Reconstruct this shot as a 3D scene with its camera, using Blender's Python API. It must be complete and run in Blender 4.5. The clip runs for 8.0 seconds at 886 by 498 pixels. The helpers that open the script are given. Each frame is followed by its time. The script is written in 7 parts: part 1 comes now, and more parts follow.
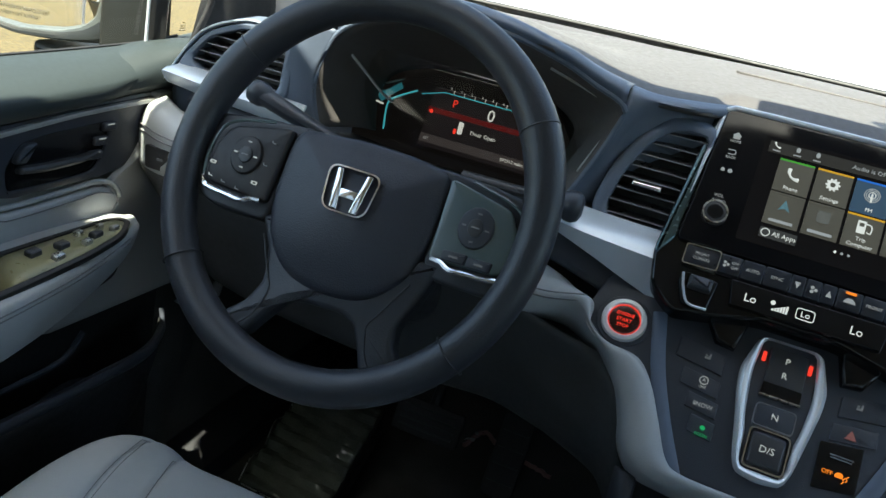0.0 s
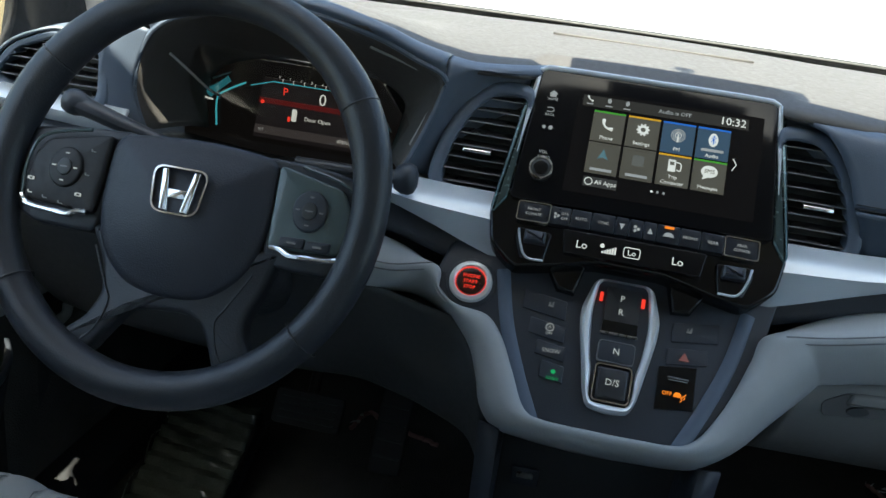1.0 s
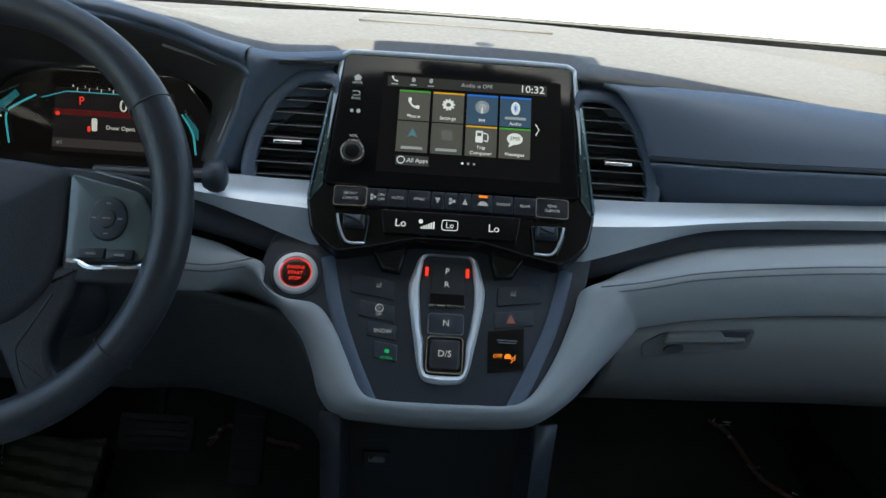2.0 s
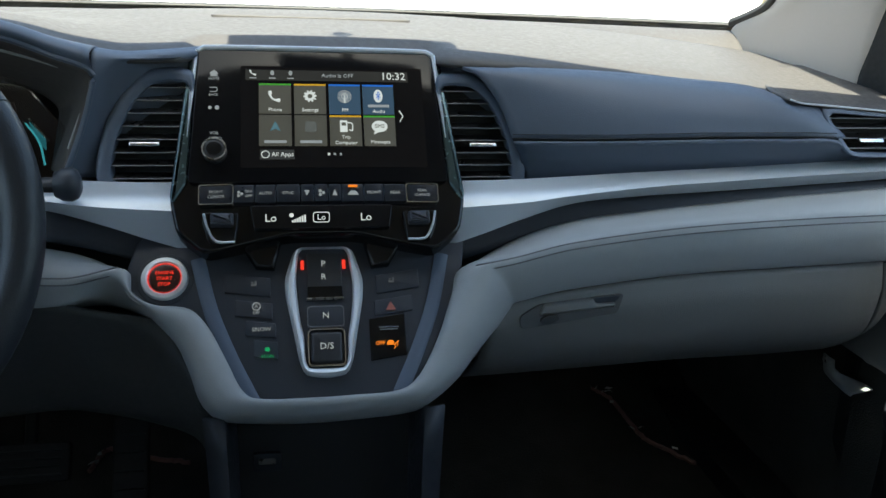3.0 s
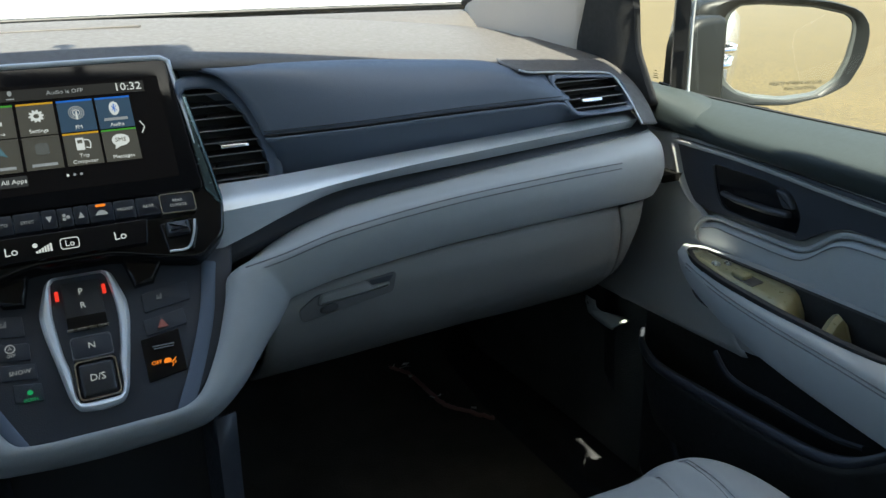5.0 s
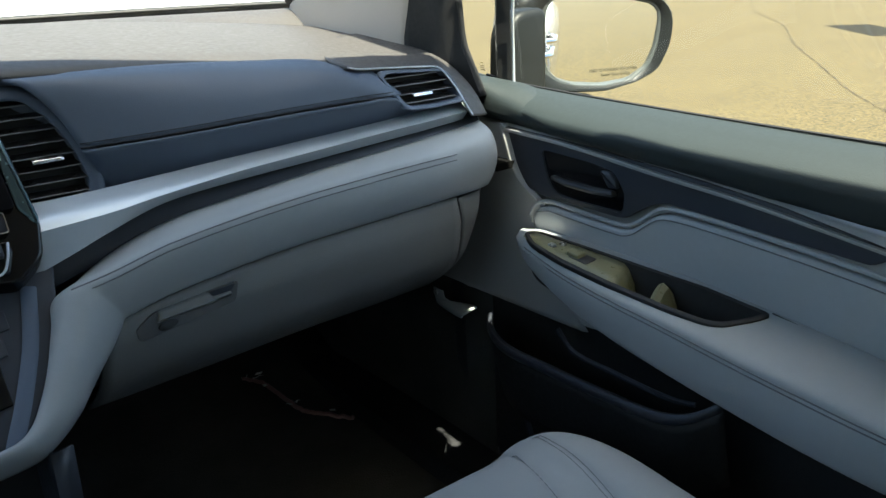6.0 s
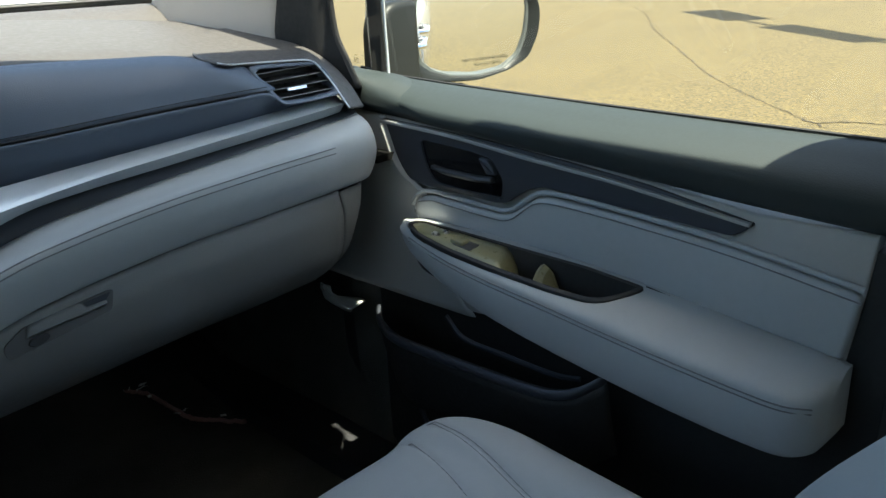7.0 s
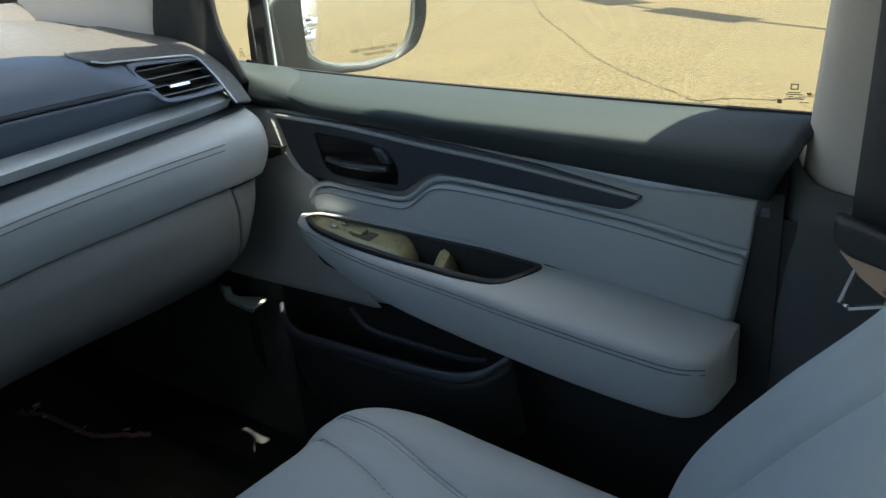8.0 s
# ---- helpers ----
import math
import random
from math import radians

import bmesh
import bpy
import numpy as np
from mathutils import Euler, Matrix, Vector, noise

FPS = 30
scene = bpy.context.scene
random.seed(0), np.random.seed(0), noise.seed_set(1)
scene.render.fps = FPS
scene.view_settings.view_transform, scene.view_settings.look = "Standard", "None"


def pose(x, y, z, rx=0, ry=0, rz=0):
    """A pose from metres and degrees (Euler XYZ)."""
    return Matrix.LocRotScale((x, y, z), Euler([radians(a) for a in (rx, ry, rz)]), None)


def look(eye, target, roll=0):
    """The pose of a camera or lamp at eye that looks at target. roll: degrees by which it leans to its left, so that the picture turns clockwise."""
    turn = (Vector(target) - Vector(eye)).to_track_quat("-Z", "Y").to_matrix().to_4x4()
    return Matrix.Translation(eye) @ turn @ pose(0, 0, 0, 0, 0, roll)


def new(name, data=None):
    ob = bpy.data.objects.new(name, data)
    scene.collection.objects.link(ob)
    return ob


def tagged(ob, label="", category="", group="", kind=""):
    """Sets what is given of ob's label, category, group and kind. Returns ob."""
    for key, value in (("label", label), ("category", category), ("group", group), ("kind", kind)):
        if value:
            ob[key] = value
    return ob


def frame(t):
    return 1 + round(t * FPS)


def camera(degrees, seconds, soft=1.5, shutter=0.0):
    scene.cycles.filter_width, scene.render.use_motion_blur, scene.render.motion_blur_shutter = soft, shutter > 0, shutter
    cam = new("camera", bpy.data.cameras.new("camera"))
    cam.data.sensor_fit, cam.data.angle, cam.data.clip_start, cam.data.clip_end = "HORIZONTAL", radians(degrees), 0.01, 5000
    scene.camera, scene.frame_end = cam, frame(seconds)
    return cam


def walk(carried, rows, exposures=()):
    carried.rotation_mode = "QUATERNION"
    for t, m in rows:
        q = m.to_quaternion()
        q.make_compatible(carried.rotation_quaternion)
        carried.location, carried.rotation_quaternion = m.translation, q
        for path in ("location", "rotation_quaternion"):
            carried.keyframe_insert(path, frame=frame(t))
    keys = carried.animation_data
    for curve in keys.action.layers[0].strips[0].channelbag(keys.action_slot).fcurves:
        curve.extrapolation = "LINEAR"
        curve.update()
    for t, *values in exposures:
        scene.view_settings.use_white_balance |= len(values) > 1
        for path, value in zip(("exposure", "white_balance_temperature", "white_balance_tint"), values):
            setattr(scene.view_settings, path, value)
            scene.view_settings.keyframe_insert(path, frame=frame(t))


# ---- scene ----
cam = camera(57.8, 8.0)
PATH = [
    (0, (-0.116, -0.869, 1.245), (-0.673, 0.927, 0.565), 12.4),
    (0.5, (-0.099, -0.87, 1.248), (-0.497, 0.979, 0.599), 10.2),
    (1, (-0.075, -0.875, 1.251), (-0.346, 0.99, 0.581), 7.8),
    (1.5, (-0.054, -0.874, 1.248), (-0.154, 1.011, 0.586), 6.0),
    (2, (-0.029, -0.876, 1.24), (0.028, 1.02, 0.603), 4.2),
    (3.5, (-0.019, -0.886, 1.232), (0.463, 0.948, 0.599), 1.4),
    (4, (-0.011, -0.892, 1.234), (0.59, 0.906, 0.594), 0.4),
    (5.5, (-0.002, -0.903, 1.237), (0.984, 0.707, 0.576), -2.3),
    (6, (0.002, -0.904, 1.236), (1.151, 0.589, 0.564), -2.6),
    (6.5, (0.0, -0.903, 1.236), (1.263, 0.485, 0.545), -2.9),
    (7, (0.001, -0.908, 1.236), (1.352, 0.389, 0.533), -3.0),
    (7.5, (0.002, -0.908, 1.234), (1.423, 0.303, 0.515), -3.8),
    (8, (0.006, -0.914, 1.23), (1.497, 0.2, 0.497), -4.2),
]
EXPOSURES = [(0.0, 2.78, 6350, -2), (2.2, 2.72, 6300, -2), (5.3, 2.58, 6350, -2), (8.0, 2.58, 6450, -2)]
walk(cam, [(t, look(eye, target, roll)) for t, eye, target, roll in PATH], EXPOSURES)

# ---- light ----
SUN_AZ, SUN_EL = 180.0, 68.0       # degrees clockwise from straight ahead, and above the horizon
world = bpy.data.worlds.new("world")
scene.world = world
world.use_nodes = True
_w = world.node_tree
_sky = _w.nodes.new("ShaderNodeTexSky")
_sky.sky_type, _sky.sun_disc = "NISHITA", False
_sky.sun_elevation, _sky.sun_rotation = radians(SUN_EL), radians(SUN_AZ)
_sky.dust_density = 3.0
_w.links.new(_sky.outputs[0], _w.nodes["Background"].inputs[0])
_w.nodes["Background"].inputs[1].default_value = 0.085
_sd = bpy.data.lights.new("sun", "SUN")
_sd.energy, _sd.angle, _sd.color = 3.5, radians(0.6), (1.0, 0.91, 0.78)
sun = new("sun", _sd)
_dir = Vector((math.sin(radians(SUN_AZ)) * math.cos(radians(SUN_EL)), math.cos(radians(SUN_AZ)) * math.cos(radians(SUN_EL)), math.sin(radians(SUN_EL))))
sun.matrix_world = look(_dir * 30, (0, 0, 0))


# ---- materials ----
def material(name, color, rough=0.5, metal=0.0, vary=0.12, scale=6.0, grain=0.0, grain_scale=900.0, coat=0.0, spec=0.5, emit=None, emit_strength=0.0, wear=0.08):
    """A surface with colour variation at a coarse and a fine scale, uneven gloss and a fine relief."""
    m = bpy.data.materials.new(name)
    m.use_nodes = True
    n, l = m.node_tree.nodes, m.node_tree.links
    b = n["Principled BSDF"]
    tc = n.new("ShaderNodeTexCoord")
    big, fine = n.new("ShaderNodeTexNoise"), n.new("ShaderNodeTexNoise")
    big.inputs["Scale"].default_value, big.inputs["Detail"].default_value = scale, 4.0
    fine.inputs["Scale"].default_value, fine.inputs["Detail"].default_value = scale * 25, 3.0
    l.new(tc.outputs["Object"], big.inputs["Vector"])
    l.new(tc.outputs["Object"], fine.inputs["Vector"])
    add = n.new("ShaderNodeMath")
    add.operation = "MULTIPLY_ADD"
    l.new(big.outputs[0], add.inputs[0])
    add.inputs[1].default_value = 0.65
    half = n.new("ShaderNodeMath")
    half.operation = "MULTIPLY"
    l.new(fine.outputs[0], half.inputs[0])
    half.inputs[1].default_value = 0.35
    l.new(half.outputs[0], add.inputs[2])
    ramp = n.new("ShaderNodeMapRange")
    ramp.inputs["From Min"].default_value, ramp.inputs["From Max"].default_value = 0.3, 0.7
    ramp.inputs["To Min"].default_value, ramp.inputs["To Max"].default_value = 1 - vary, 1 + vary
    l.new(add.outputs[0], ramp.inputs["Value"])
    mul = n.new("ShaderNodeVectorMath")
    mul.operation = "SCALE"
    mul.inputs[0].default_value = color
    l.new(ramp.outputs[0], mul.inputs["Scale"])
    l.new(mul.outputs[0], b.inputs["Base Color"])
    rr = n.new("ShaderNodeMapRange")
    rr.inputs["From Min"].default_value, rr.inputs["From Max"].default_value = 0.3, 0.7
    rr.inputs["To Min"].default_value, rr.inputs["To Max"].default_value = max(rough - wear, 0.02), min(rough + wear, 1.0)
    l.new(fine.outputs[0], rr.inputs["Value"])
    l.new(rr.outputs[0], b.inputs["Roughness"])
    b.inputs["Metallic"].default_value = metal
    b.inputs["Specular IOR Level"].default_value = spec
    b.inputs["Coat Weight"].default_value = coat
    b.inputs["Coat Roughness"].default_value = 0.05
    if grain:
        v = n.new("ShaderNodeTexVoronoi")
        v.inputs["Scale"].default_value = grain_scale
        l.new(tc.outputs["Object"], v.inputs["Vector"])
        bump = n.new("ShaderNodeBump")
        bump.inputs["Strength"].default_value, bump.inputs["Distance"].default_value = grain, 0.0006
        l.new(v.outputs["Distance"], bump.inputs["Height"])
        l.new(bump.outputs[0], b.inputs["Normal"])
    if emit:
        b.inputs["Emission Color"].default_value = (*emit, 1)
        b.inputs["Emission Strength"].default_value = emit_strength
    return m


def glass_material(name, tint, gloss=1.0):
    """A thin clear pane: it lets light straight through and mirrors a little."""
    m = bpy.data.materials.new(name)
    m.use_nodes = True
    n, l = m.node_tree.nodes, m.node_tree.links
    n.remove(n["Principled BSDF"])
    t, g, f, mix = n.new("ShaderNodeBsdfTransparent"), n.new("ShaderNodeBsdfGlossy"), n.new("ShaderNodeLayerWeight"), n.new("ShaderNodeMixShader")
    t.inputs[0].default_value = (*tint, 1)
    g.inputs["Roughness"].default_value = 0.01
    f.inputs[0].default_value = 0.5
    k, a = n.new("ShaderNodeMath"), n.new("ShaderNodeMath")
    k.operation, a.operation = "POWER", "MULTIPLY_ADD"
    k.inputs[1].default_value = 5.0
    a.inputs[1].default_value, a.inputs[2].default_value = 0.75 * gloss, 0.035 * gloss
    l.new(f.outputs["Facing"], k.inputs[0])
    l.new(k.outputs[0], a.inputs[0])
    l.new(a.outputs[0], mix.inputs[0])
    l.new(t.outputs[0], mix.inputs[1])
    l.new(g.outputs[0], mix.inputs[2])
    l.new(mix.outputs[0], n["Material Output"].inputs[0])
    return m


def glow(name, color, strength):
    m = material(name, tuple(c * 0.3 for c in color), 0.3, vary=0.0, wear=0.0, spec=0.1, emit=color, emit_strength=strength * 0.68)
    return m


M_DASH = material("dash_soft_touch", (0.063, 0.058, 0.055), 0.56, grain=0.2, grain_scale=700, vary=0.08)
M_PAD = material("navy_leather", (0.094, 0.117, 0.160), 0.50, grain=0.16, grain_scale=800, vary=0.08)
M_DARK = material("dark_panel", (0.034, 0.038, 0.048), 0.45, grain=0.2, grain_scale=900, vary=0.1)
M_BLACK = material("black_plastic", (0.033, 0.033, 0.035), 0.45, vary=0.15)
# lifted from black to grey to paint the veil of haze inside the hood
M_LINING = material("hood_felt", (0.080, 0.073, 0.070), 0.85, vary=0.1)
M_GLOSS = material("gloss_black", (0.006, 0.006, 0.007), 0.12, coat=0.0, vary=0.2, wear=0.03, spec=0.4)
M_LIGHT = material("light_grey_leather", (0.375, 0.390, 0.395), 0.50, grain=0.2, grain_scale=800, vary=0.06, scale=4)
# light grey plastic darkened: the shade under the dash is in its colour
M_GLOVE_SHADE = material("glovebox_shaded_plastic", (0.20, 0.20, 0.196), 0.6, grain=0.3, grain_scale=800, vary=0.05)
M_SCREEN = material("screen_glass", (0.006, 0.006, 0.007), 0.10, vary=0.1, wear=0.02, spec=0.15)
M_LPLASTIC = material("light_grey_plastic", (0.36, 0.36, 0.35), 0.55, grain=0.3, grain_scale=800, vary=0.05)
M_BEIGE = material("pillar_fabric", (0.42, 0.38, 0.335), 0.8, grain=0.4, grain_scale=1200, vary=0.05)
M_SILVER = material("satin_silver", (0.62, 0.66, 0.70), 0.34, metal=0.35, vary=0.02, scale=3, wear=0.01)
M_GEAR = material("gear_silver", (0.76, 0.77, 0.78), 0.30, metal=0.45, vary=0.01, wear=0.0)
M_CHROME = material("chrome", (0.85, 0.85, 0.86), 0.10, metal=1.0, vary=0.02, wear=0.03)
M_WHEEL = material("wheel_leather", (0.028, 0.030, 0.036), 0.42, grain=0.18, grain_scale=600, vary=0.12)
M_HUB = material("hub_vinyl", (0.030, 0.032, 0.042), 0.50, grain=0.3, grain_scale=700, vary=0.1)
M_CARPET = material("black_carpet", (0.060, 0.058, 0.050), 0.95, grain=1.0, grain_scale=350, vary=0.4, scale=12)
M_SEAM = material("grey_seam", (0.17, 0.17, 0.175), 0.7)
M_NSEAM = material("navy_seam", (0.018, 0.019, 0.024), 0.7)
M_CASE = material("mirror_case", (0.012, 0.013, 0.012), 0.45, vary=0.1, wear=0.03, spec=0.22)
M_SASH = material("sash_vinyl", (0.014, 0.014, 0.014), 0.7, grain=0.2, spec=0.25)
M_PILLAR = material("pillar_plastic", (0.052, 0.054, 0.054), 0.6, grain=0.3, grain_scale=900, vary=0.06)
M_SLAT = material("vent_slat", (0.020, 0.020, 0.022), 0.30, vary=0.1, wear=0.04)
M_BEZEL = material("mirror_bezel", (0.06, 0.065, 0.06), 0.35, vary=0.1)
M_BELT = material("door_cap", (0.021, 0.028, 0.028), 0.58, spec=0.40, grain=0.15, grain_scale=600, vary=0.03, wear=0.03)
# olive base paints sunlit ground mirrored in black gloss switch plastic
M_OLIVE = material("switch_ground_tint", (0.20, 0.195, 0.115), 0.30, vary=0.05, wear=0.03)
# pale teal base paints the sky mirrored in the wheel's gloss switch trim
M_SKYGLOSS = material("wheel_switch_sky_tint", (0.085, 0.112, 0.114), 0.24, coat=0.3, vary=0.03, wear=0.02)
M_BODY = material("car_paint", (0.55, 0.56, 0.58), 0.25, coat=1.0, vary=0.03, metal=0.2)
M_FELT = material("black_felt", (0.008, 0.008, 0.008), 0.95, spec=0.0)
M_RUBBER = material("rubber_seal", (0.015, 0.015, 0.015), 0.6)
M_GLASS = glass_material("clear_glass", (0.93, 0.95, 0.93))
M_MIRROR = material("mirror_silver", (0.85, 0.86, 0.85), 0.012, metal=1.0, vary=0.0, wear=0.0)
M_DISPLAY = material("display_black", (0.004, 0.004, 0.005), 0.12, vary=0.1, wear=0.02, spec=0.12, emit=(0.02, 0.017, 0.016), emit_strength=0.03)
M_TWEETER = material("tweeter_cover", (0.33, 0.31, 0.29), 0.8, grain=0.4, grain_scale=1500)
M_CLOTH = material("headliner", (0.50, 0.49, 0.46), 0.9, grain=0.3, vary=0.05)
M_WEB = material("belt_webbing", (0.03, 0.03, 0.032), 0.7, grain=0.6, grain_scale=1500)
M_TAN = material("tan_plastic", (0.50, 0.33, 0.22), 0.4)
M_ALU = material("satin_aluminium", (0.72, 0.72, 0.72), 0.42, metal=0.25, vary=0.04)
# darker than the glovebox to paint the shade inside the latch recess
M_LATCH_SHADE = material("latch_shade_grey", (0.105, 0.105, 0.104), 0.6)
M_TINT = glass_material("privacy_glass", (0.27, 0.28, 0.27))
M_METAL = material("brushed_steel", (0.55, 0.55, 0.53), 0.3, metal=1.0)
G_WHITE = glow("lit_white", (0.95, 0.93, 0.88), 0.140)
G_DIM = glow("lit_grey", (0.6, 0.6, 0.6), 0.084)
G_RED = glow("lit_red", (1.0, 0.05, 0.03), 0.210)
G_AMBER = glow("lit_amber", (1.0, 0.24, 0.02), 0.224)
G_GREEN = glow("lit_green", (0.05, 0.55, 0.18), 0.112)
G_TEAL = glow("lit_teal", (0.10, 0.55, 0.65), 0.140)
# printed marks given a faint glow so that they stand out
G_MARK = glow("pale_glowing_print", (0.45, 0.46, 0.47), 0.03)
T_GREEN = glow("tile_green", (0.12, 0.50, 0.06), 0.098)
T_AMBER = glow("tile_amber", (0.75, 0.40, 0.03), 0.140)
T_BLUE = glow("tile_blue", (0.04, 0.20, 0.75), 0.126)
T_TILE = glow("tile_face", (0.22, 0.20, 0.16), 0.049)
T_TILEB = glow("tile_face_blue", (0.10, 0.17, 0.26), 0.063)


# ---- builders ----
BASE = {}


def thing(name, at, label, category, group="", kind=""):
    e = new(name)
    e.empty_display_size = 0.05
    e.location = at
    BASE[e] = Vector(at)
    return tagged(e, label, category, group, kind)


def part(name, bm, mat, parent=None, label="", smooth=True, thick=0.0):
    """Links a bmesh, given in world coordinates, as one mesh under its parent."""
    base = BASE[parent] if parent else Vector((0, 0, 0))
    bmesh.ops.translate(bm, verts=bm.verts, vec=-base)
    bmesh.ops.recalc_face_normals(bm, faces=bm.faces)
    me = bpy.data.meshes.new(name)
    bm.to_mesh(me)
    bm.free()
    me.materials.append(mat)
    if smooth:
        me.shade_smooth()
        me.set_sharp_from_angle(angle=radians(38))
    ob = new(name, me)
    if parent:
        ob.parent = parent
    BASE[ob] = base
    if thick:
        s = ob.modifiers.new("thickness", "SOLIDIFY")
        s.thickness, s.offset = thick, -1
    return tagged(ob, label)


def curve(points, n):
    """n points along a smooth curve through the given ones."""
    p = [Vector(q) for q in points]
    if len(p) == 2:
        return [p[0].lerp(p[1], i / (n - 1)) for i in range(n)]
    d = [0.0]
    for a, b in zip(p, p[1:]):
        d.append(d[-1] + max((b - a).length, 1e-6))
    out = []
    for i in range(n):
        s = d[-1] * i / (n - 1)
        k = min(max(j for j in range(len(p)) if d[j] <= s + 1e-9), len(p) - 2)
        t = (s - d[k]) / (d[k + 1] - d[k])
        h = d[k + 1] - d[k]
        m0 = (p[k + 1] - p[k - 1]) / (d[k + 1] - d[k - 1]) if k else (p[1] - p[0]) / h
        m1 = (p[k + 2] - p[k]) / (d[k + 2] - d[k]) if k + 2 < len(p) else (p[k + 1] - p[k]) / h
        t2, t3 = t * t, t * t * t
        out.append((2 * t3 - 3 * t2 + 1) * p[k] + (t3 - 2 * t2 + t) * h * m0 + (3 * t2 - 2 * t3) * p[k + 1] + (t3 - t2) * h * m1)
    return out


def mesh_grid(rows, closed=False, wrap=False, caps=False):
    bm = bmesh.new()
    vs = [[bm.verts.new(q) for q in r] for r in rows]
    n = len(rows[0])
    for a, b in zip(vs, vs[1:] + (vs[:1] if wrap else [])):
        for i in range(n if closed else n - 1):
            j = (i + 1) % n
            bm.faces.new((a[i], a[j], b[j], b[i]))
    if caps:
        bm.faces.new(vs[0][::-1])
        bm.faces.new(vs[-1])
    return bm


def surf(rows, nu=48, nv=5, straight=False):
    """A skin through rows of points: each row a smooth curve, and smooth (or straight) from row to row."""
    r = [curve(q, nu) for q in rows]
    if straight:
        out = [r[0]]
        for a, b in zip(r, r[1:]):
            out += [[x.lerp(y, k / nv) for x, y in zip(a, b)] for k in range(1, nv + 1)]
        return mesh_grid(out)
    cols = [curve([q[i] for q in r], nv * (len(r) - 1) + 1) for i in range(nu)]
    return mesh_grid([list(q) for q in zip(*cols)])


def even(points, m):
    """m points for each stretch of a smooth curve through the given ones, and the last."""
    p = [Vector(q) for q in points]
    out = []
    for k in range(len(p) - 1):
        a, b, c, d = p[max(k - 1, 0)], p[k], p[k + 1], p[min(k + 2, len(p) - 1)]
        h = (c - b).length
        m0 = (c - a).normalized() * h if (c - a).length > 1e-6 else c - b
        m1 = (d - b).normalized() * h if (d - b).length > 1e-6 else c - b
        for i in range(m):
            t = i / m
            t2, t3 = t * t, t * t * t
            out.append((2 * t3 - 3 * t2 + 1) * b + (t3 - 2 * t2 + t) * m0 + (3 * t2 - 2 * t3) * c + (t3 - t2) * m1)
    return out + [p[-1]]


def loft(sections, m=6, nv=5):
    """A skin over cross-sections with the same number of points each."""
    lines = [even(q, m) for q in zip(*sections)]
    return mesh_grid([list(q) for q in zip(*[even(c, nv) for c in zip(*lines)])])


def polar(pts, cx, cy, n=72):
    """An outline seen from its middle, as n points at even angles."""
    out = []
    for k in range(n):
        t = 2 * math.pi * k / n
        ux, uy = math.cos(t), math.sin(t)
        best = 0.0
        for (x0, y0), (x1, y1) in zip(pts, pts[1:] + pts[:1]):
            ex, ey, px, py = x1 - x0, y1 - y0, x0 - cx, y0 - cy
            den = ux * ey - uy * ex
            if abs(den) > 1e-12:
                d, w = (px * ey - py * ex) / den, (px * uy - py * ux) / den
                if -1e-6 <= w <= 1 + 1e-6:
                    best = max(best, d)
        out.append((cx + ux * best, cy + uy * best))
    return out


def tube(path, r, n=8, closed=False, flat=1.0, up=(0, 0, 1)):
    """A rod of radius r (a number or one for each point) along a path."""
    p = [Vector(q) for q in path]
    rows = []
    for i, q in enumerate(p):
        a, b = (p[i - 1], p[(i + 1) % len(p)]) if closed else (p[max(i - 1, 0)], p[min(i + 1, len(p) - 1)])
        d = (b - a).normalized()
        u = Vector(up)
        u = (u - d * u.dot(d))
        u = u.normalized() if u.length > 1e-4 else d.orthogonal().normalized()
        w = d.cross(u)
        rr = r[i] if isinstance(r, (list, tuple)) else r
        rows.append([q + (u * math.cos(2 * math.pi * k / n) * flat + w * math.sin(2 * math.pi * k / n)) * rr for k in range(n)])
    return mesh_grid(rows, closed=True, wrap=closed, caps=not closed)


def rect(w, h, r=0.0, cx=0.0, cy=0.0, n=4):
    return rounded([(cx - w / 2, cy - h / 2), (cx + w / 2, cy - h / 2), (cx + w / 2, cy + h / 2), (cx - w / 2, cy + h / 2)], r, n)


def circle(r, cx=0.0, cy=0.0, n=32):
    return [(cx + r * math.cos(2 * math.pi * k / n), cy + r * math.sin(2 * math.pi * k / n)) for k in range(n)]


def rounded(pts, r, n=4):
    """A flat outline with its corners rounded."""
    if not r:
        return list(pts)
    out = []
    for i, q in enumerate(pts):
        c, a, b = Vector(q), Vector(pts[i - 1]), Vector(pts[(i + 1) % len(pts)])
        ea, eb = a - c, b - c
        k = min(r, ea.length * 0.45, eb.length * 0.45)
        s, e = c + ea.normalized() * k, c + eb.normalized() * k
        for j in range(n + 1):
            t = j / n
            out.append(tuple((1 - t) ** 2 * s + 2 * t * (1 - t) * c + t * t * e))
    return out


def inset(pts, d):
    n = len(pts)
    area = sum(pts[i][0] * pts[(i + 1) % n][1] - pts[(i + 1) % n][0] * pts[i][1] for i in range(n))
    s = 1 if area > 0 else -1
    out = []
    for i in range(n):
        a, c, b = Vector(pts[i - 1]), Vector(pts[i]), Vector(pts[(i + 1) % n])
        e1, e2 = (c - a), (b - c)
        e1 = e1.normalized() if e1.length > 1e-9 else e2.normalized()
        e2 = e2.normalized() if e2.length > 1e-9 else e1
        m = Vector((-(e1 + e2).y, (e1 + e2).x)) * s
        m = m.normalized() if m.length > 1e-6 else Vector((-e1.y, e1.x)) * s
        k = max(m.dot(Vector((-e1.y, e1.x)) * s), 0.5)
        out.append(tuple(c + m * d / k))
    return out


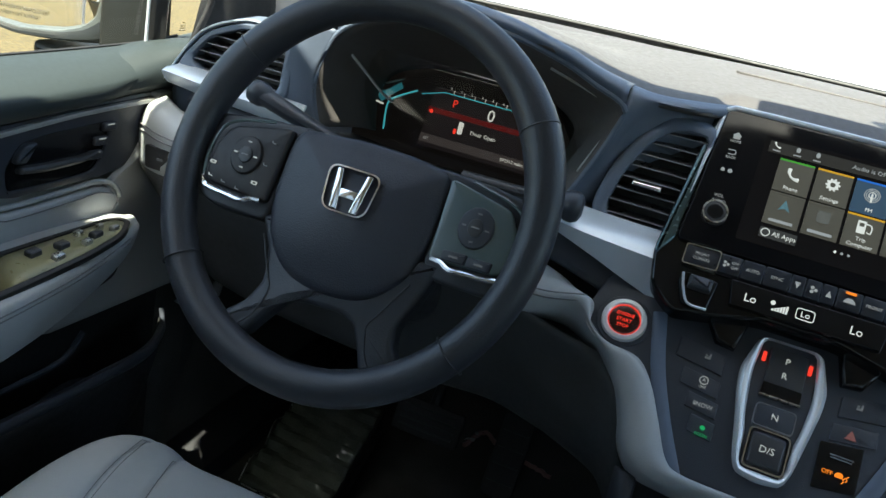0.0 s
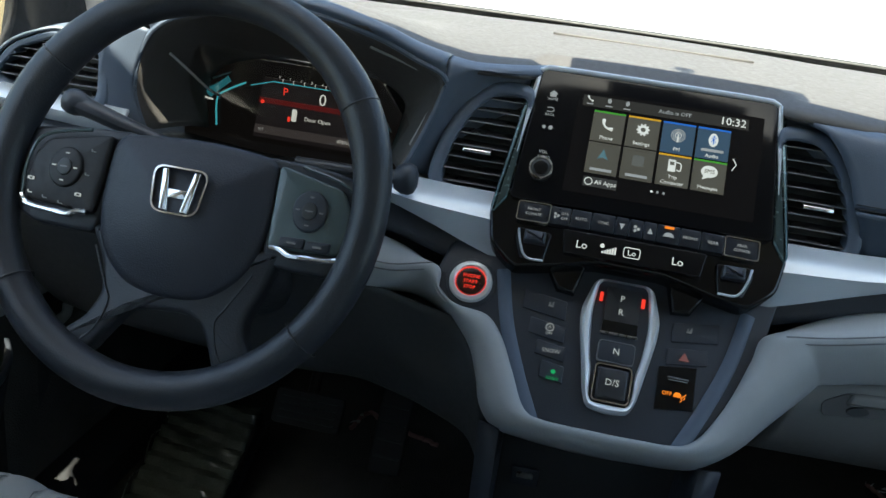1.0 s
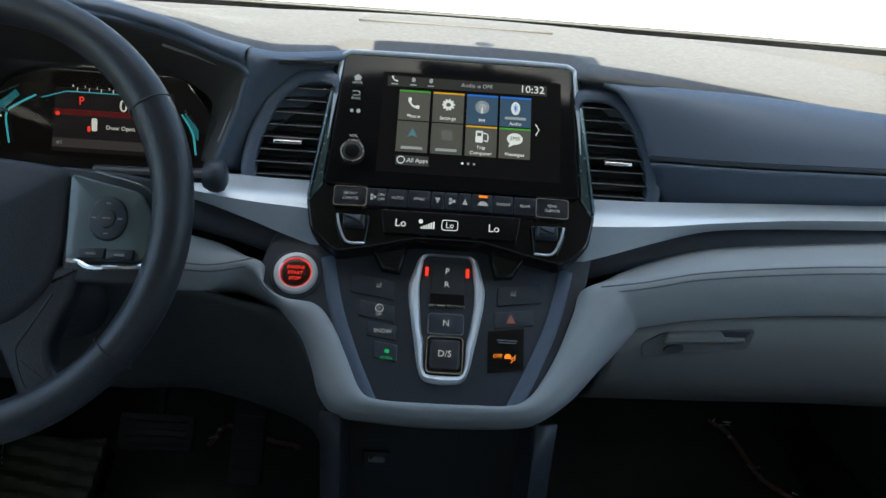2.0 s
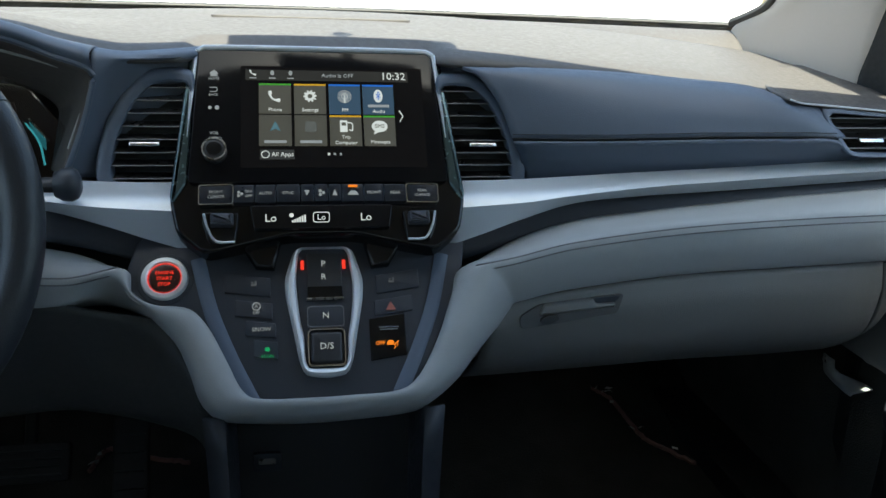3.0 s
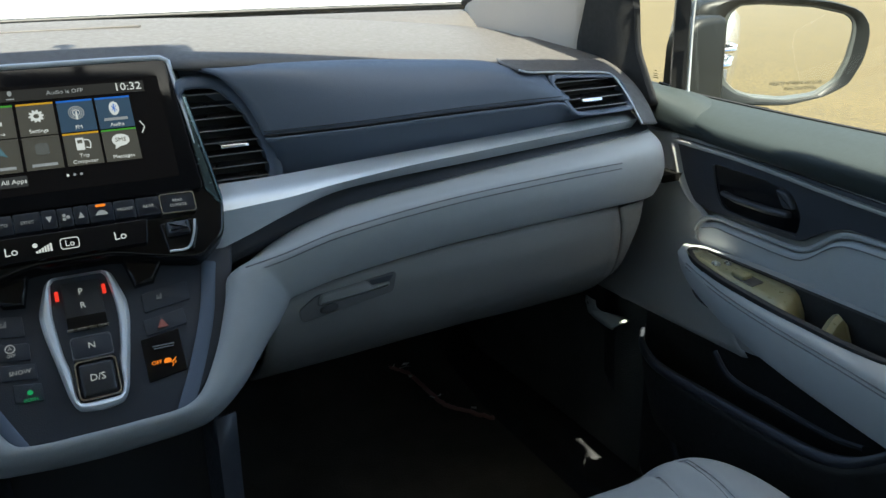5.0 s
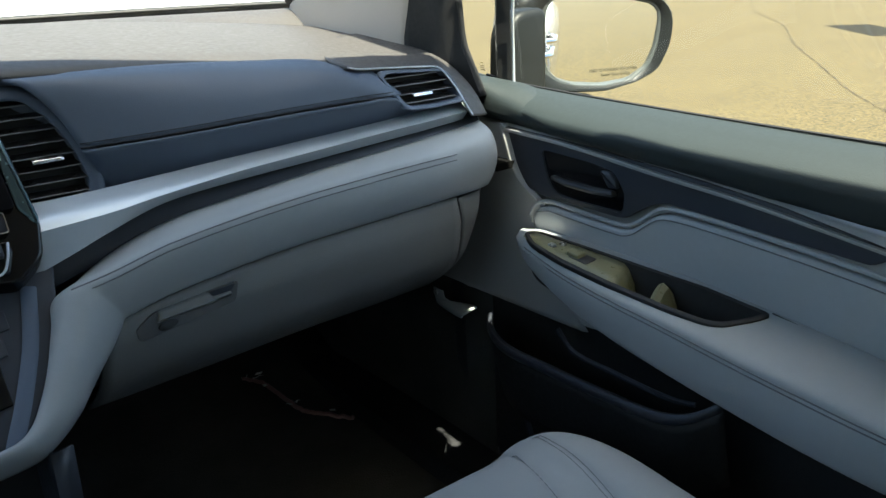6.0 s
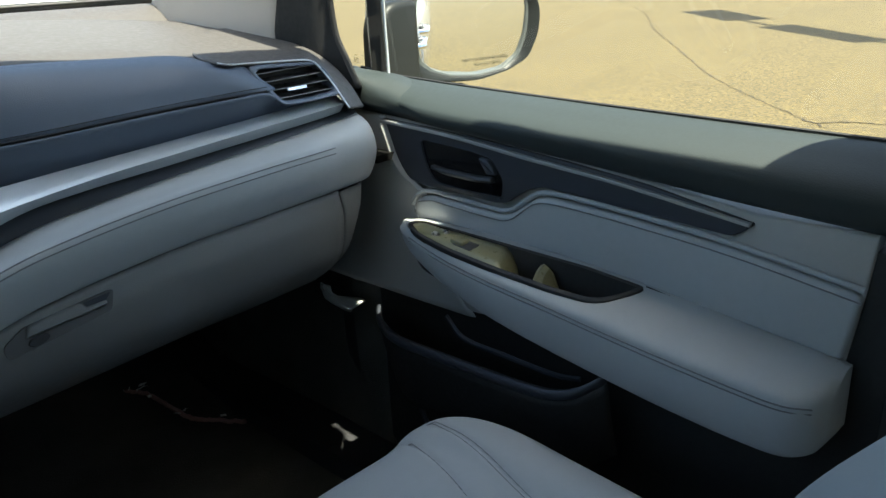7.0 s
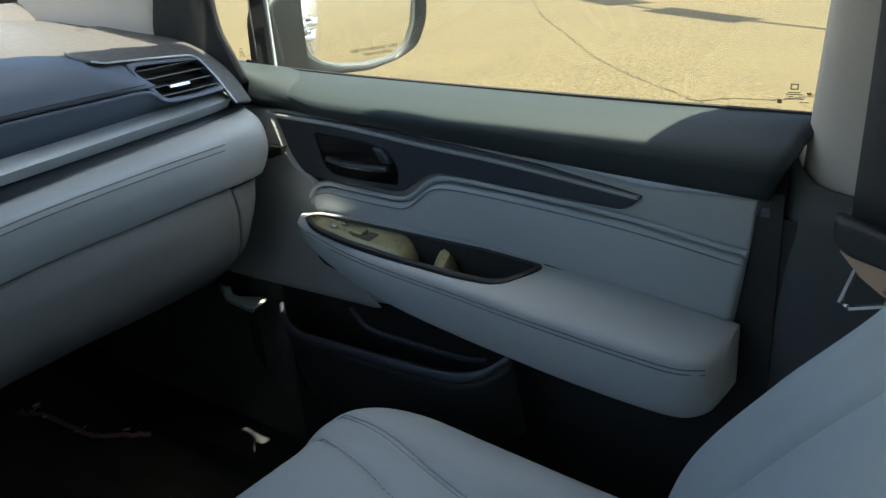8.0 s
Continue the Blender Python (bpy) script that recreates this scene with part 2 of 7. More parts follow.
def plate(pts, fr, c0, c1, bev=0.0, dome=0.0):
    """A slab with the given outline from depth c0 to c1 of the frame fr, its front edge eased by bev, its face swelling by dome."""
    rings = [[fr(a, b, c0) for a, b in pts], [fr(a, b, c1 - bev) for a, b in pts]]
    if bev:
        for ang in (30, 60, 90):
            q = inset(pts, bev * (1 - math.cos(radians(ang))))
            rings.append([fr(a, b, c1 - bev + bev * math.sin(radians(ang))) for a, b in q])
    if dome:
        q = inset(pts, bev) if bev else pts
        cx, cy = sum(a for a, _ in q) / len(q), sum(b for _, b in q) / len(q)
        for k in (0.85, 0.65, 0.4, 0.15):
            rings.append([fr(cx + (a - cx) * k, cy + (b - cy) * k, c1 + dome * (1 - k * k)) for a, b in q])
    return mesh_grid(rings, closed=True, caps=True)


def ring_plate(outer, inner, fr, c0, c1):
    """A frame between two outlines with the same number of points."""
    rows = [[fr(a, b, c0) for a, b in outer], [fr(a, b, c1) for a, b in outer], [fr(a, b, c1) for a, b in inner], [fr(a, b, c0) for a, b in inner]]
    return mesh_grid(rows, closed=True, wrap=True)


def joined(*bms):
    out = bms[0]
    for b in bms[1:]:
        me = bpy.data.meshes.new("tmp")
        b.to_mesh(me)
        b.free()
        out.from_mesh(me)
        bpy.data.meshes.remove(me)
    return out


def words(body, size, fr, a, b, c, mat, parent, name="lettering", align="CENTER", stretch=1.0):
    """Lettering in the built-in font that lies on the frame fr."""
    cu = bpy.data.curves.new("text", "FONT")
    cu.body, cu.size, cu.align_x, cu.align_y, cu.extrude, cu.resolution_u = body, size, align, "CENTER", 0.0002, 2
    ob = bpy.data.objects.new("text", cu)
    me = bpy.data.meshes.new_from_object(ob)
    bpy.data.objects.remove(ob)
    bm = bmesh.new()
    bm.from_mesh(me)
    for v in bm.verts:
        v.co = fr(a + v.co.x * stretch, b + v.co.y, c + v.co.z)
    bpy.data.meshes.remove(me)
    return part(name, bm, mat, parent, smooth=False)


def bars(fr, a, b, c, w, h, mat, parent, name="marking"):
    return part(name, plate(rect(w, h, h * 0.2, a, b), fr, c - 0.0004, c + 0.0003), mat, parent, smooth=False)


# frames: across, up along the face, out towards the cabin
def FA(a, b, c):
    return Vector((a, 0.588 * b - 0.809 * c, 1.16 + 0.809 * b + 0.588 * c))


def FB(a, b, c):
    return Vector((a, -0.11 + 0.68 * b - 0.73 * c, 0.956 + 0.73 * b + 0.68 * c))


def FW(a, b, c):
    return Vector((-0.40 + a, -0.24 + 0.438 * b - 0.899 * c, 1.03 + 0.899 * b + 0.438 * c))


def FY(y, lean=0.0):
    return lambda a, b, c: Vector((a, y - c + lean * (b - 1.08), b))


def FX(s, x=0.75):
    return lambda a, b, c: Vector((s * (x - c), -a, b))


def FZ(a, b, c):
    return Vector((a, b, c))


# ---- structure: ground, car shell ----
def pavement_material():
    """Sandy asphalt: small stones of differing tone, pits between them, faint broad stains."""
    m = material("pavement", (0.078, 0.057, 0.0195), 0.92, vary=0.10, scale=0.7)
    n, l = m.node_tree.nodes, m.node_tree.links
    b = n["Principled BSDF"]
    scale = next(x for x in n if x.type == "VECT_MATH")
    tc = next(x for x in n if x.type == "TEX_COORD")
    v, s = n.new("ShaderNodeTexVoronoi"), n.new("ShaderNodeTexNoise")
    v.inputs["Scale"].default_value, s.inputs["Scale"].default_value, s.inputs["Detail"].default_value = 60.0, 45.0, 10.0
    s.inputs["Roughness"].default_value = 0.75
    l.new(tc.outputs["Object"], v.inputs["Vector"])
    l.new(tc.outputs["Object"], s.inputs["Vector"])
    bw = n.new("ShaderNodeRGBToBW")
    l.new(v.outputs["Color"], bw.inputs[0])
    a = n.new("ShaderNodeMapRange")
    a.inputs["To Min"].default_value, a.inputs["To Max"].default_value = 0.35, 1.65
    l.new(bw.outputs[0], a.inputs["Value"])
    c = n.new("ShaderNodeMapRange")
    c.inputs["From Min"].default_value, c.inputs["From Max"].default_value = 0.3, 0.7
    c.inputs["To Min"].default_value, c.inputs["To Max"].default_value = 0.68, 1.32
    l.new(s.outputs[0], c.inputs["Value"])
    mul = n.new("ShaderNodeMath")
    mul.operation = "MULTIPLY"
    l.new(a.outputs[0], mul.inputs[0])
    l.new(c.outputs[0], mul.inputs[1])
    both = n.new("ShaderNodeVectorMath")
    both.operation = "SCALE"
    l.new(scale.outputs[0], both.inputs[0])
    l.new(mul.outputs[0], both.inputs["Scale"])
    l.new(both.outputs[0], b.inputs["Base Color"])
    bump = n.new("ShaderNodeBump")
    bump.inputs["Strength"].default_value, bump.inputs["Distance"].default_value = 0.12, 0.004
    l.new(v.outputs["Distance"], bump.inputs["Height"])
    l.new(bump.outputs[0], b.inputs["Normal"])
    return m


def ground():
    bm = bmesh.new()
    bmesh.ops.create_grid(bm, x_segments=2, y_segments=2, size=400)
    m = pavement_material()
    ob = part("ground", bm, m, smooth=False)
    tagged(ob, "sunlit sandy tan asphalt of a car park", "pavement", kind="structure")
    bm = bmesh.new()
    # near-white ground sheet, added to paint the glare ahead of the bonnet
    bm.faces.new([bm.verts.new(q) for q in ((-4.2, 7, 0.02), (4.2, 7, 0.02), (230, 384, 0.02), (-230, 384, 0.02))])
    ob = part("glare_sheet", bm, material("pale_glare", (0.80, 0.78, 0.73), 0.6, vary=0.06, scale=0.5), smooth=False)
    tagged(ob, "near-white ground sheet ahead of the car that paints the glare", "pavement", kind="structure")
    # glowing sheet added for the washed-out distance beyond the windscreen
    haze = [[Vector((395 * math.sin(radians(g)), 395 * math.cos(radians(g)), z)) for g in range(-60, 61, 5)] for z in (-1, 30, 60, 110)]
    tagged(part("backdrop", mesh_grid(haze), glow("glow_backdrop", (1.0, 0.97, 0.92), 0.45)), "glowing sheet added for the washed-out distance", "backdrop", kind="structure")
    # cracks in the asphalt
    rng = random.Random(5)
    m = material("crack_tar", (0.026, 0.019, 0.009), 0.9)
    for pts in (((4.6, -0.1), (5.6, 0.945), (5.9, 1.23), (6.32, 1.67), (7.2, 2.44), (8.88, 3.66), (10.6, 4.9), (13.1, 6.5), (16.0, 8.8), (21.4, 12.2)), ((5.6, 0.945), (5.76, 0.73), (5.8, 0.43), (6.0, 0.26), (6.6, -0.4))):
        line = curve([(x, y, 0.004) for x, y in pts], 420)
        line = [q + Vector((rng.uniform(-0.018, 0.018), rng.uniform(-0.018, 0.018), 0)) for q in line]
        rows = []
        for i, q in enumerate(line):
            d = (line[min(i + 1, 419)] - line[max(i - 1, 0)]).normalized()
            w = Vector((-d.y, d.x, 0)) * rng.choice((0.001, 0.002, 0.004, 0.006, 0.010))
            rows.append([q + w, q - w])
        tagged(part("pavement_crack", mesh_grid(rows), m, smooth=False), "thin ragged dark crack in the asphalt", "crack", kind="structure")


ground()


def top_z(x):
    return 1.158 - 0.115 * x * x


HOOD = ((-0.64, 0.0), (-0.60, 0.004), (-0.56, 0.020), (-0.50, 0.052), (-0.42, 0.064), (-0.35, 0.054), (-0.29, 0.036), (-0.24, 0.014), (-0.20, 0.002), (-0.17, 0.0))


def hump(x):
    return float(np.interp(x, [q[0] for q in HOOD], [q[1] for q in HOOD]))


def front_y(x):
    return float(np.interp(x, [-0.745, -0.70, -0.66, -0.58, -0.30, -0.20, -0.13, -0.12, 0.12, 0.13, 0.42, 0.5, 0.62, 0.66, 0.70, 0.745], [0.06, 0.0, -0.06, -0.07, -0.07, -0.035, -0.025, 0.012, 0.012, -0.025, -0.028, -0.055, -0.068, -0.058, 0.0, 0.06]))


def dash_z(x, y):
    t = min(max((y + 0.02) / 0.35, 0), 1) ** 0.6
    z = top_z(x) + (1.188 - 0.09 * x * x - top_z(x)) * t
    k = min(max((0.24 - y) / 0.31, 0), 1)
    return z + hump(x) * k * k * (3 - 2 * k) - (0.006 if -0.125 < x < 0.125 and y < 0.05 else 0)


def ws_base(x):
    return Vector((x, 0.50 - 0.12 * x * x, 1.182 - 0.006 * x * x))


dashboard = thing("dashboard", (0, 0.1, 0.8), "dark blue-grey dashboard with silver trim and light grey lower pads", "dashboard")
xs = [-0.745 + 1.49 * i / 120 for i in range(121)]
rows = []
for j in range(25):
    v = j / 24
    rows.append([Vector((x, front_y(x) + (0.335 - front_y(x)) * v, dash_z(x, front_y(x) + (0.335 - front_y(x)) * v) - 0.006 * max(0, 1 - v * 9) ** 2)) for x in xs])
part("top_cover", mesh_grid(rows), M_DASH, dashboard, "dark grey grained top cover in sunlight", thick=0.004)
rows = []
for j in range(9):
    v = j / 8
    rows.append([Vector((x, 0.337, dash_z(x, 0.335) - 0.010)).lerp(ws_base(x) + Vector((0, -0.004, -0.008)), v) + Vector((0, 0, (0.004 + 0.022 * x * x) * math.sin(math.pi * v))) for x in xs])
part("defroster_ledge", mesh_grid(rows), M_DASH, dashboard, "grey defroster ledge under the windscreen", thick=0.004)
part("speaker_grille", plate(rounded([(-0.13, 0.215), (0.13, 0.215), (0.12, 0.30), (-0.12, 0.30)], 0.012), lambda a, b, c: Vector((a, b, dash_z(a, b) + c)), -0.004, 0.003, 0.001), M_DASH, dashboard, "flush speaker cover")


# unseen block added inside the dash to stop sun leaking through
part("light_stop", plate(rect(1.36, 0.24, 0.0, 0, 0.14), FZ, 0.86, 0.985), M_BLACK, dashboard, "black block added inside to stop light")


def side_rows(s, rows):
    return [[(s * x, y, z) for x, y, z in r] for r in rows]


# passenger's upper pad
pad_rows = [
    [(0.150, -0.022, 1.149), (0.30, -0.024, 1.1465), (0.42, -0.028, 1.139), (0.485, -0.046, 1.1335), (0.520, -0.072, 1.119), (0.542, -0.074, 1.119)],
    [(0.165, -0.036, 1.143), (0.30, -0.046, 1.138), (0.42, -0.054, 1.130), (0.490, -0.076, 1.122), (0.528, -0.087, 1.109), (0.550, -0.080, 1.110)],
    [(0.190, -0.048, 1.110), (0.30, -0.068, 1.111), (0.42, -0.078, 1.109), (0.500, -0.091, 1.106), (0.542, -0.096, 1.098), (0.562, -0.086, 1.098)],
    [(0.203, -0.058, 1.077), (0.30, -0.080, 1.081), (0.42, -0.090, 1.0855), (0.510, -0.098, 1.0875), (0.555, -0.1010, 1.0875), (0.574, -0.092, 1.0870)],
]
part("upper_pad", surf(pad_rows, 40, 6), M_PAD, dashboard, "dark navy stitched leather pad", thick=0.004)
pad_low = [
    [(0.204, -0.059, 1.075), (0.30, -0.081, 1.079), (0.42, -0.091, 1.0835), (0.51, -0.099, 1.0855), (0.556, -0.1015, 1.0850), (0.585, -0.094, 1.068), (0.66, -0.090, 1.068)],
    [(0.215, -0.052, 1.058), (0.30, -0.074, 1.060), (0.42, -0.081, 1.062), (0.51, -0.084, 1.064), (0.565, -0.084, 1.065), (0.66, -0.082, 1.066)],
    [(0.218, -0.046, 1.030), (0.30, -0.062, 1.034), (0.42, -0.070, 1.040), (0.51, -0.072, 1.042), (0.565, -0.072, 1.044), (0.66, -0.072, 1.046)],
]
part("lower_face", surf(pad_low, 40, 5), M_PAD, dashboard, thick=0.004)
for dz in (0.0, 0.0045):
    line = [q + Vector((0, -0.0008, dz)) for q in curve(pad_rows[3][:-1], 60)]
    part("seam", tube(line, 0.0010 if dz == 0 else 0.0005, 5), M_NSEAM, dashboard, "stitched seam")


def trim(s, x0, x1, n=50, wide=1.0):
    """The silver band below the pads."""
    top = [(0.132, -0.070, 1.034), (0.198, -0.078, 1.037), (0.325, -0.084, 1.045), (0.427, -0.087, 1.0505), (0.534, -0.088, 1.0562), (0.646, -0.088, 1.0625), (0.680, -0.088, 1.0645)]
    ridge = [(0.132, -0.094, 1.010), (0.214, -0.102, 1.018), (0.261, -0.104, 1.025), (0.353, -0.104, 1.0345), (0.420, -0.104, 1.0387), (0.525, -0.104, 1.0452), (0.636, -0.104, 1.0512), (0.692, -0.104, 1.0560)]
    low = [(0.132, -0.094, 0.970), (0.170, -0.094, 0.983), (0.205, -0.094, 0.996), (0.262, -0.092, 1.013), (0.327, -0.090, 1.0195), (0.429, -0.090, 1.0253), (0.536, -0.090, 1.0316), (0.649, -0.090, 1.0387), (0.695, -0.089, 1.0430)]
    back = [(x, y + 0.018, z - 0.004) for x, y, z in low]
    r = [curve(q, n) for q in (top, ridge, low, back)]
    r = [[q for q in row if x0 <= q.x <= x1] for row in r]
    r = [curve(q, n) for q in r]
    rows = [[q for q in r[0]]]
    rows.append([a.lerp(b, 0.85) for a, b in zip(r[0], r[1])])
    rows.append([b.lerp(a, 0.03) + Vector((0, -0.001, 0)) for a, b in zip(r[0], r[1])])
    rows.append([a.lerp(b, 0.15) for a, b in zip(r[1], r[2])])
    rows.append([a.lerp(b, 0.95) for a, b in zip(r[1], r[2])])
    rows.append(r[2])
    rows.append(r[3])
    rows = [[Vector((s * (x0 + (q.x - x0) * wide), q.y, q.z)) for q in row] for row in rows]
    part("trim_band", mesh_grid(rows), M_SILVER, dashboard, "satin silver trim band", thick=0.003)


trim(1, 0.13, 0.674)
trim(-1, 0.13, 0.27)
trim(-1, 0.54, 0.70, 50, 1.24)

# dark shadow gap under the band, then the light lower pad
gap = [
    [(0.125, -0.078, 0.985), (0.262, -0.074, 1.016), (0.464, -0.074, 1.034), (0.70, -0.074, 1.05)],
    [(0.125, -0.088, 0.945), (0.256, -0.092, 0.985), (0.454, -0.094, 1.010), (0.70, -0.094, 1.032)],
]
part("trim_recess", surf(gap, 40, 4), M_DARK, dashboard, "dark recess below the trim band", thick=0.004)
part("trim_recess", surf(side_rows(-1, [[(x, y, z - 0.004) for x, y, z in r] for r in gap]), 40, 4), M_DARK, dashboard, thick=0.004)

low_pad = [
    [(0.143, -0.086, 0.950), (0.194, -0.090, 0.969), (0.256, -0.097, 0.994), (0.320, -0.098, 1.004), (0.454, -0.099, 1.017), (0.598, -0.100, 1.028), (0.690, -0.096, 1.036), (0.712, -0.06, 1.034)],
    [(0.136, -0.116, 0.950), (0.194, -0.121, 0.971), (0.256, -0.124, 0.990), (0.320, -0.126, 1.000), (0.454, -0.127, 1.012), (0.598, -0.126, 1.020), (0.694, -0.116, 1.024), (0.716, -0.06, 1.022)],
    [(0.132, -0.134, 0.943), (0.190, -0.140, 0.968), (0.250, -0.142, 0.983), (0.372, -0.144, 0.998), (0.508, -0.140, 1.004), (0.620, -0.136, 1.006), (0.698, -0.124, 1.006), (0.720, -0.06, 1.004)],
    [(0.140, -0.140, 0.925), (0.190, -0.140, 0.945), (0.250, -0.142, 0.960), (0.372, -0.143, 0.974), (0.508, -0.141, 0.980), (0.620, -0.136, 0.982), (0.702, -0.121, 0.982), (0.722, -0.060, 0.980)],
    [(0.160, -0.128, 0.902), (0.200, -0.128, 0.918), (0.253, -0.128, 0.930), (0.383, -0.128, 0.944), (0.523, -0.126, 0.949), (0.620, -0.122, 0.951), (0.698, -0.108, 0.951), (0.718, -0.060, 0.949)],
    [(0.162, -0.112, 0.898), (0.200, -0.120, 0.914), (0.253, -0.120, 0.926), (0.383, -0.120, 0.940), (0.523, -0.119, 0.945), (0.620, -0.114, 0.947), (0.694, -0.100, 0.947), (0.712, -0.060, 0.945)],
]
# the console's light surround is one piece with both pads
INNER = [(-0.1875, -0.0011), (-0.1809, -0.0262), (-0.1610, -0.0369), (-0.1287, -0.0418), (-0.1102, -0.0614), (-0.0915, -0.0963), (-0.0782, -0.1234), (-0.0665, -0.1326), (-0.0171, -0.1346), (0.0298, -0.1340), (0.0675, -0.1318), (0.0849, -0.1223), (0.0994, -0.1020), (0.1142, -0.0738), (0.1295, -0.0353), (0.1401, -0.0088)]
OUTER = [(-0.2076, -0.0203), (-0.1777, -0.0353), (-0.1601, -0.0497), (-0.1400, -0.0711), (-0.1284, -0.0941), (-0.1167, -0.1232), (-0.1006, -0.1407), (-0.0736, -0.1463), (-0.0181, -0.1492), (0.0344, -0.1478), (0.0835, -0.1436), (0.1041, -0.1339), (0.1294, -0.1134), (0.1503, -0.0886), (0.1720, -0.0628), (0.1904, -0.0422)]
driver_pad = [
    [(-0.736, -0.085, 1.022), (-0.742, -0.108, 1.012), (-0.745, -0.116, 0.988), (-0.744, -0.116, 0.962), (-0.741, -0.112, 0.938), (-0.728, -0.080, 0.925)],
    [(-0.690, -0.100, 1.012), (-0.694, -0.122, 1.004), (-0.698, -0.132, 0.985), (-0.699, -0.132, 0.962), (-0.698, -0.128, 0.940), (-0.690, -0.095, 0.928)],
    [(-0.550, -0.100, 0.998), (-0.550, -0.124, 0.992), (-0.550, -0.136, 0.977), (-0.550, -0.137, 0.960), (-0.550, -0.132, 0.945), (-0.550, -0.100, 0.932)],
    [(-0.350, -0.100, 0.985), (-0.350, -0.124, 0.981), (-0.350, -0.136, 0.968), (-0.350, -0.137, 0.952), (-0.350, -0.132, 0.938), (-0.350, -0.100, 0.925)],
    [(-0.240, -0.098, 0.972), (-0.240, -0.122, 0.968), (-0.241, -0.134, 0.956), (-0.244, -0.135, 0.942), (-0.250, -0.130, 0.928), (-0.255, -0.100, 0.915)],
]
arch = []
for k, ((a, b), (g, h)) in enumerate(zip(INNER, OUTER)):
    up = 0.016 * max(0.0, (k - 12) / 3) + 0.008 * max(0.0, (2 - k) / 2)
    arch.append([FB(a, b, -0.020), FB(a, b, 0.002 + up * 0.3), FB(a + (g - a) * 0.22, b + (h - b) * 0.22, 0.008 + up), FB(a + (g - a) * 0.62, b + (h - b) * 0.62, 0.006 + up), FB(g, h, -0.006), FB(g + (g - a) * 0.1, h + (h - b) * 0.1, -0.035)])
passenger_pad = [list(q) for q in zip(*[r[1:] for r in low_pad])]
pads = driver_pad + arch + passenger_pad
part("lower_pad", loft(pads, 6, 5), M_LIGHT, dashboard, "light grey stitched leather pad running down round the console", thick=0.004)
for dz in (0.0035, -0.0035):
    for stretch in (pads[len(driver_pad) + 15:-2], pads[:len(driver_pad) + 1]):
        part("seam", tube([q + Vector((0, -0.0018, dz)) for q in even([c[2] for c in stretch], 8)], 0.0008, 5), M_SEAM, dashboard)

# glovebox door with its latch
glove = [
    [(0.180, -0.119, 0.912), (0.253, -0.120, 0.926), (0.383, -0.120, 0.940), (0.523, -0.119, 0.945), (0.636, -0.114, 0.947)],
    [(0.172, -0.124, 0.882), (0.253, -0.124, 0.895), (0.383, -0.124, 0.905), (0.523, -0.122, 0.908), (0.642, -0.114, 0.908)],
    [(0.167, -0.096, 0.830), (0.265, -0.096, 0.838), (0.398, -0.096, 0.842), (0.532, -0.096, 0.845), (0.642, -0.096, 0.847)],
    [(0.166, -0.026, 0.779), (0.296, -0.026, 0.783), (0.450, -0.026, 0.789), (0.545, -0.026, 0.790), (0.637, -0.026, 0.793)],
    [(0.166, 0.000, 0.779), (0.296, 0.000, 0.783), (0.450, 0.000, 0.789), (0.545, 0.000, 0.790), (0.637, 0.000, 0.793)],
]
glovebox = thing("glovebox", (0.4, -0.05, 0.80), "light grey closed glovebox door below the passenger pad", "glovebox")
part("door_panel", surf(glove, 40, 6), M_GLOVE_SHADE, glovebox, thick=0.006)
latch_fr = lambda a, b, c: Vector((0.262 + a, -0.1245 - c + (0.16 * (b + 0.004) if b < -0.004 else 0.06 * (b + 0.004)), 0.9045 + b + 0.13 * a))
# recess and finger notch are raised dark patches that paint their shade
part("latch_recess", plate(rounded([(-0.055, -0.012), (0.052, -0.011), (0.058, 0.010), (-0.036, 0.012), (-0.057, 0.002)], 0.005), latch_fr, -0.006, 0.0012), M_LATCH_SHADE, glovebox, "latch recess, its shade painted as a darker patch")
part("latch_handle", plate(rounded([(-0.036, 0.001), (0.024, -0.002), (0.048, -0.003), (0.048, 0.002), (0.026, 0.004), (0.022, 0.011), (-0.032, 0.012)], 0.003), latch_fr, 0.0, 0.0056, 0.003), M_GLOVE_SHADE, glovebox, "grey latch lever")
part("keyhole", plate([(a, b * 0.45) for a, b in circle(0.0105, -0.024, -0.0125, 20)], latch_fr, 0.0, 0.0034, 0.001), M_BLACK, glovebox, "small black lock")
part("finger_notch", plate(rounded([(0.027, 0.004), (0.048, 0.002), (0.054, 0.008), (0.024, 0.010)], 0.002), latch_fr, 0.0, 0.0018), M_DARK, glovebox, "finger notch, its shade painted as a dark patch")
# end of the dash beyond the glovebox
end = [
    [(0.640, -0.114, 0.943), (0.690, -0.100, 0.944), (0.712, -0.050, 0.943)],
    [(0.646, -0.114, 0.906), (0.684, -0.098, 0.906), (0.706, -0.050, 0.906)],
    [(0.649, -0.090, 0.845), (0.670, -0.078, 0.846), (0.684, -0.030, 0.852)],
    [(0.640, -0.026, 0.793), (0.655, -0.022, 0.793), (0.655, 0.000, 0.800)],
]
part("end_panel", surf(end, 16, 6), M_GLOVE_SHADE, dashboard, "light grey end panel", thick=0.004)
part("glovebox_surround", surf([[(0.150, -0.095, 0.92), (0.40, -0.10, 0.945), (0.70, -0.08, 0.95)], [(0.130, -0.02, 0.80), (0.40, -0.01, 0.805), (0.63, 0.0, 0.808)]], 20, 4), M_BLACK, dashboard, thick=0.004)

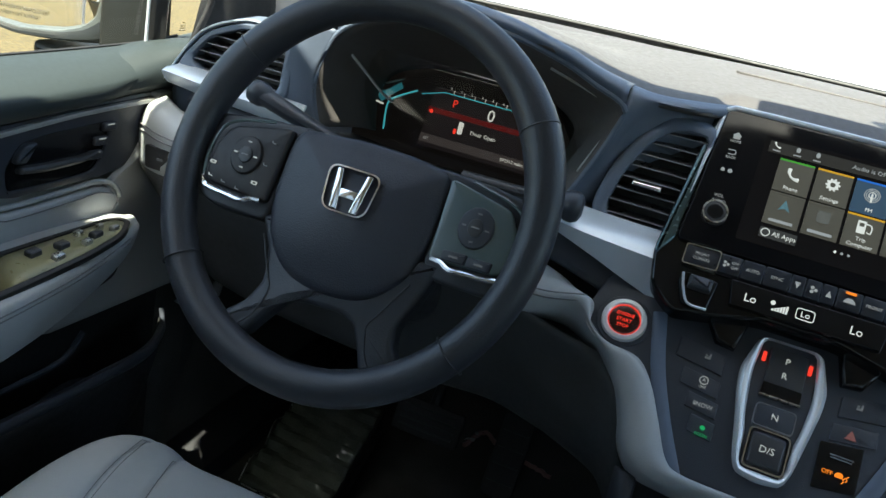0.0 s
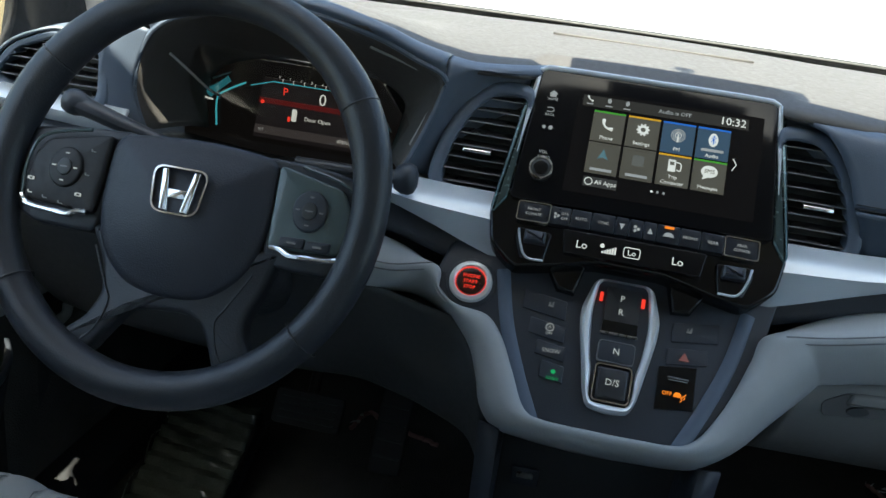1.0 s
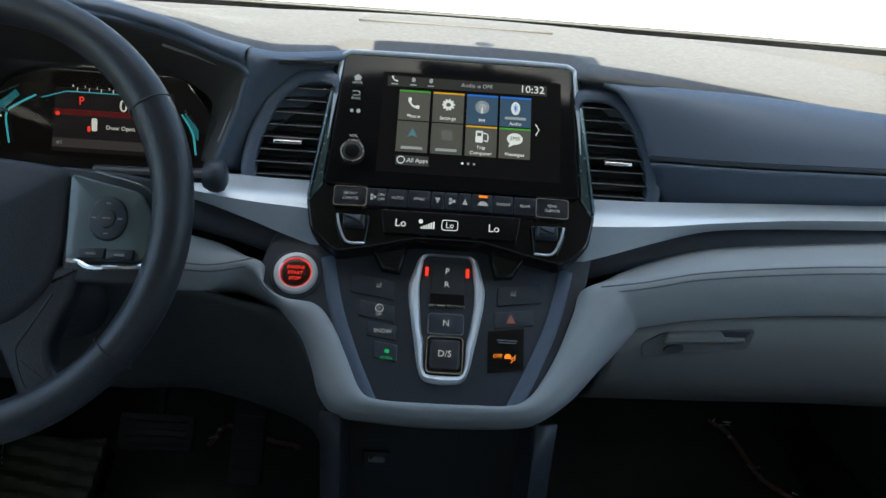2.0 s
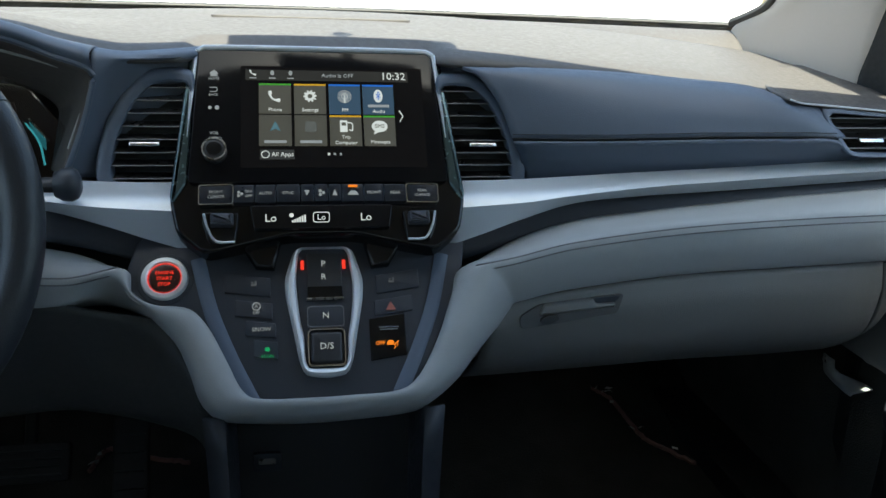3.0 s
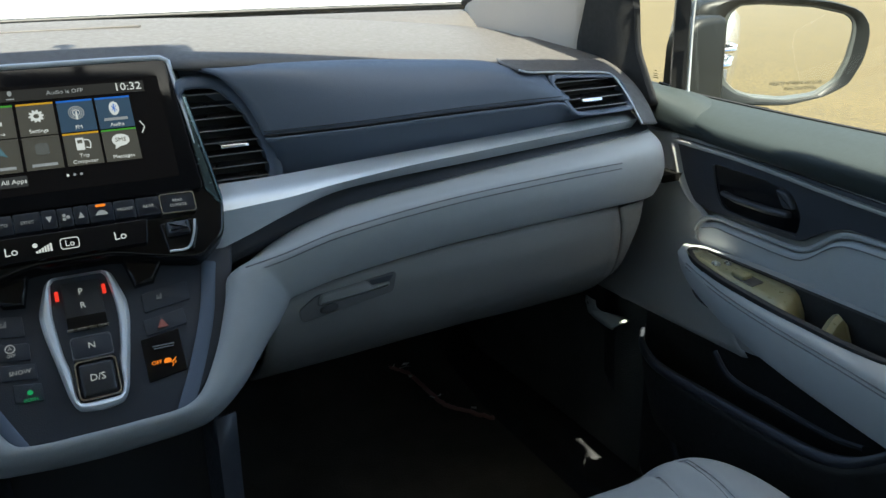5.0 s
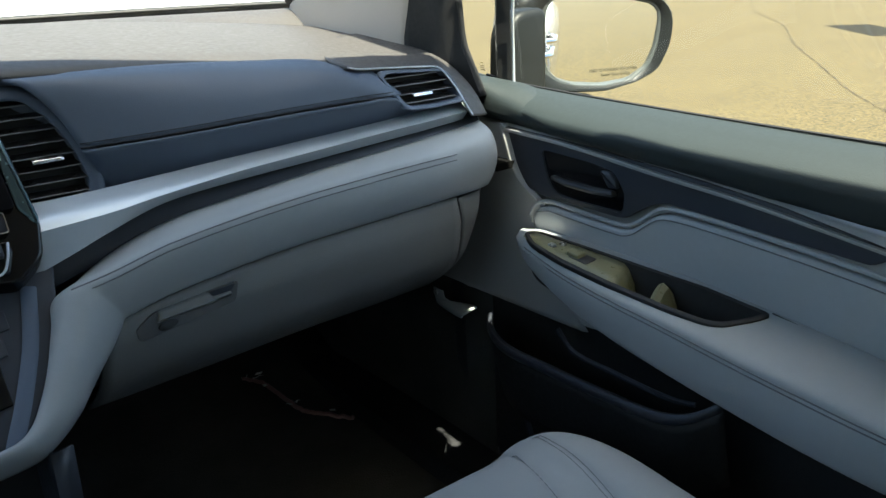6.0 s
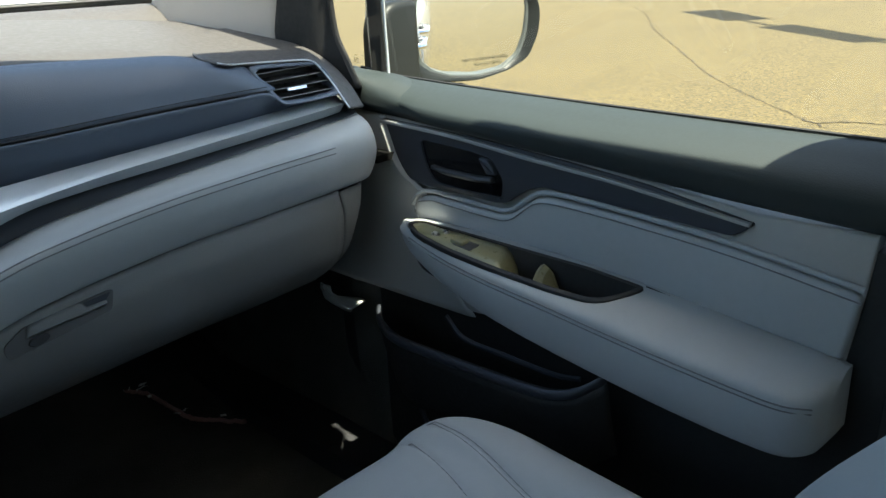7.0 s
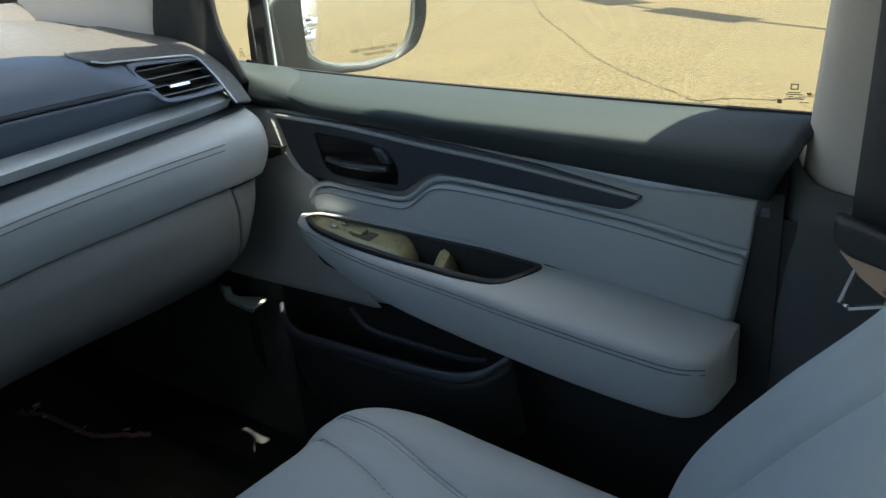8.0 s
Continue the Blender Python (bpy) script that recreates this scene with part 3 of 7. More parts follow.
# driver's lower pad and knee panel
knee_pad = [
    [(-0.158, -0.132, 0.914), (-0.205, -0.130, 0.920), (-0.250, -0.132, 0.930), (-0.350, -0.134, 0.940), (-0.550, -0.134, 0.946), (-0.698, -0.130, 0.940), (-0.741, -0.114, 0.938)],
    [(-0.136, -0.152, 0.885), (-0.180, -0.126, 0.880), (-0.260, -0.114, 0.882), (-0.350, -0.112, 0.885), (-0.550, -0.110, 0.890), (-0.690, -0.106, 0.890), (-0.728, -0.085, 0.890)],
    [(-0.116, -0.168, 0.840), (-0.150, -0.135, 0.825), (-0.260, -0.098, 0.830), (-0.350, -0.096, 0.835), (-0.550, -0.092, 0.840), (-0.675, -0.086, 0.845), (-0.710, -0.060, 0.845)],
    [(-0.112, -0.150, 0.760), (-0.140, -0.115, 0.775), (-0.260, -0.078, 0.790), (-0.350, -0.075, 0.785), (-0.550, -0.070, 0.790), (-0.660, -0.060, 0.800), (-0.690, -0.030, 0.800)],
    [(-0.112, -0.060, 0.750), (-0.140, -0.050, 0.765), (-0.260, -0.040, 0.780), (-0.350, -0.040, 0.775), (-0.550, -0.040, 0.780), (-0.660, -0.040, 0.790), (-0.690, -0.030, 0.790)],
]
# dark plastic here paints the shade under the column on a light panel
part("knee_panel", surf(knee_pad, 60, 5), M_PILLAR, dashboard, "knee panel coloured dark for the shade under the steering column", thick=0.004)
part("switch_bank", plate(rect(0.046, 0.028, 0.004, 0.698, 0.960), lambda a, b, c: Vector((-a, -0.130 - c + 0.10 * (b - 0.958) * -1, b)), -0.006, 0.0025, 0.001), M_BLACK, dashboard, "small black switch bank beside the column")
part("bank_mark", plate(rect(0.008, 0.003, 0.0005, 0.700, 0.960), lambda a, b, c: Vector((-a, -0.1325 - c, b)), 0.0, 0.0006), G_MARK, dashboard)
# driver's upper face behind the wheel and round the outer vent
face = [
    [(-0.2165, -0.050, 1.1385), (-0.2205, -0.050, 1.113), (-0.229, -0.052, 1.087), (-0.240, -0.056, 1.058), (-0.250, -0.060, 1.035)],
    [(-0.190, -0.034, 1.146), (-0.205, -0.036, 1.118), (-0.217, -0.040, 1.090), (-0.228, -0.046, 1.060), (-0.235, -0.050, 1.035)],
    [(-0.145, -0.010, 1.148), (-0.16, -0.016, 1.12), (-0.18, -0.020, 1.10), (-0.20, -0.026, 1.06), (-0.21, -0.034, 1.03)],
    [(-0.110, 0.008, 1.14), (-0.11, -0.002, 1.12), (-0.12, -0.007, 1.10), (-0.12, -0.012, 1.06), (-0.12, -0.022, 1.03)],
]
face = [[(r[0][0], front_y(r[0][0]) + 0.014, dash_z(r[0][0], front_y(r[0][0]) + 0.014) + 0.001), (r[0][0], front_y(r[0][0]) - 0.002, dash_z(r[0][0], front_y(r[0][0])) - 0.004)] + r for r in face]
part("centre_face", loft(face, 6, 5), M_PAD, dashboard, thick=0.004)
face2 = [
    [(0.110, 0.008, 1.150), (0.11, -0.002, 1.12), (0.12, -0.007, 1.10), (0.12, -0.012, 1.06), (0.12, -0.022, 1.03)],
    [(0.150, 0.002, 1.148), (0.17, -0.008, 1.13), (0.19, -0.016, 1.10), (0.21, -0.022, 1.06), (0.225, -0.032, 1.03)],
    [(0.170, 0.000, 1.145), (0.19, -0.012, 1.13), (0.21, -0.022, 1.10), (0.23, -0.027, 1.06), (0.24, -0.032, 1.03)],
]
part("centre_face", surf(face2, 24, 5), M_PAD, dashboard, thick=0.004)
out_face = [
    [(-0.560, -0.032, 1.122), (-0.60, -0.03, 1.112), (-0.66, -0.035, 1.10), (-0.72, -0.03, 1.08)],
    [(-0.570, -0.045, 1.09), (-0.60, -0.048, 1.09), (-0.66, -0.05, 1.085), (-0.72, -0.04, 1.07)],
    [(-0.575, -0.062, 1.05), (-0.60, -0.062, 1.05), (-0.66, -0.062, 1.05), (-0.74, -0.06, 1.05)],
    [(-0.575, -0.072, 1.02), (-0.60, -0.072, 1.02), (-0.66, -0.072, 1.02), (-0.74, -0.07, 1.03)],
    [(-0.575, -0.070, 0.98), (-0.60, -0.070, 0.98), (-0.66, -0.070, 0.98), (-0.74, -0.06, 0.99)],
]
part("outer_face", surf(out_face, 20, 5), M_PAD, dashboard, thick=0.004)


# ---- instrument cluster ----
cluster = thing("instrument_cluster", (-0.4, 0.05, 1.0), "deep hooded instrument cluster with lit blue and white display", "gauge")
lip = [(-0.538, -0.070, 1.035), (-0.546, -0.072, 1.058), (-0.549, -0.074, 1.081), (-0.544, -0.074, 1.113), (-0.531, -0.074, 1.141), (-0.507, -0.074, 1.159), (-0.475, -0.074, 1.171), (-0.42, -0.072, 1.188), (-0.35, -0.072, 1.184), (-0.285, -0.062, 1.1685), (-0.250, -0.055, 1.154), (-0.2165, -0.050, 1.1385), (-0.2205, -0.050, 1.113), (-0.229, -0.052, 1.087), (-0.240, -0.056, 1.058), (-0.250, -0.060, 1.035)]
mid = [(-0.525, 0.000, 1.030), (-0.532, 0.000, 1.070), (-0.526, 0.000, 1.096), (-0.510, 0.000, 1.120), (-0.468, 0.000, 1.145), (-0.42, 0.000, 1.150), (-0.35, 0.000, 1.148), (-0.295, 0.000, 1.138), (-0.245, 0.000, 1.112), (-0.255, 0.000, 1.070), (-0.268, -0.010, 1.030)]
deep = [(-0.520, 0.050, 1.020), (-0.526, 0.050, 1.060), (-0.518, 0.050, 1.088), (-0.500, 0.050, 1.104), (-0.46, 0.050, 1.116), (-0.42, 0.050, 1.120), (-0.35, 0.050, 1.118), (-0.305, 0.050, 1.112), (-0.275, 0.050, 1.090), (-0.280, 0.050, 1.060), (-0.290, 0.050, 1.020)]
part("cheek", surf([[(-0.576, -0.088, 1.132), (-0.582, -0.089, 1.09), (-0.578, -0.089, 1.035)], [(-0.554, -0.083, 1.148), (-0.566, -0.085, 1.095), (-0.558, -0.084, 1.035)], [(-0.530, -0.075, 1.144), (-0.549, -0.077, 1.085), (-0.538, -0.074, 1.035)]], 24, 5), M_PAD, cluster, "dark side cheek of the hood", thick=0.003)
part("hood_lining", surf([lip, mid, deep], 60, 5), M_LINING, cluster, "matt hood lining greyed for the veil of haze", thick=0.003)
part("hood_edge", tube(curve(lip, 90), 0.0030, 8), M_PAD, cluster, "padded hood edge")
brow = []
for x, y, z in lip[4:12]:
    fy = front_y(x)
    brow.append([(x, fy + 0.030, dash_z(x, fy + 0.030) - 0.003), (x, fy + 0.012, dash_z(x, fy + 0.012) + 0.0015), (x, min(fy, y) - 0.002, max(dash_z(x, fy) - 0.004, z + 0.002)), (x, y, z)])
part("hood_brow", loft(brow, 5, 4), M_PAD, cluster, "rounded padded brow of the hood", thick=0.002)
part("bezel_line", tube(curve([(-0.300, -0.046, 1.158), (-0.258, -0.040, 1.145), (-0.226, -0.034, 1.131), (-0.2285, -0.034, 1.110), (-0.238, -0.038, 1.085), (-0.247, -0.042, 1.062)], 40), 0.0014, 6), M_LPLASTIC, cluster, "thin pale bezel line")
part("bezel_line", tube(curve([(-0.519, -0.055, 1.120), (-0.508, -0.035, 1.102), (-0.494, -0.012, 1.080), (-0.490, 0.01, 1.070)], 12), 0.0016, 6), M_LPLASTIC, cluster)
FG = lambda a, b, c: Vector((-0.410 + a, 0.045 - c + 0.10 * b, 1.058 + b))
part("gauge_face", plate(rounded([(-0.14, -0.055), (0.135, -0.055), (0.135, 0.01), (0.10, 0.055), (-0.10, 0.055), (-0.14, 0.01)], 0.01), FG, -0.006, 0.0), M_DISPLAY, cluster, "glossy black gauge face")
lens_fr = lambda a, b, c: Vector((-0.410 + a, 0.012 - c - 0.45 * b, 1.068 + b))
w = part("lens", plate(rounded([(-0.145, -0.050), (0.140, -0.050), (0.150, 0.010), (0.110, 0.062), (-0.110, 0.062), (-0.150, 0.010)], 0.012), lens_fr, 0.0, 0.002), glass_material("gauge_lens", (0.94, 0.92, 0.90), 1.0), cluster, "clear curved lens")
w.visible_shadow = False
part("lower_bezel", surf([[(-0.575, -0.062, 1.020), (-0.40, -0.066, 1.004), (-0.262, -0.062, 1.020)], [(-0.545, 0.045, 1.008), (-0.40, 0.045, 0.998), (-0.285, 0.045, 1.008)]], 24, 4), M_BLACK, cluster, "black lower bezel", thick=0.003)
# reflection on the gauge edge, put in as a pale rod
part("bezel_line", tube(curve([FG(0.072, -0.050, 0.006), FG(0.105, -0.051, 0.006)], 6), 0.0012, 6), M_ALU, cluster, "edge reflection modelled as a pale rod")
disp = part("display", plate([(-0.050, -0.036), (0.098, -0.036), (0.090, 0.036), (-0.042, 0.036)], FG, -0.002, 0.002), glow("cluster_display", (0.016, 0.013, 0.014), 0.15), cluster, "dark colour display")
part("red_band", plate([(-0.046, 0.006), (0.093, 0.006), (0.092, 0.012), (-0.045, 0.012)], FG, 0.0, 0.0026), glow("band_red", (0.12, 0.01, 0.01), 0.15), disp)
part("grey_band", plate([(-0.049, -0.031), (0.095, -0.031), (0.094, -0.021), (-0.048, -0.021)], FG, 0.0, 0.0026), glow("band_grey", (0.06, 0.05, 0.05), 0.15), disp)
words("P", 0.013, FG, -0.013, 0.022, 0.0034, G_RED, disp)
words("0", 0.020, FG, 0.034, 0.019, 0.0034, G_WHITE, disp)
words("Door Open", 0.0068, FG, 0.030, -0.006, 0.0034, G_WHITE, disp)
words("072712 miles", 0.0055, FG, 0.072, -0.026, 0.0034, G_WHITE, disp)
words("SET", 0.0045, FG, -0.040, -0.026, 0.0034, G_DIM, disp)
part("car_symbol", plate(rounded([(-0.003, -0.011), (0.003, -0.011), (0.0035, 0.003), (-0.0025, 0.004)], 0.002), FG, 0.002, 0.0032), G_WHITE, disp, "small white car picture")
part("door_symbol", plate(rect(0.0032, 0.006, 0.001, -0.0062, -0.009), FG, 0.002, 0.0032), G_RED, disp, "red open-door mark")
part("brake_symbol", plate(circle(0.0024, -0.041, 0.007, 16), FG, 0.002, 0.0032), G_RED, disp)
for k in range(7):
    a = -0.022 + 0.0135 * k
    words(str(k), 0.0042, FG, a, 0.0385 - 0.0004 * k, 0.0034, G_WHITE, cluster)
    part("tick", plate(rect(0.0007, 0.004, 0, a + 0.004, 0.0345), FG, 0.0, 0.0024), G_WHITE, cluster)
part("rev_line", tube([FG(a, 0.032 + (0.0 if a > -0.03 else (a + 0.03) * 0.3), 0.002) for a in (-0.058, -0.045, -0.030, 0.0, 0.04, 0.075)], 0.0006, 5), G_TEAL, cluster)
# glint above the gauge, put in as a faintly glowing rod
part("glint_bar", tube([FG(-0.016, 0.062, 0.006), FG(0.052, 0.060, 0.006)], 0.0007, 5), G_DIM, cluster, "edge reflection modelled as a pale rod")
for pts, m in (([(-0.120, 0.0), (-0.116, 0.018), (-0.098, 0.029), (-0.083, 0.036)], M_METAL), ([(-0.097, -0.030), (-0.098, 0.004), (-0.086, 0.014), (-0.064, 0.026)], G_TEAL), ([(-0.119, 0.002), (-0.104, 0.000)], G_WHITE), ([(0.100, 0.015), (0.112, -0.005), (0.116, -0.030)], G_TEAL), ([(0.104, 0.02), (0.122, -0.004)], M_METAL)):
    part("gauge_arc", tube(curve([FG(a, b, 0.004) for a, b in pts], 14), 0.0011, 6), m, cluster)
for pts, m in (([(-0.116, 0.010), (-0.100, 0.020), (-0.088, 0.030), (-0.084, 0.024), (-0.098, 0.012), (-0.108, 0.002)], "d"), ([(0.103, 0.016), (0.118, -0.002), (0.118, -0.014), (0.110, -0.006)], "d")):
    part("gauge_band", plate(pts, FG, 0.0, 0.003), glow("band_teal", (0.03, 0.16, 0.20), 0.15), cluster, "dim teal gauge band")


# ---- steering wheel ----
wheel = thing("steering_wheel", FW(0, 0, 0), "black leather steering wheel with gloss switch panels and chrome badge", "steering wheel")
N = 96
rows = []
for i in range(N):
    t = 2 * math.pi * i / N
    grip = 0.0165 + 0.0016 * math.exp(-((math.sin(t) - 0.45) / 0.25) ** 2)
    rows.append([FW(-0.007 + math.cos(t) * (0.172 + grip * math.cos(p)), 0.0045 + 1.038 * math.sin(t) * (0.172 + grip * math.cos(p)), grip * 1.05 * math.sin(p)) for p in (2 * math.pi * k / 16 for k in range(16))])
rim = part("rim", mesh_grid(rows, closed=True, wrap=True), M_WHEEL, wheel, "black leather rim")
for ang in (33, 147, 218, 322):
    t = radians(ang)
    part("seam", tube([FW(-0.007 + math.cos(t) * (0.172 + 0.0178 * math.cos(p)), 0.0045 + 1.038 * math.sin(t) * (0.172 + 0.0178 * math.cos(p)), 0.0187 * math.sin(p)) for p in (2 * math.pi * k / 20 for k in range(20))], 0.0009, 5, closed=True), M_BLACK, rim, "rim seam")
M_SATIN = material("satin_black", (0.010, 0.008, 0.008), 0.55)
# glow for the gear keys, given to the unlit wheel marks too
G_KEY = glow("key_mark", (0.70, 0.70, 0.68), 0.11)
hub = [(-0.068, 0.045), (0.0, 0.050), (0.068, 0.045), (0.078, 0.036), (0.080, 0.0), (0.078, -0.030), (0.068, -0.060), (0.045, -0.084), (0.020, -0.093), (-0.020, -0.093), (-0.045, -0.084), (-0.068, -0.060), (-0.078, -0.030), (-0.080, 0.0), (-0.078, 0.036)]
hubpts = [tuple(q[:2]) for q in curve([(a, b, 0) for a, b in hub + hub[:1]], 61)][:-1]
part("hub_cover", plate(hubpts, FW, -0.04, 0.004, 0.010, 0.014), M_HUB, wheel, "dark vinyl airbag cover")
emb = part("badge", ring_plate(rounded([(-0.0262, 0.019), (0.0262, 0.019), (0.0215, -0.0225), (-0.0215, -0.0225)], 0.011, 6), rounded([(-0.0246, 0.0175), (0.0246, 0.0175), (0.0200, -0.0210), (-0.0200, -0.0210)], 0.010, 6), FW, 0.012, 0.0205), M_CHROME, wheel, "chrome badge")
for s in (1, -1):
    part("badge_bar", plate([(s * 0.0175, 0.0162), (s * 0.0118, 0.0162), (s * 0.0055, -0.020), (s * 0.0135, -0.020)], FW, 0.012, 0.021, 0.0012), M_CHROME, emb)
part("badge_bar", plate([(-0.009, -0.0005), (0.009, -0.0005), (0.0085, -0.0085), (-0.0085, -0.0085)], FW, 0.012, 0.020, 0.001), M_CHROME, emb)
for s in (1, -1):
    arm = rounded([(s * 0.060, 0.047), (s * 0.120, 0.044), (s * 0.168, 0.036), (s * 0.170, -0.036), (s * 0.140, -0.050), (s * 0.080, -0.050)], 0.010)
    part("side_spoke", plate(arm, FW, -0.020, -0.003, 0.004), M_WHEEL, wheel, "wide side spoke")
    pan = rounded([(s * 0.079, 0.040), (s * 0.140, 0.027), (s * 0.152, 0.005), (s * 0.152, -0.020), (s * 0.145, -0.031), (s * 0.082, -0.034)], 0.006)
    # right panel has the mirrored sky in its colour, left stays near black
    panel = part("switch_panel", plate(pan, FW, -0.006, 0.004, 0.003, 0.002), M_SKYGLOSS if s > 0 else M_SATIN, wheel, "gloss switch panel")
    part("spoke_trim", tube(curve([FW(s * 0.153, -0.028, 0.003), FW(s * 0.146, -0.0345, 0.005), FW(s * 0.118, -0.0375, 0.007), FW(s * 0.103, -0.0380, 0.007), FW(s * 0.096, -0.0345, 0.007), FW(s * 0.086, -0.0335, 0.006)], 24), 0.0026, 8), M_CHROME, panel, "bright metal strip")
    part("spoke_edge", tube(curve([FW(s * 0.153, -0.028, 0.002), FW(s * 0.156, 0.0, 0.002), FW(s * 0.146, 0.028, 0.003), FW(s * 0.10, 0.041, 0.004)], 20), 0.0016, 6), M_SKYGLOSS, panel)
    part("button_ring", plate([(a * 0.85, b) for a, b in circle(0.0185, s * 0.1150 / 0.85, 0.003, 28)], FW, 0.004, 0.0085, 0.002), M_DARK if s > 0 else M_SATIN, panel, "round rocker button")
    part("button_centre", plate([(a * 0.85, b) for a, b in circle(0.008, s * 0.1150 / 0.85, 0.003, 20)], FW, 0.008, 0.0100, 0.001), M_BLACK, panel)
    for a, b in ((0, 0.0125), (0, -0.0125), (0.0105, 0), (-0.0105, 0)):
        bars(FW, s * 0.1150 + a, 0.003 + b, 0.0090, 0.0036, 0.0013, G_MARK if s > 0 else G_KEY, panel)
    bars(FW, s * 0.1150, 0.003, 0.0103, 0.007, 0.0012, G_MARK, panel)
legs = [(0.060, -0.036), (0.096, -0.036), (0.086, -0.070), (0.075, -0.100), (0.078, -0.118), (0.097, -0.139), (0.074, -0.160), (0.056, -0.148), (0.049, -0.132), (0.036, -0.109), (0.020, -0.104), (-0.022, -0.107), (-0.034, -0.111), (-0.052, -0.138), (-0.060, -0.152), (-0.078, -0.160), (-0.092, -0.142), (-0.070, -0.122), (-0.060, -0.100), (-0.066, -0.072), (-0.084, -0.043), (-0.060, -0.036)]
yoke = rounded(legs, 0.006, 3)
part("lower_spoke", plate(yoke, FW, -0.022, -0.002, 0.006), M_WHEEL, wheel, "forked lower spoke")
for s in (1, -1):
    part("spoke_crease", tube(curve([FW(s * 0.074, -0.060, -0.0015), FW(s * 0.056, -0.094, -0.0015), FW(s * 0.050, -0.106, -0.0015), FW(s * 0.058, -0.132, -0.002), FW(s * 0.072, -0.148, -0.002)], 20), 0.0009, 5), M_WHEEL, wheel, "raised crease along the spoke")
for k, a in enumerate((0.105, 0.128)):
    part("button", plate(rounded([(a - 0.011, -0.0225), (a + 0.011, -0.021), (a + 0.010, -0.0305), (a - 0.011, -0.0315)], 0.002), FW, 0.002, 0.0085, 0.0015), M_DARK, wheel, "small rectangular key")
    bars(FW, a, -0.0265, 0.0089, 0.008, 0.0016, G_MARK, wheel)
for k, (a, b) in enumerate(((-0.146, -0.012), (-0.143, -0.024), (-0.128, -0.0265), (-0.112, -0.029), (-0.098, -0.0195), (-0.092, 0.022), (-0.093, 0.0))):
    lit = G_KEY if k in (0, 1, 4) else G_MARK
    if k in (0, 4):
        part("switch_mark", ring_plate(rect(0.0056, 0.0032, 0.001, a, b), rect(0.0038, 0.0016, 0.0005, a, b), FW, 0.0050, 0.0070), lit, wheel)
    else:
        part("switch_mark", tube(curve([FW(a - 0.0022, b + 0.0010, 0.0072), FW(a - 0.0016, b - 0.0010, 0.0072), FW(a + 0.0020, b - 0.0012, 0.0072)], 6), 0.0006, 5), lit, wheel)
column = thing("steering_column", (-0.4, -0.05, 1.0), "black plastic steering column shroud behind the wheel", "steering column")
part("shroud", tube([FW(0, -0.03, -0.025), FW(0, -0.042, -0.07), FW(0, -0.05, -0.12), FW(0, -0.055, -0.20)], [0.050, 0.060, 0.062, 0.060], 24, flat=0.72, up=(0, 0.438, 0.899)), M_BLACK, column)


def stalk(label, pts, radii, knob, mat):
    st = thing("column_stalk", pts[0], label, "control stalk", "stalks on the steering column")
    path = curve(pts, 24)
    part("lever", tube(path, [float(np.interp(i / 23, [k / (len(radii) - 1) for k in range(len(radii))], radii)) for i in range(24)], 12, flat=0.75), mat, st)
    part("knob", tube([path[-1].lerp(path[-2], -k) for k in (-1.5, 0.0, 1.5, 2.6, 3.2)], [knob * k for k in (0.75, 1.0, 1.05, 0.88, 0.50)], 16), M_DARK, st, "rounded end knob")


stalk("black wiper stalk with round end beside the wheel", [(-0.345, -0.120, 1.042), (-0.29, -0.116, 1.043), (-0.236, -0.112, 1.043)], [0.009, 0.0075, 0.010], 0.0155, M_BLACK)
stalk("black turn signal stalk with pale marks beside the wheel", [(-0.46, -0.115, 1.030), (-0.51, -0.126, 1.046), (-0.572, -0.138, 1.068)], [0.009, 0.011, 0.013], 0.013, M_DARK)


# ---- centre screen ----
screen = thing("infotainment_screen", FA(0, -0.1, -0.03), "gloss black centre touchscreen with lit app tiles", "touchscreen")
body = [(-0.131, -0.002), (0.131, -0.002), (0.147, -0.166), (0.140, -0.200), (0.114, -0.222), (0.080, -0.215), (0.034, -0.2035), (-0.034, -0.2035), (-0.080, -0.215), (-0.114, -0.222), (-0.140, -0.200), (-0.147, -0.166)]
part("housing", plate(rounded(body, 0.008), FA, -0.075, -0.006, 0.004), M_GLOSS, screen, "gloss black housing")
part("glass", plate(rounded([(-0.1215, -0.002), (0.1215, -0.002), (0.1295, -0.151), (-0.1295, -0.151)], 0.006), FA, -0.008, 0.0, 0.0015), M_SCREEN, screen, "black glass front")
part("frame_rail", tube(curve([FA(-0.1225, -0.004, -0.001), FA(-0.118, 0.0, -0.001), FA(0, 0.001, -0.001), FA(0.118, 0.0, -0.001), FA(0.1225, -0.004, -0.001)], 30), 0.0030, 8), M_SILVER, screen, "silver top rail")
for s in (1, -1):
    part("side_rail", plate(rounded([(s * 0.1225, -0.003), (s * 0.131, -0.006), (s * 0.1465, -0.164), (s * 0.143, -0.170), (s * 0.1305, -0.150)], 0.003), FA, -0.05, -0.003, 0.003), material("rail_gloss", (0.10, 0.15, 0.16), 0.22, metal=0.7, vary=0.05), screen, "dark gloss side rail")
    part("rail_edge", tube(curve([FA(s * 0.1235, -0.003, -0.002), FA(s * 0.128, -0.06, -0.002), FA(s * 0.131, -0.10, -0.003)], 12), [0.0026] * 6 + [0.0022, 0.0018, 0.0014, 0.001, 0.0007, 0.0004], 6), M_SILVER, screen, "silver edge")
display = part("display", plate(rect(0.188, 0.114, 0.002, 0.015, -0.078), FA, -0.002, 0.0006), M_DISPLAY, screen, "lit display area")
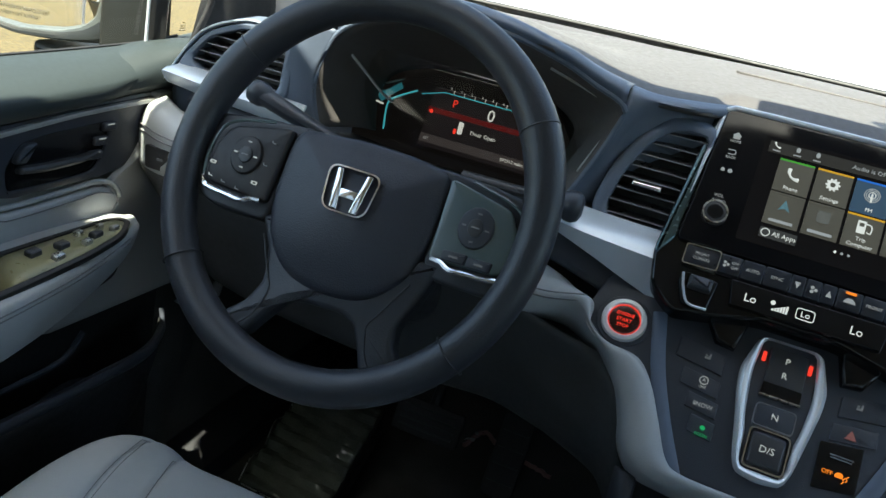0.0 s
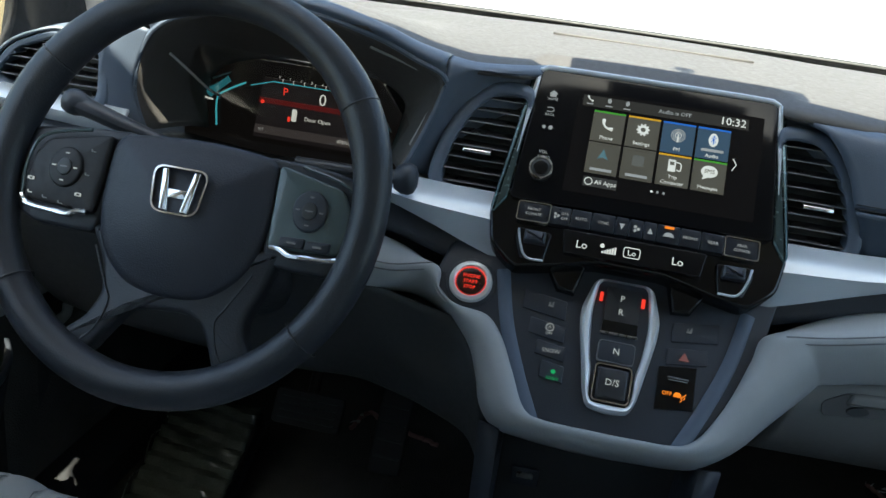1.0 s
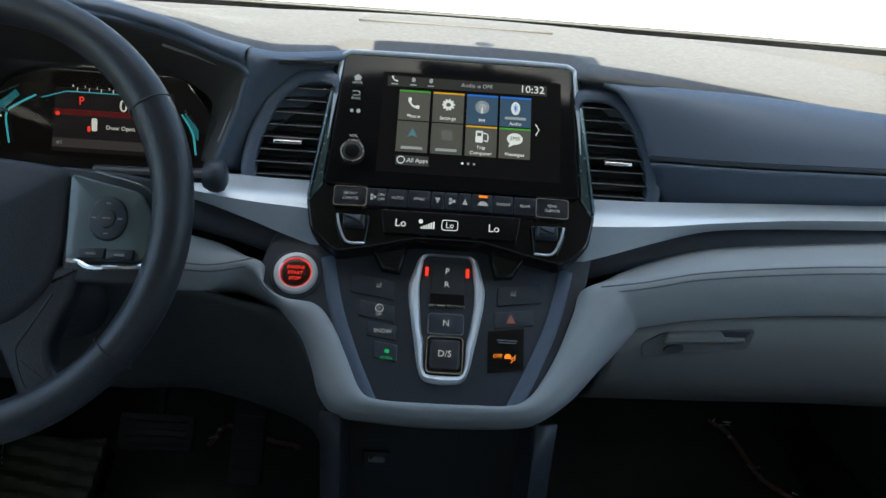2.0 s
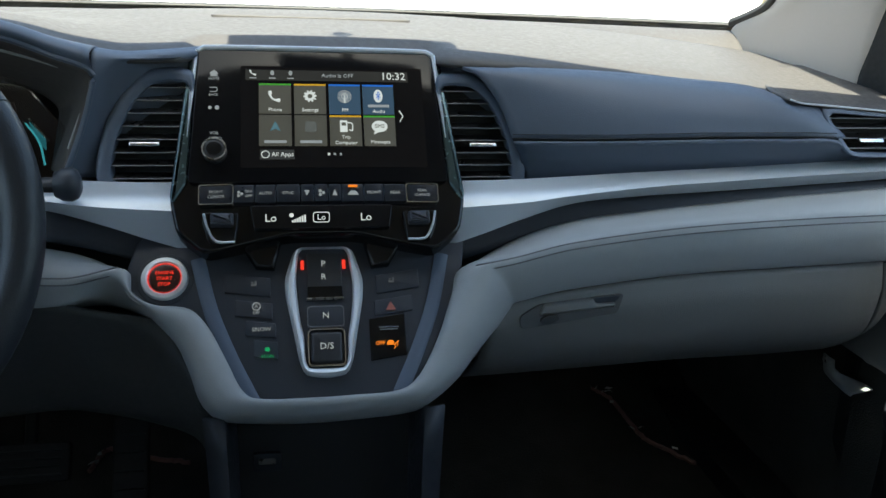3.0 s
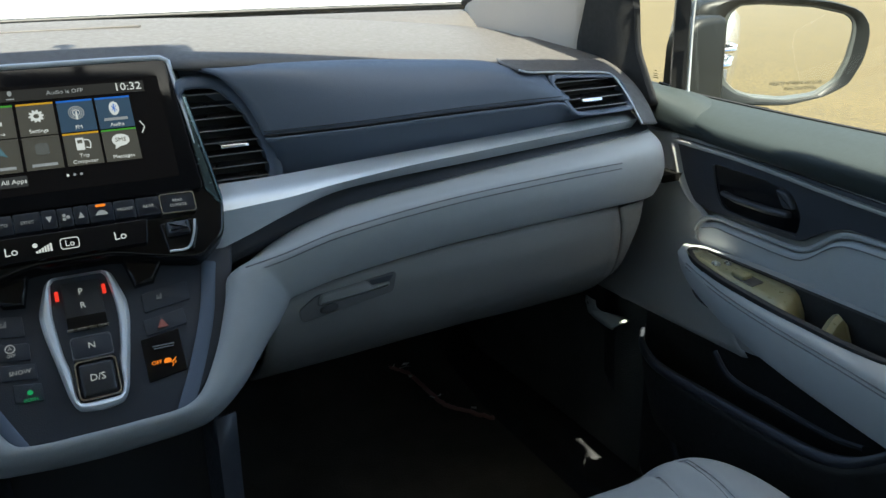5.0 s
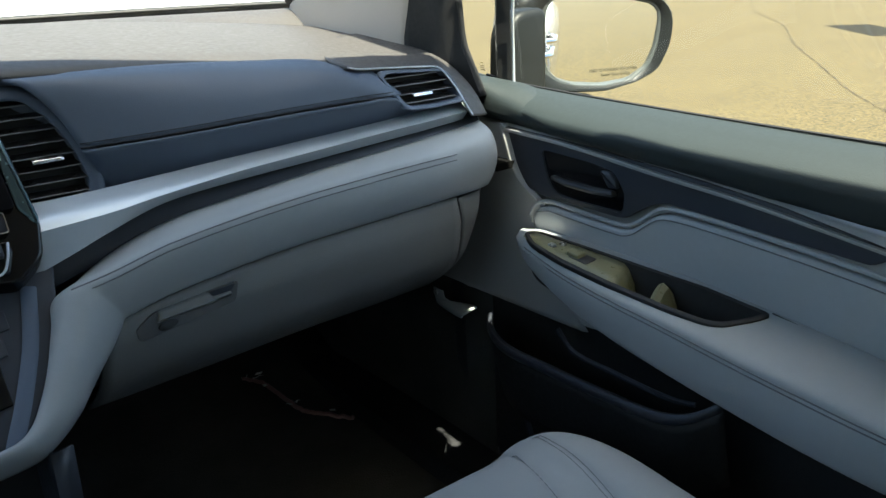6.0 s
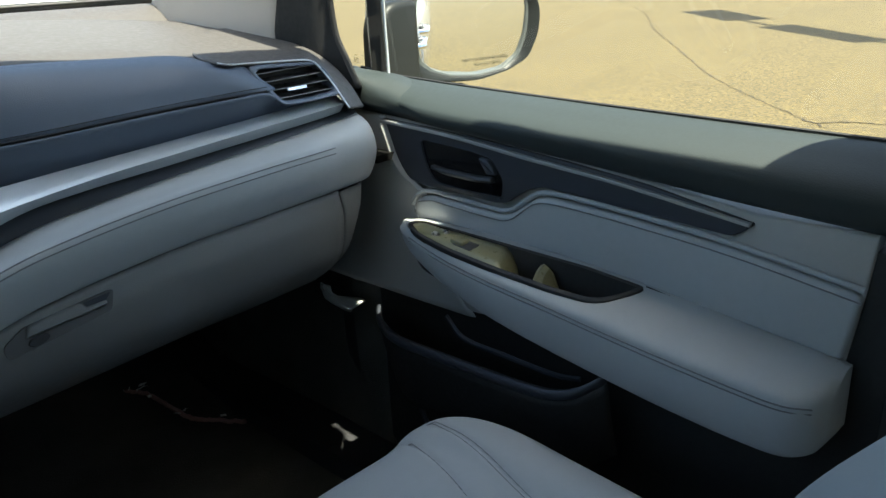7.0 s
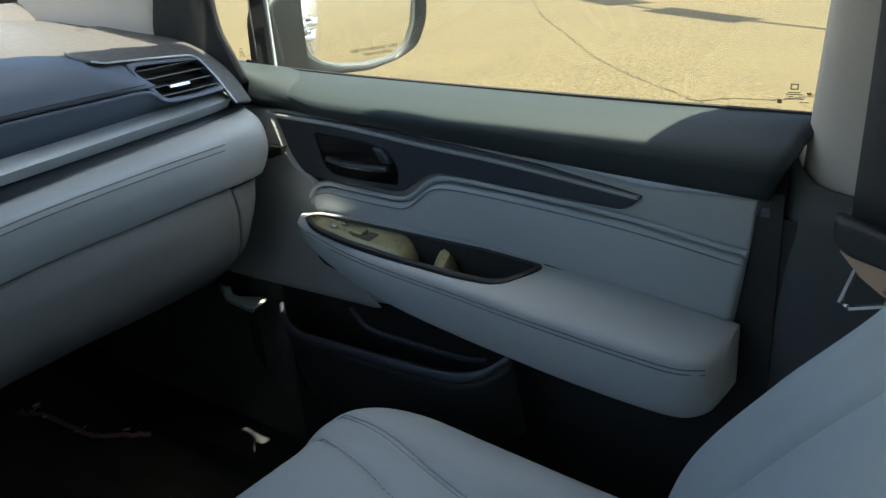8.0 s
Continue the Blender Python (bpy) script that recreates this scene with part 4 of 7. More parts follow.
part("top_bar", plate(rect(0.168, 0.012, 0, 0.010, -0.0315), FA, 0, 0.0010), glow("bar_dim", (0.035, 0.033, 0.030), 0.16), display)
cols = (-0.0445, -0.0090, 0.0265, 0.0615)
tops = ((T_GREEN, T_AMBER, T_BLUE, T_BLUE), (T_TILE, T_TILE, T_AMBER, T_GREEN))
names = ((("Phone",), ("Settings",), ("FM",), (None, "Audio")), ((None,), (None,), ("Trip", "Computer"), ("Messages",)))
for r in range(2):
    for c in range(4):
        a, b = cols[c], -0.059 - 0.0358 * r
        tile = part("app_tile", plate(rect(0.0325, 0.0335, 0.0005, a, b), FA, 0.0, 0.0012), T_TILEB if tops[r][c] is T_BLUE else T_TILE, display, "lit app tile")
        part("tile_edge", plate(rect(0.0325, 0.0018, 0, a, b + 0.0165), FA, 0.0, 0.0016), tops[r][c], tile, "coloured top edge")
        lines = names[r][c]
        for k, w in enumerate(lines):
            y = b - 0.0115 + 0.0062 * (len(lines) - 1 - k) - 0.001 * len(lines)
            if w:
                words(w, 0.0054, FA, a, y, 0.0018, G_WHITE, tile)
            else:
                bars(FA, a, y, 0.0018, 0.022, 0.0028, G_DIM, tile)
FT = lambda a0, b0: (lambda a, b, c: FA(a0 + a, b0 + b, c))
# app pictures
f = FT(cols[0], -0.0565)
part("phone_icon", tube(curve([f(-0.0048, 0.0055, 0.0016), f(-0.0046, 0.001, 0.0016), f(-0.001, -0.0035, 0.0016), f(0.0052, -0.0045, 0.0016)], 12), [0.0020, 0.0020, 0.0016, 0.0012, 0.0010, 0.001, 0.001, 0.0010, 0.0012, 0.0016, 0.0020, 0.0020], 6), G_WHITE, display)
f = FT(cols[1], -0.0555)
teeth = [(r * math.cos(t), r * math.sin(t)) for k in range(40) for t, r in ((2 * math.pi * k / 40, 0.0068 if k % 4 < 2 else 0.0050),)]
part("gear_icon", ring_plate(teeth, circle(0.0026, n=40), f, 0.001, 0.0018), G_WHITE, display)
f = FT(cols[2], -0.0555)
for rad in (0.0035, 0.0055, 0.0072):
    part("radio_icon", ring_plate(circle(rad, n=28), circle(rad - 0.0008, n=28), f, 0.001, 0.0017), G_WHITE if rad < 0.005 else G_DIM, display)
part("radio_icon", plate(rect(0.0016, 0.009, 0.0005, 0, -0.003), f, 0.001, 0.0018), G_WHITE, display)
f = FT(cols[3], -0.0545)
part("audio_icon", plate([(a * 0.62, b) for a, b in circle(0.0075, n=28)], f, 0.001, 0.0016), G_WHITE, display)
part("audio_icon", tube([f(-0.0022, 0.0022, 0.002), f(0.0022, -0.0022, 0.002), f(0, -0.0048, 0.002), f(0, 0.0048, 0.002), f(0.0022, 0.0022, 0.002), f(-0.0022, -0.0022, 0.002)], 0.0005, 4), T_BLUE, display)
f = FT(cols[0], -0.0905)
part("arrow_icon", plate([(0, 0.0065), (0.0055, -0.005), (0, -0.0025), (-0.0055, -0.005)], f, 0.001, 0.0016), glow("icon_teal", (0.12, 0.22, 0.26), 0.14), display)
f = FT(cols[1], -0.0905)
part("square_icon", plate(rect(0.012, 0.012, 0.003), f, 0.001, 0.0016), glow("icon_grey", (0.14, 0.14, 0.13), 0.14), display)
f = FT(cols[2], -0.0895)
part("pump_icon", ring_plate(rect(0.0075, 0.013, 0.001, -0.002), rect(0.0045, 0.0040, 0.0005, -0.002, 0.0025), f, 0.001, 0.0017), G_WHITE, display)
part("pump_icon", tube(curve([f(0.002, 0.004, 0.0016), f(0.0065, 0.003, 0.0016), f(0.0065, -0.005, 0.0016), f(0.003, -0.004, 0.0016)], 12), 0.0006, 5), G_WHITE, display)
f = FT(cols[3], -0.0895)
part("speech_icon", plate([(a, b * 0.78) for a, b in circle(0.0082, n=28)], f, 0.001, 0.0016), G_WHITE, display)
part("speech_icon", plate([(-0.005, -0.004), (0.0, -0.006), (-0.0065, -0.0095)], f, 0.001, 0.0016), G_WHITE, display)
words("SMS", 0.0062, f, 0, 0, 0.0020, T_TILE, display)
words("10:32", 0.0120, FA, 0.0785, -0.0315, 0.0014, G_WHITE, display)
words("Audio is OFF", 0.0062, FA, 0.020, -0.0315, 0.0014, G_DIM, display)
for a in (-0.0665, -0.047, -0.0285):
    if a < -0.06:
        part("top_icon", tube(curve([FA(a - 0.0028, -0.0265, 0.0012), FA(a - 0.0012, -0.0300, 0.0012), FA(a + 0.0030, -0.0318, 0.0012)], 8), [0.0010, 0.0010, 0.0006, 0.0005, 0.0005, 0.0006, 0.0010, 0.0010], 6), G_WHITE, display)
    else:
        part("top_icon", plate([(x * 0.7 + a * 0.3, y) for x, y in circle(0.0028, a, -0.0290, 16)], FA, 0, 0.0014), G_DIM, display)
    bars(FA, a, -0.0352, 0.0014, 0.007, 0.0010, G_DIM, display)
part("page_arrow", tube([FA(0.0830, -0.071, 0.001), FA(0.0865, -0.0775, 0.001), FA(0.0830, -0.084, 0.001)], 0.0006, 5), G_WHITE, display)
for k, a in enumerate((0.0085, 0.0145, 0.0205)):
    part("page_dot", plate(circle(0.0013, a, -0.1205, 12), FA, 0, 0.0012), G_WHITE if k == 0 else G_DIM, display)
part("all_apps", plate(rect(0.034, 0.0105, 0.001, -0.0430, -0.1210), FA, 0, 0.0011), glow("bar_dim2", (0.05, 0.05, 0.05), 0.15), display)
part("all_apps_icon", ring_plate(circle(0.0042, -0.0545, -0.1210, 24), circle(0.0034, -0.0545, -0.1210, 24), FA, 0, 0.0016), G_WHITE, display)
words("All Apps", 0.0064, FA, -0.0375, -0.1212, 0.0016, G_WHITE, display)
part("home_mark", plate([(-0.1100, -0.0300), (-0.1055, -0.0262), (-0.1010, -0.0300), (-0.1022, -0.0300), (-0.1022, -0.0335), (-0.1088, -0.0335), (-0.1088, -0.0300)], FA, 0, 0.0008), G_DIM, screen)
words("HOME", 0.0038, FA, -0.1055, -0.0365, 0.0008, G_DIM, screen)
part("back_mark", tube(curve([FA(-0.1095, -0.0465, 0.0006), FA(-0.1030, -0.0465, 0.0006), FA(-0.1020, -0.0490, 0.0006), FA(-0.1035, -0.0510, 0.0006), FA(-0.1090, -0.0510, 0.0006)], 16), 0.0005, 5), G_DIM, screen)
words("BACK", 0.0038, FA, -0.1055, -0.0548, 0.0008, G_DIM, screen)
part("dim_mark", plate(circle(0.0018, -0.1090, -0.0690, 14), FA, 0, 0.0008), G_DIM, screen)
part("dim_mark", plate(circle(0.0022, -0.1020, -0.0690, 14), FA, 0, 0.0008), G_DIM, screen)
words("VOL", 0.0048, FA, -0.1045, -0.0975, 0.0008, G_DIM, screen)
words("AUDIO", 0.0042, FA, -0.1035, -0.1030, 0.0008, G_DIM, screen)
knob = part("volume_knob", plate(circle(0.0118, -0.1035, -0.1185, 40), FA, 0.0, 0.010, 0.002), M_BLACK, screen, "black volume knob")
part("knob_ring", ring_plate(circle(0.0120, -0.1035, -0.1185, 40), circle(0.0105, -0.1035, -0.1185, 40), FA, 0.004, 0.0106), M_METAL, knob, "thin metal ring")
part("knob_face", plate(circle(0.0078, -0.1035, -0.1185, 32), FA, 0.008, 0.0112, 0.001), M_GLOSS, knob)

# ---- climate controls ----
climate = thing("climate_panel", FA(0, -0.18, -0.02), "gloss black climate control strip with keys and lit display", "climate control")
FC = lambda a, b, c: FA(a, b - 0.10 * a * a, c)


M_KEY = material("climate_key", (0.016, 0.019, 0.026), 0.35, vary=0.1)


def key(a0, a1, mat=M_KEY, label="", chrome=False):
    k = part("key", plate(rounded([(a0, -0.1535), (a1, -0.1535), (a1, -0.1725), (a0, -0.1725)], 0.002), FC, -0.006, 0.0022, 0.001), mat, climate, label or "flat climate key")
    if chrome:
        part("key_frame", ring_plate(rounded([(a0 - 0.001, -0.1525), (a1 + 0.001, -0.1525), (a1 + 0.001, -0.1735), (a0 - 0.001, -0.1735)], 0.003), rounded([(a0, -0.1535), (a1, -0.1535), (a1, -0.1725), (a0, -0.1725)], 0.003), FC, -0.004, 0.0030), M_CHROME, k, "chrome outline")
    return k


edges = (-0.118, -0.086, -0.0650, -0.0445, -0.0210, -0.0075, 0.0065, 0.0195, 0.0420, 0.0620, 0.0850, 0.1170)
for i in range(11):
    key(edges[i] + 0.0003, edges[i + 1] - 0.0003, chrome=i in (0, 10))
for txt, a in ((("FRONT", "CLIMATE"), -0.102), (("ON/", "OFF"), -0.071), (("AUTO",), -0.0548), (("SYNC",), -0.0328), (("FRONT",), 0.0520), (("REAR",), 0.0735), (("REAR", "CLIMATE"), 0.101)):
    for k, w in enumerate(txt):
        words(w, 0.0040 if len(txt) > 1 else 0.0044, FC, a, -0.1630 + 0.0050 * ((len(txt) - 1) / 2 - k), 0.0028, G_DIM, climate)
for a, s in ((-0.0145, -1), (0.0130, 1)):
    part("fan_arrow", plate([(a - 0.0026, -0.163 - s * 0.0028), (a + 0.0026, -0.163 - s * 0.0028), (a, -0.163 + s * 0.0034)], FC, 0.002, 0.0028), G_DIM, climate)
for k in range(3):
    t = 2 * math.pi * k / 3
    part("fan_blade", plate(circle(0.0016, -0.0005 + 0.0022 * math.cos(t), -0.163 + 0.0022 * math.sin(t), 12), FC, 0.002, 0.0028), G_DIM, climate)
    part("fan_blade", plate(circle(0.0014, -0.0795 + 0.002 * math.cos(t), -0.163 + 0.002 * math.sin(t), 12), FC, 0.002, 0.0028), G_DIM, climate)
part("recirc_mark", plate([(0.0255, -0.1655), (0.0365, -0.1655), (0.0355, -0.1630), (0.0330, -0.1610), (0.0290, -0.1610), (0.0268, -0.1630)], FC, 0.002, 0.0028), G_DIM, climate)
part("warning_lamp", plate(rect(0.0090, 0.0022, 0.0006, 0.0310, -0.1560), FC, 0.002, 0.0032), G_AMBER, climate, "small amber lamp")
dsp = part("temperature_display", plate(rounded([(-0.0700, -0.1748), (0.0700, -0.1748), (0.0660, -0.1995), (-0.0660, -0.1995)], 0.002), FC, -0.008, 0.0012, 0.001), M_GLOSS, climate, "black display strip")
words("Lo", 0.0112, FC, -0.0500, -0.1890, 0.0018, G_WHITE, dsp)
words("Lo", 0.0112, FC, 0.0430, -0.1890, 0.0018, G_WHITE, dsp)
words("Lo", 0.0082, FC, -0.0010, -0.1888, 0.0018, G_WHITE, dsp)
part("seat_frame_mark", ring_plate(rect(0.0165, 0.0110, 0.003, -0.001, -0.1885), rect(0.0150, 0.0095, 0.0025, -0.001, -0.1885), FC, 0.001, 0.0018), G_WHITE, dsp)
for k in range(6):
    part("fan_level", plate(rect(0.0018, 0.002 + 0.0011 * k, 0, -0.0290 + 0.0024 * k, -0.1925 + 0.0006 * k), FC, 0.001, 0.0018), G_WHITE, dsp)
part("fan_level", plate(circle(0.0022, -0.0300, -0.1860, 12), FC, 0.001, 0.0018), G_WHITE, dsp)
for s in (1, -1):
    pts = [(s * 0.080, -0.182), (s * 0.112, -0.180), (s * 0.116, -0.190), (s * 0.108, -0.212), (s * 0.084, -0.213)]
    sw = part("temperature_switch", plate(rounded(pts, 0.003), FA, -0.010, -0.001, 0.002), M_GLOSS, climate, "temperature toggle")
    part("toggle", plate(rect(0.022, 0.013, 0.002, s * 0.096, -0.1905), FA, -0.004, 0.008, 0.004), M_DARK, sw, "ribbed toggle")
    part("toggle_frame", tube(curve([FA(s * 0.1135, -0.183, 0.0), FA(s * 0.1095, -0.198, 0.001), FA(s * 0.1015, -0.2115, 0.001), FA(s * 0.084, -0.2125, 0.001)], 16), 0.0013, 6), M_SILVER, sw, "bright edge")
for s in (1, -1):
    part("lower_wing", plate([(s * 0.040, -0.200), (s * 0.085, -0.200), (s * 0.066, -0.232), (s * 0.048, -0.234)], FA, -0.06, -0.020, 0.004), M_GLOSS, climate, "gloss lower wing")

# ---- centre console ----
console = thing("centre_console", (0, -0.1, 0.42), "dark console panel with light grey surround under the screen", "console")
face_pts = inset(INNER[::-1] + [(-0.180, 0.028), (-0.15, 0.065), (0.13, 0.065), (0.150, 0.035)], -0.0015)
part("panel", plate(face_pts, FB, -0.03, 0.0, 0.003), M_DARK, console, "dark blue-grey switch panel")
for s in (1, -1):
    band = [FB(a, b, 0.0015) for a, b in ((s * 0.122, 0.01), (s * 0.108, -0.045), (s * 0.088, -0.095), (s * 0.073, -0.126), (s * 0.068, -0.136))]
    part("edge_bevel", tube(curve(band, 24), 0.007, 8, flat=0.35, up=(0, -0.73, 0.68)), M_PAD, console, "raised panel edge")
    leg = [[(s * 0.116, -0.180, 0.832), (s * 0.113, -0.185, 0.74), (s * 0.112, -0.19, 0.43)], [(s * 0.108, -0.192, 0.832), (s * 0.106, -0.197, 0.74), (s * 0.106, -0.202, 0.43)], [(s * 0.098, -0.182, 0.832), (s * 0.097, -0.188, 0.74), (s * 0.097, -0.194, 0.43)], [(s * 0.098, 0.10, 0.832), (s * 0.097, 0.10, 0.74), (s * 0.097, 0.10, 0.43)]]
    part("side_leg", surf(leg, 10, 4), M_DARK, console, "dark side leg down to the floor", thick=0.004)
part("back_wall", plate(rect(0.20, 0.40, 0.0, 0, 0.62), FY(-0.10), 0.0, 0.01), M_BLACK, console, "dark recess wall")
port_fr = lambda a, b, c: Vector((-0.062 + a, -0.112 - c, 0.735 + b))
port = part("usb_port", plate(rect(0.030, 0.022, 0.003), port_fr, 0.0, 0.004, 0.001), M_DARK, console, "small socket")
part("socket", plate(rect(0.018, 0.007, 0.001, 0, 0.002), port_fr, 0.003, 0.0045), M_METAL, port)

gear = thing("gear_selector", FB(0, -0.05, 0), "push-button gear selector in a silver surround", "gear selector")
go = [(-0.0285, 0.018), (-0.0385, -0.0155), (-0.0372, -0.034), (-0.0305, -0.069), (-0.0255, -0.098), (-0.0205, -0.1130), (0.0, -0.1165), (0.0205, -0.1135), (0.0260, -0.100), (0.0318, -0.070), (0.0382, -0.036), (0.0392, -0.0165), (0.0295, 0.018)]
gi = [(-0.0240, 0.018), (-0.0272, -0.016), (-0.0260, -0.034), (-0.0234, -0.061), (-0.0200, -0.074), (-0.0194, -0.098), (-0.0172, -0.1072), (0.0185, -0.1072), (0.0212, -0.097), (0.0216, -0.074), (0.0250, -0.061), (0.0282, -0.034), (0.0282, -0.018), (0.0240, 0.018)]
go, gi = (polar(rounded(q, 0.006, 3), 0.0, -0.045, 96) for q in (go, gi))
mixed = lambda k, c: [FB(a + (g - a) * k, b + (h - b) * k, c) for (a, b), (g, h) in zip(go, gi)]
rows = [mixed(0, -0.002), mixed(0, 0.003), mixed(0.12, 0.0062), mixed(0.35, 0.0080), mixed(0.70, 0.0072), mixed(0.93, 0.0050), mixed(1, 0.0030), mixed(1, -0.002)]
part("surround", mesh_grid(rows, closed=True, wrap=True), M_GEAR, gear, "satin silver surround")
part("face", plate(gi, FB, -0.004, 0.002), M_DARK, gear)
b1 = part("park_button", plate(rect(0.034, 0.048, 0.002, 0.001, -0.012), FB, 0.0, 0.005, 0.001), M_BLACK, gear, "black park and reverse keys")
part("key_edge", plate(rect(0.036, 0.0015, 0, 0.001, -0.0365), FB, 0.0, 0.006), M_METAL, b1, "thin bright edge")
part("recess", plate(rect(0.034, 0.012, 0.001, 0.001, -0.030), FB, 0.0, 0.0052), M_GLOSS, b1)
words("P", 0.0088, FB, 0.0, 0.0005, 0.0056, G_KEY, b1)
words("R", 0.0088, FB, 0.0, -0.0138, 0.0056, G_KEY, b1)
for s in (1, -1):
    part("indicator", plate(rect(0.0034, 0.0095, 0.0008, s * 0.0207, 0.0005), FB, 0.0, 0.004), G_RED, gear, "red indicator lamp")
b2 = part("neutral_button", plate(rect(0.0345, 0.0205, 0.004, 0.001, -0.0555), FB, 0.0, 0.006, 0.0015), M_DARK, gear, "neutral key")
part("key_frame", ring_plate(rect(0.0358, 0.0218, 0.004, 0.001, -0.0555), rect(0.0342, 0.0202, 0.004, 0.001, -0.0555), FB, 0.0, 0.0062), M_SEAM, b2, "thin grey outline")
words("N", 0.0088, FB, 0.001, -0.0552, 0.0067, G_KEY, b2)
b3 = part("drive_button", plate(rect(0.030, 0.0310, 0.004, 0.001, -0.0875), FB, 0.0, 0.0085, 0.003), M_BLACK, gear, "square drive key")
part("key_frame", ring_plate(rect(0.0360, 0.0375, 0.005, 0.001, -0.0875), rect(0.0335, 0.0350, 0.005, 0.001, -0.0875), FB, 0.0, 0.0075), M_CHROME, b3, "chrome frame")
words("D/S", 0.0092, FB, 0.001, -0.0872, 0.0092, G_KEY, b3)

switches = thing("console_switches", FB(-0.07, -0.05, 0), "slanted dark push switches on the console", "switch")


def slant(a0, a1, b0, b1, mat=M_DARK, k=0.14):
    """A slanted switch with its upper and lower edges falling towards the middle."""
    s = 1 if a0 > 0 else -1
    lo, hi = (a0, a1)
    pts = [(lo, b1), (hi, b1 - k * abs(hi - lo)), (hi, b0 - k * abs(hi - lo)), (lo, b0)]
    return part("switch", plate(rounded(pts, 0.0015), FB, -0.004, 0.0018, 0.0008), mat, switches, "flat slanted switch")


slant(-0.096, -0.052, -0.026, -0.006)
slant(-0.086, -0.050, -0.0505, -0.034)
slant(-0.076, -0.047, -0.0705, -0.0555)
slant(-0.068, -0.045, -0.0925, -0.0755)
slant(0.096, 0.052, -0.026, -0.006)
slant(0.088, 0.049, -0.0505, -0.034)
slant(0.079, 0.043, -0.0965, -0.0535, M_GLOSS)
for s in (1, -1):
    a = s * 0.068
    part("seat_heat_mark", plate(rounded([(a - 0.0028, -0.0205), (a + 0.0022, -0.0205), (a + 0.0028, -0.0150), (a + 0.0012, -0.0150), (a + 0.0006, -0.0186), (a - 0.0028, -0.0186)], 0.0005), FB, 0.002, 0.0032), G_MARK, switches)
    part("seat_heat_mark", plate(circle(0.0009, a - 0.0016, -0.0168, 10), FB, 0.002, 0.0032), G_MARK, switches)
part("stop_mark", ring_plate(circle(0.0042, -0.0655, -0.0420, 24), circle(0.0034, -0.0655, -0.0420, 24), FB, 0.002, 0.0034), G_DIM, switches)
words("A", 0.0050, FB, -0.0655, -0.0420, 0.0034, G_DIM, switches)
words("OFF", 0.0040, FB, -0.0655, -0.0490, 0.0034, G_DIM, switches)
words("SNOW", 0.0058, FB, -0.0605, -0.0660, 0.0034, G_DIM, switches)
words("ECON", 0.0042, FB, -0.0550, -0.0930, 0.0034, G_GREEN, switches)
part("leaf_mark", plate([(a, b * 0.9) for a, b in circle(0.0024, -0.0550, -0.0860 / 0.9, 14)], FB, 0.002, 0.0034), G_GREEN, switches)
part("hazard_mark", plate([(0.0605, -0.0500), (0.0705, -0.0500), (0.0655, -0.0412)], FB, 0.002, 0.0034), glow("hazard_red", (0.40, 0.16, 0.15), 0.06), switches, "dull red triangle")
bars(FB, 0.062, -0.0680, 0.0032, 0.020, 0.0012, M_SEAM, switches)
bars(FB, 0.062, -0.0705, 0.0032, 0.018, 0.0010, M_SEAM, switches)
words("OFF", 0.0055, FB, 0.0530, -0.0845, 0.0034, G_AMBER, switches)
part("skid_mark", joined(plate(rounded([(0.0595, -0.0862), (0.0660, -0.0862), (0.0665, -0.0838), (0.0645, -0.0818), (0.0612, -0.0818), (0.0595, -0.0838)], 0.0006), FB, 0.002, 0.0034), tube([FB(0.0660, -0.0905, 0.003), FB(0.0675, -0.0885, 0.003), FB(0.0665, -0.0868, 0.003), FB(0.0685, -0.0845, 0.003)], 0.0005, 5), tube([FB(0.0690, -0.0880, 0.003), FB(0.0700, -0.0862, 0.003), FB(0.0690, -0.0845, 0.003), FB(0.0708, -0.0825, 0.003)], 0.0005, 5)), G_AMBER, switches)

start = thing("start_button", FB(-0.152, -0.0105, 0), "round engine start button with red lit ring", "start button")
FS = lambda a, b, c: FB(-0.152 + a, -0.0105 + b, c)
part("surround", plate(circle(0.0265, n=40), FS, -0.004, 0.0015, 0.001), M_DARK, start)
part("bezel", mesh_grid([[FS(a, b, c) for a, b in circle(r, n=48)] for r, c in ((0.0222, 0.0), (0.0220, 0.0050), (0.0210, 0.0066), (0.0174, 0.0070), (0.0160, 0.0058), (0.0158, 0.0))], closed=True), M_GEAR, start, "brushed metal ring")
part("light_ring", ring_plate(circle(0.0157, n=48), circle(0.0151, n=48), FS, 0.0, 0.0052), G_RED, start, "glowing red ring")
cap = part("cap", plate(circle(0.0150, n=40), FS, 0.0, 0.0055, 0.0015), material("start_red", (0.03, 0.006, 0.006), 0.2, coat=0.6), start, "dark red cap")
words("ENGINE", 0.0050, FS, 0, 0.0052, 0.0062, G_RED, cap)
words("START", 0.0052, FS, 0, -0.0008, 0.0062, G_RED, cap)
words("STOP", 0.0050, FS, 0, -0.0068, 0.0062, G_RED, cap)


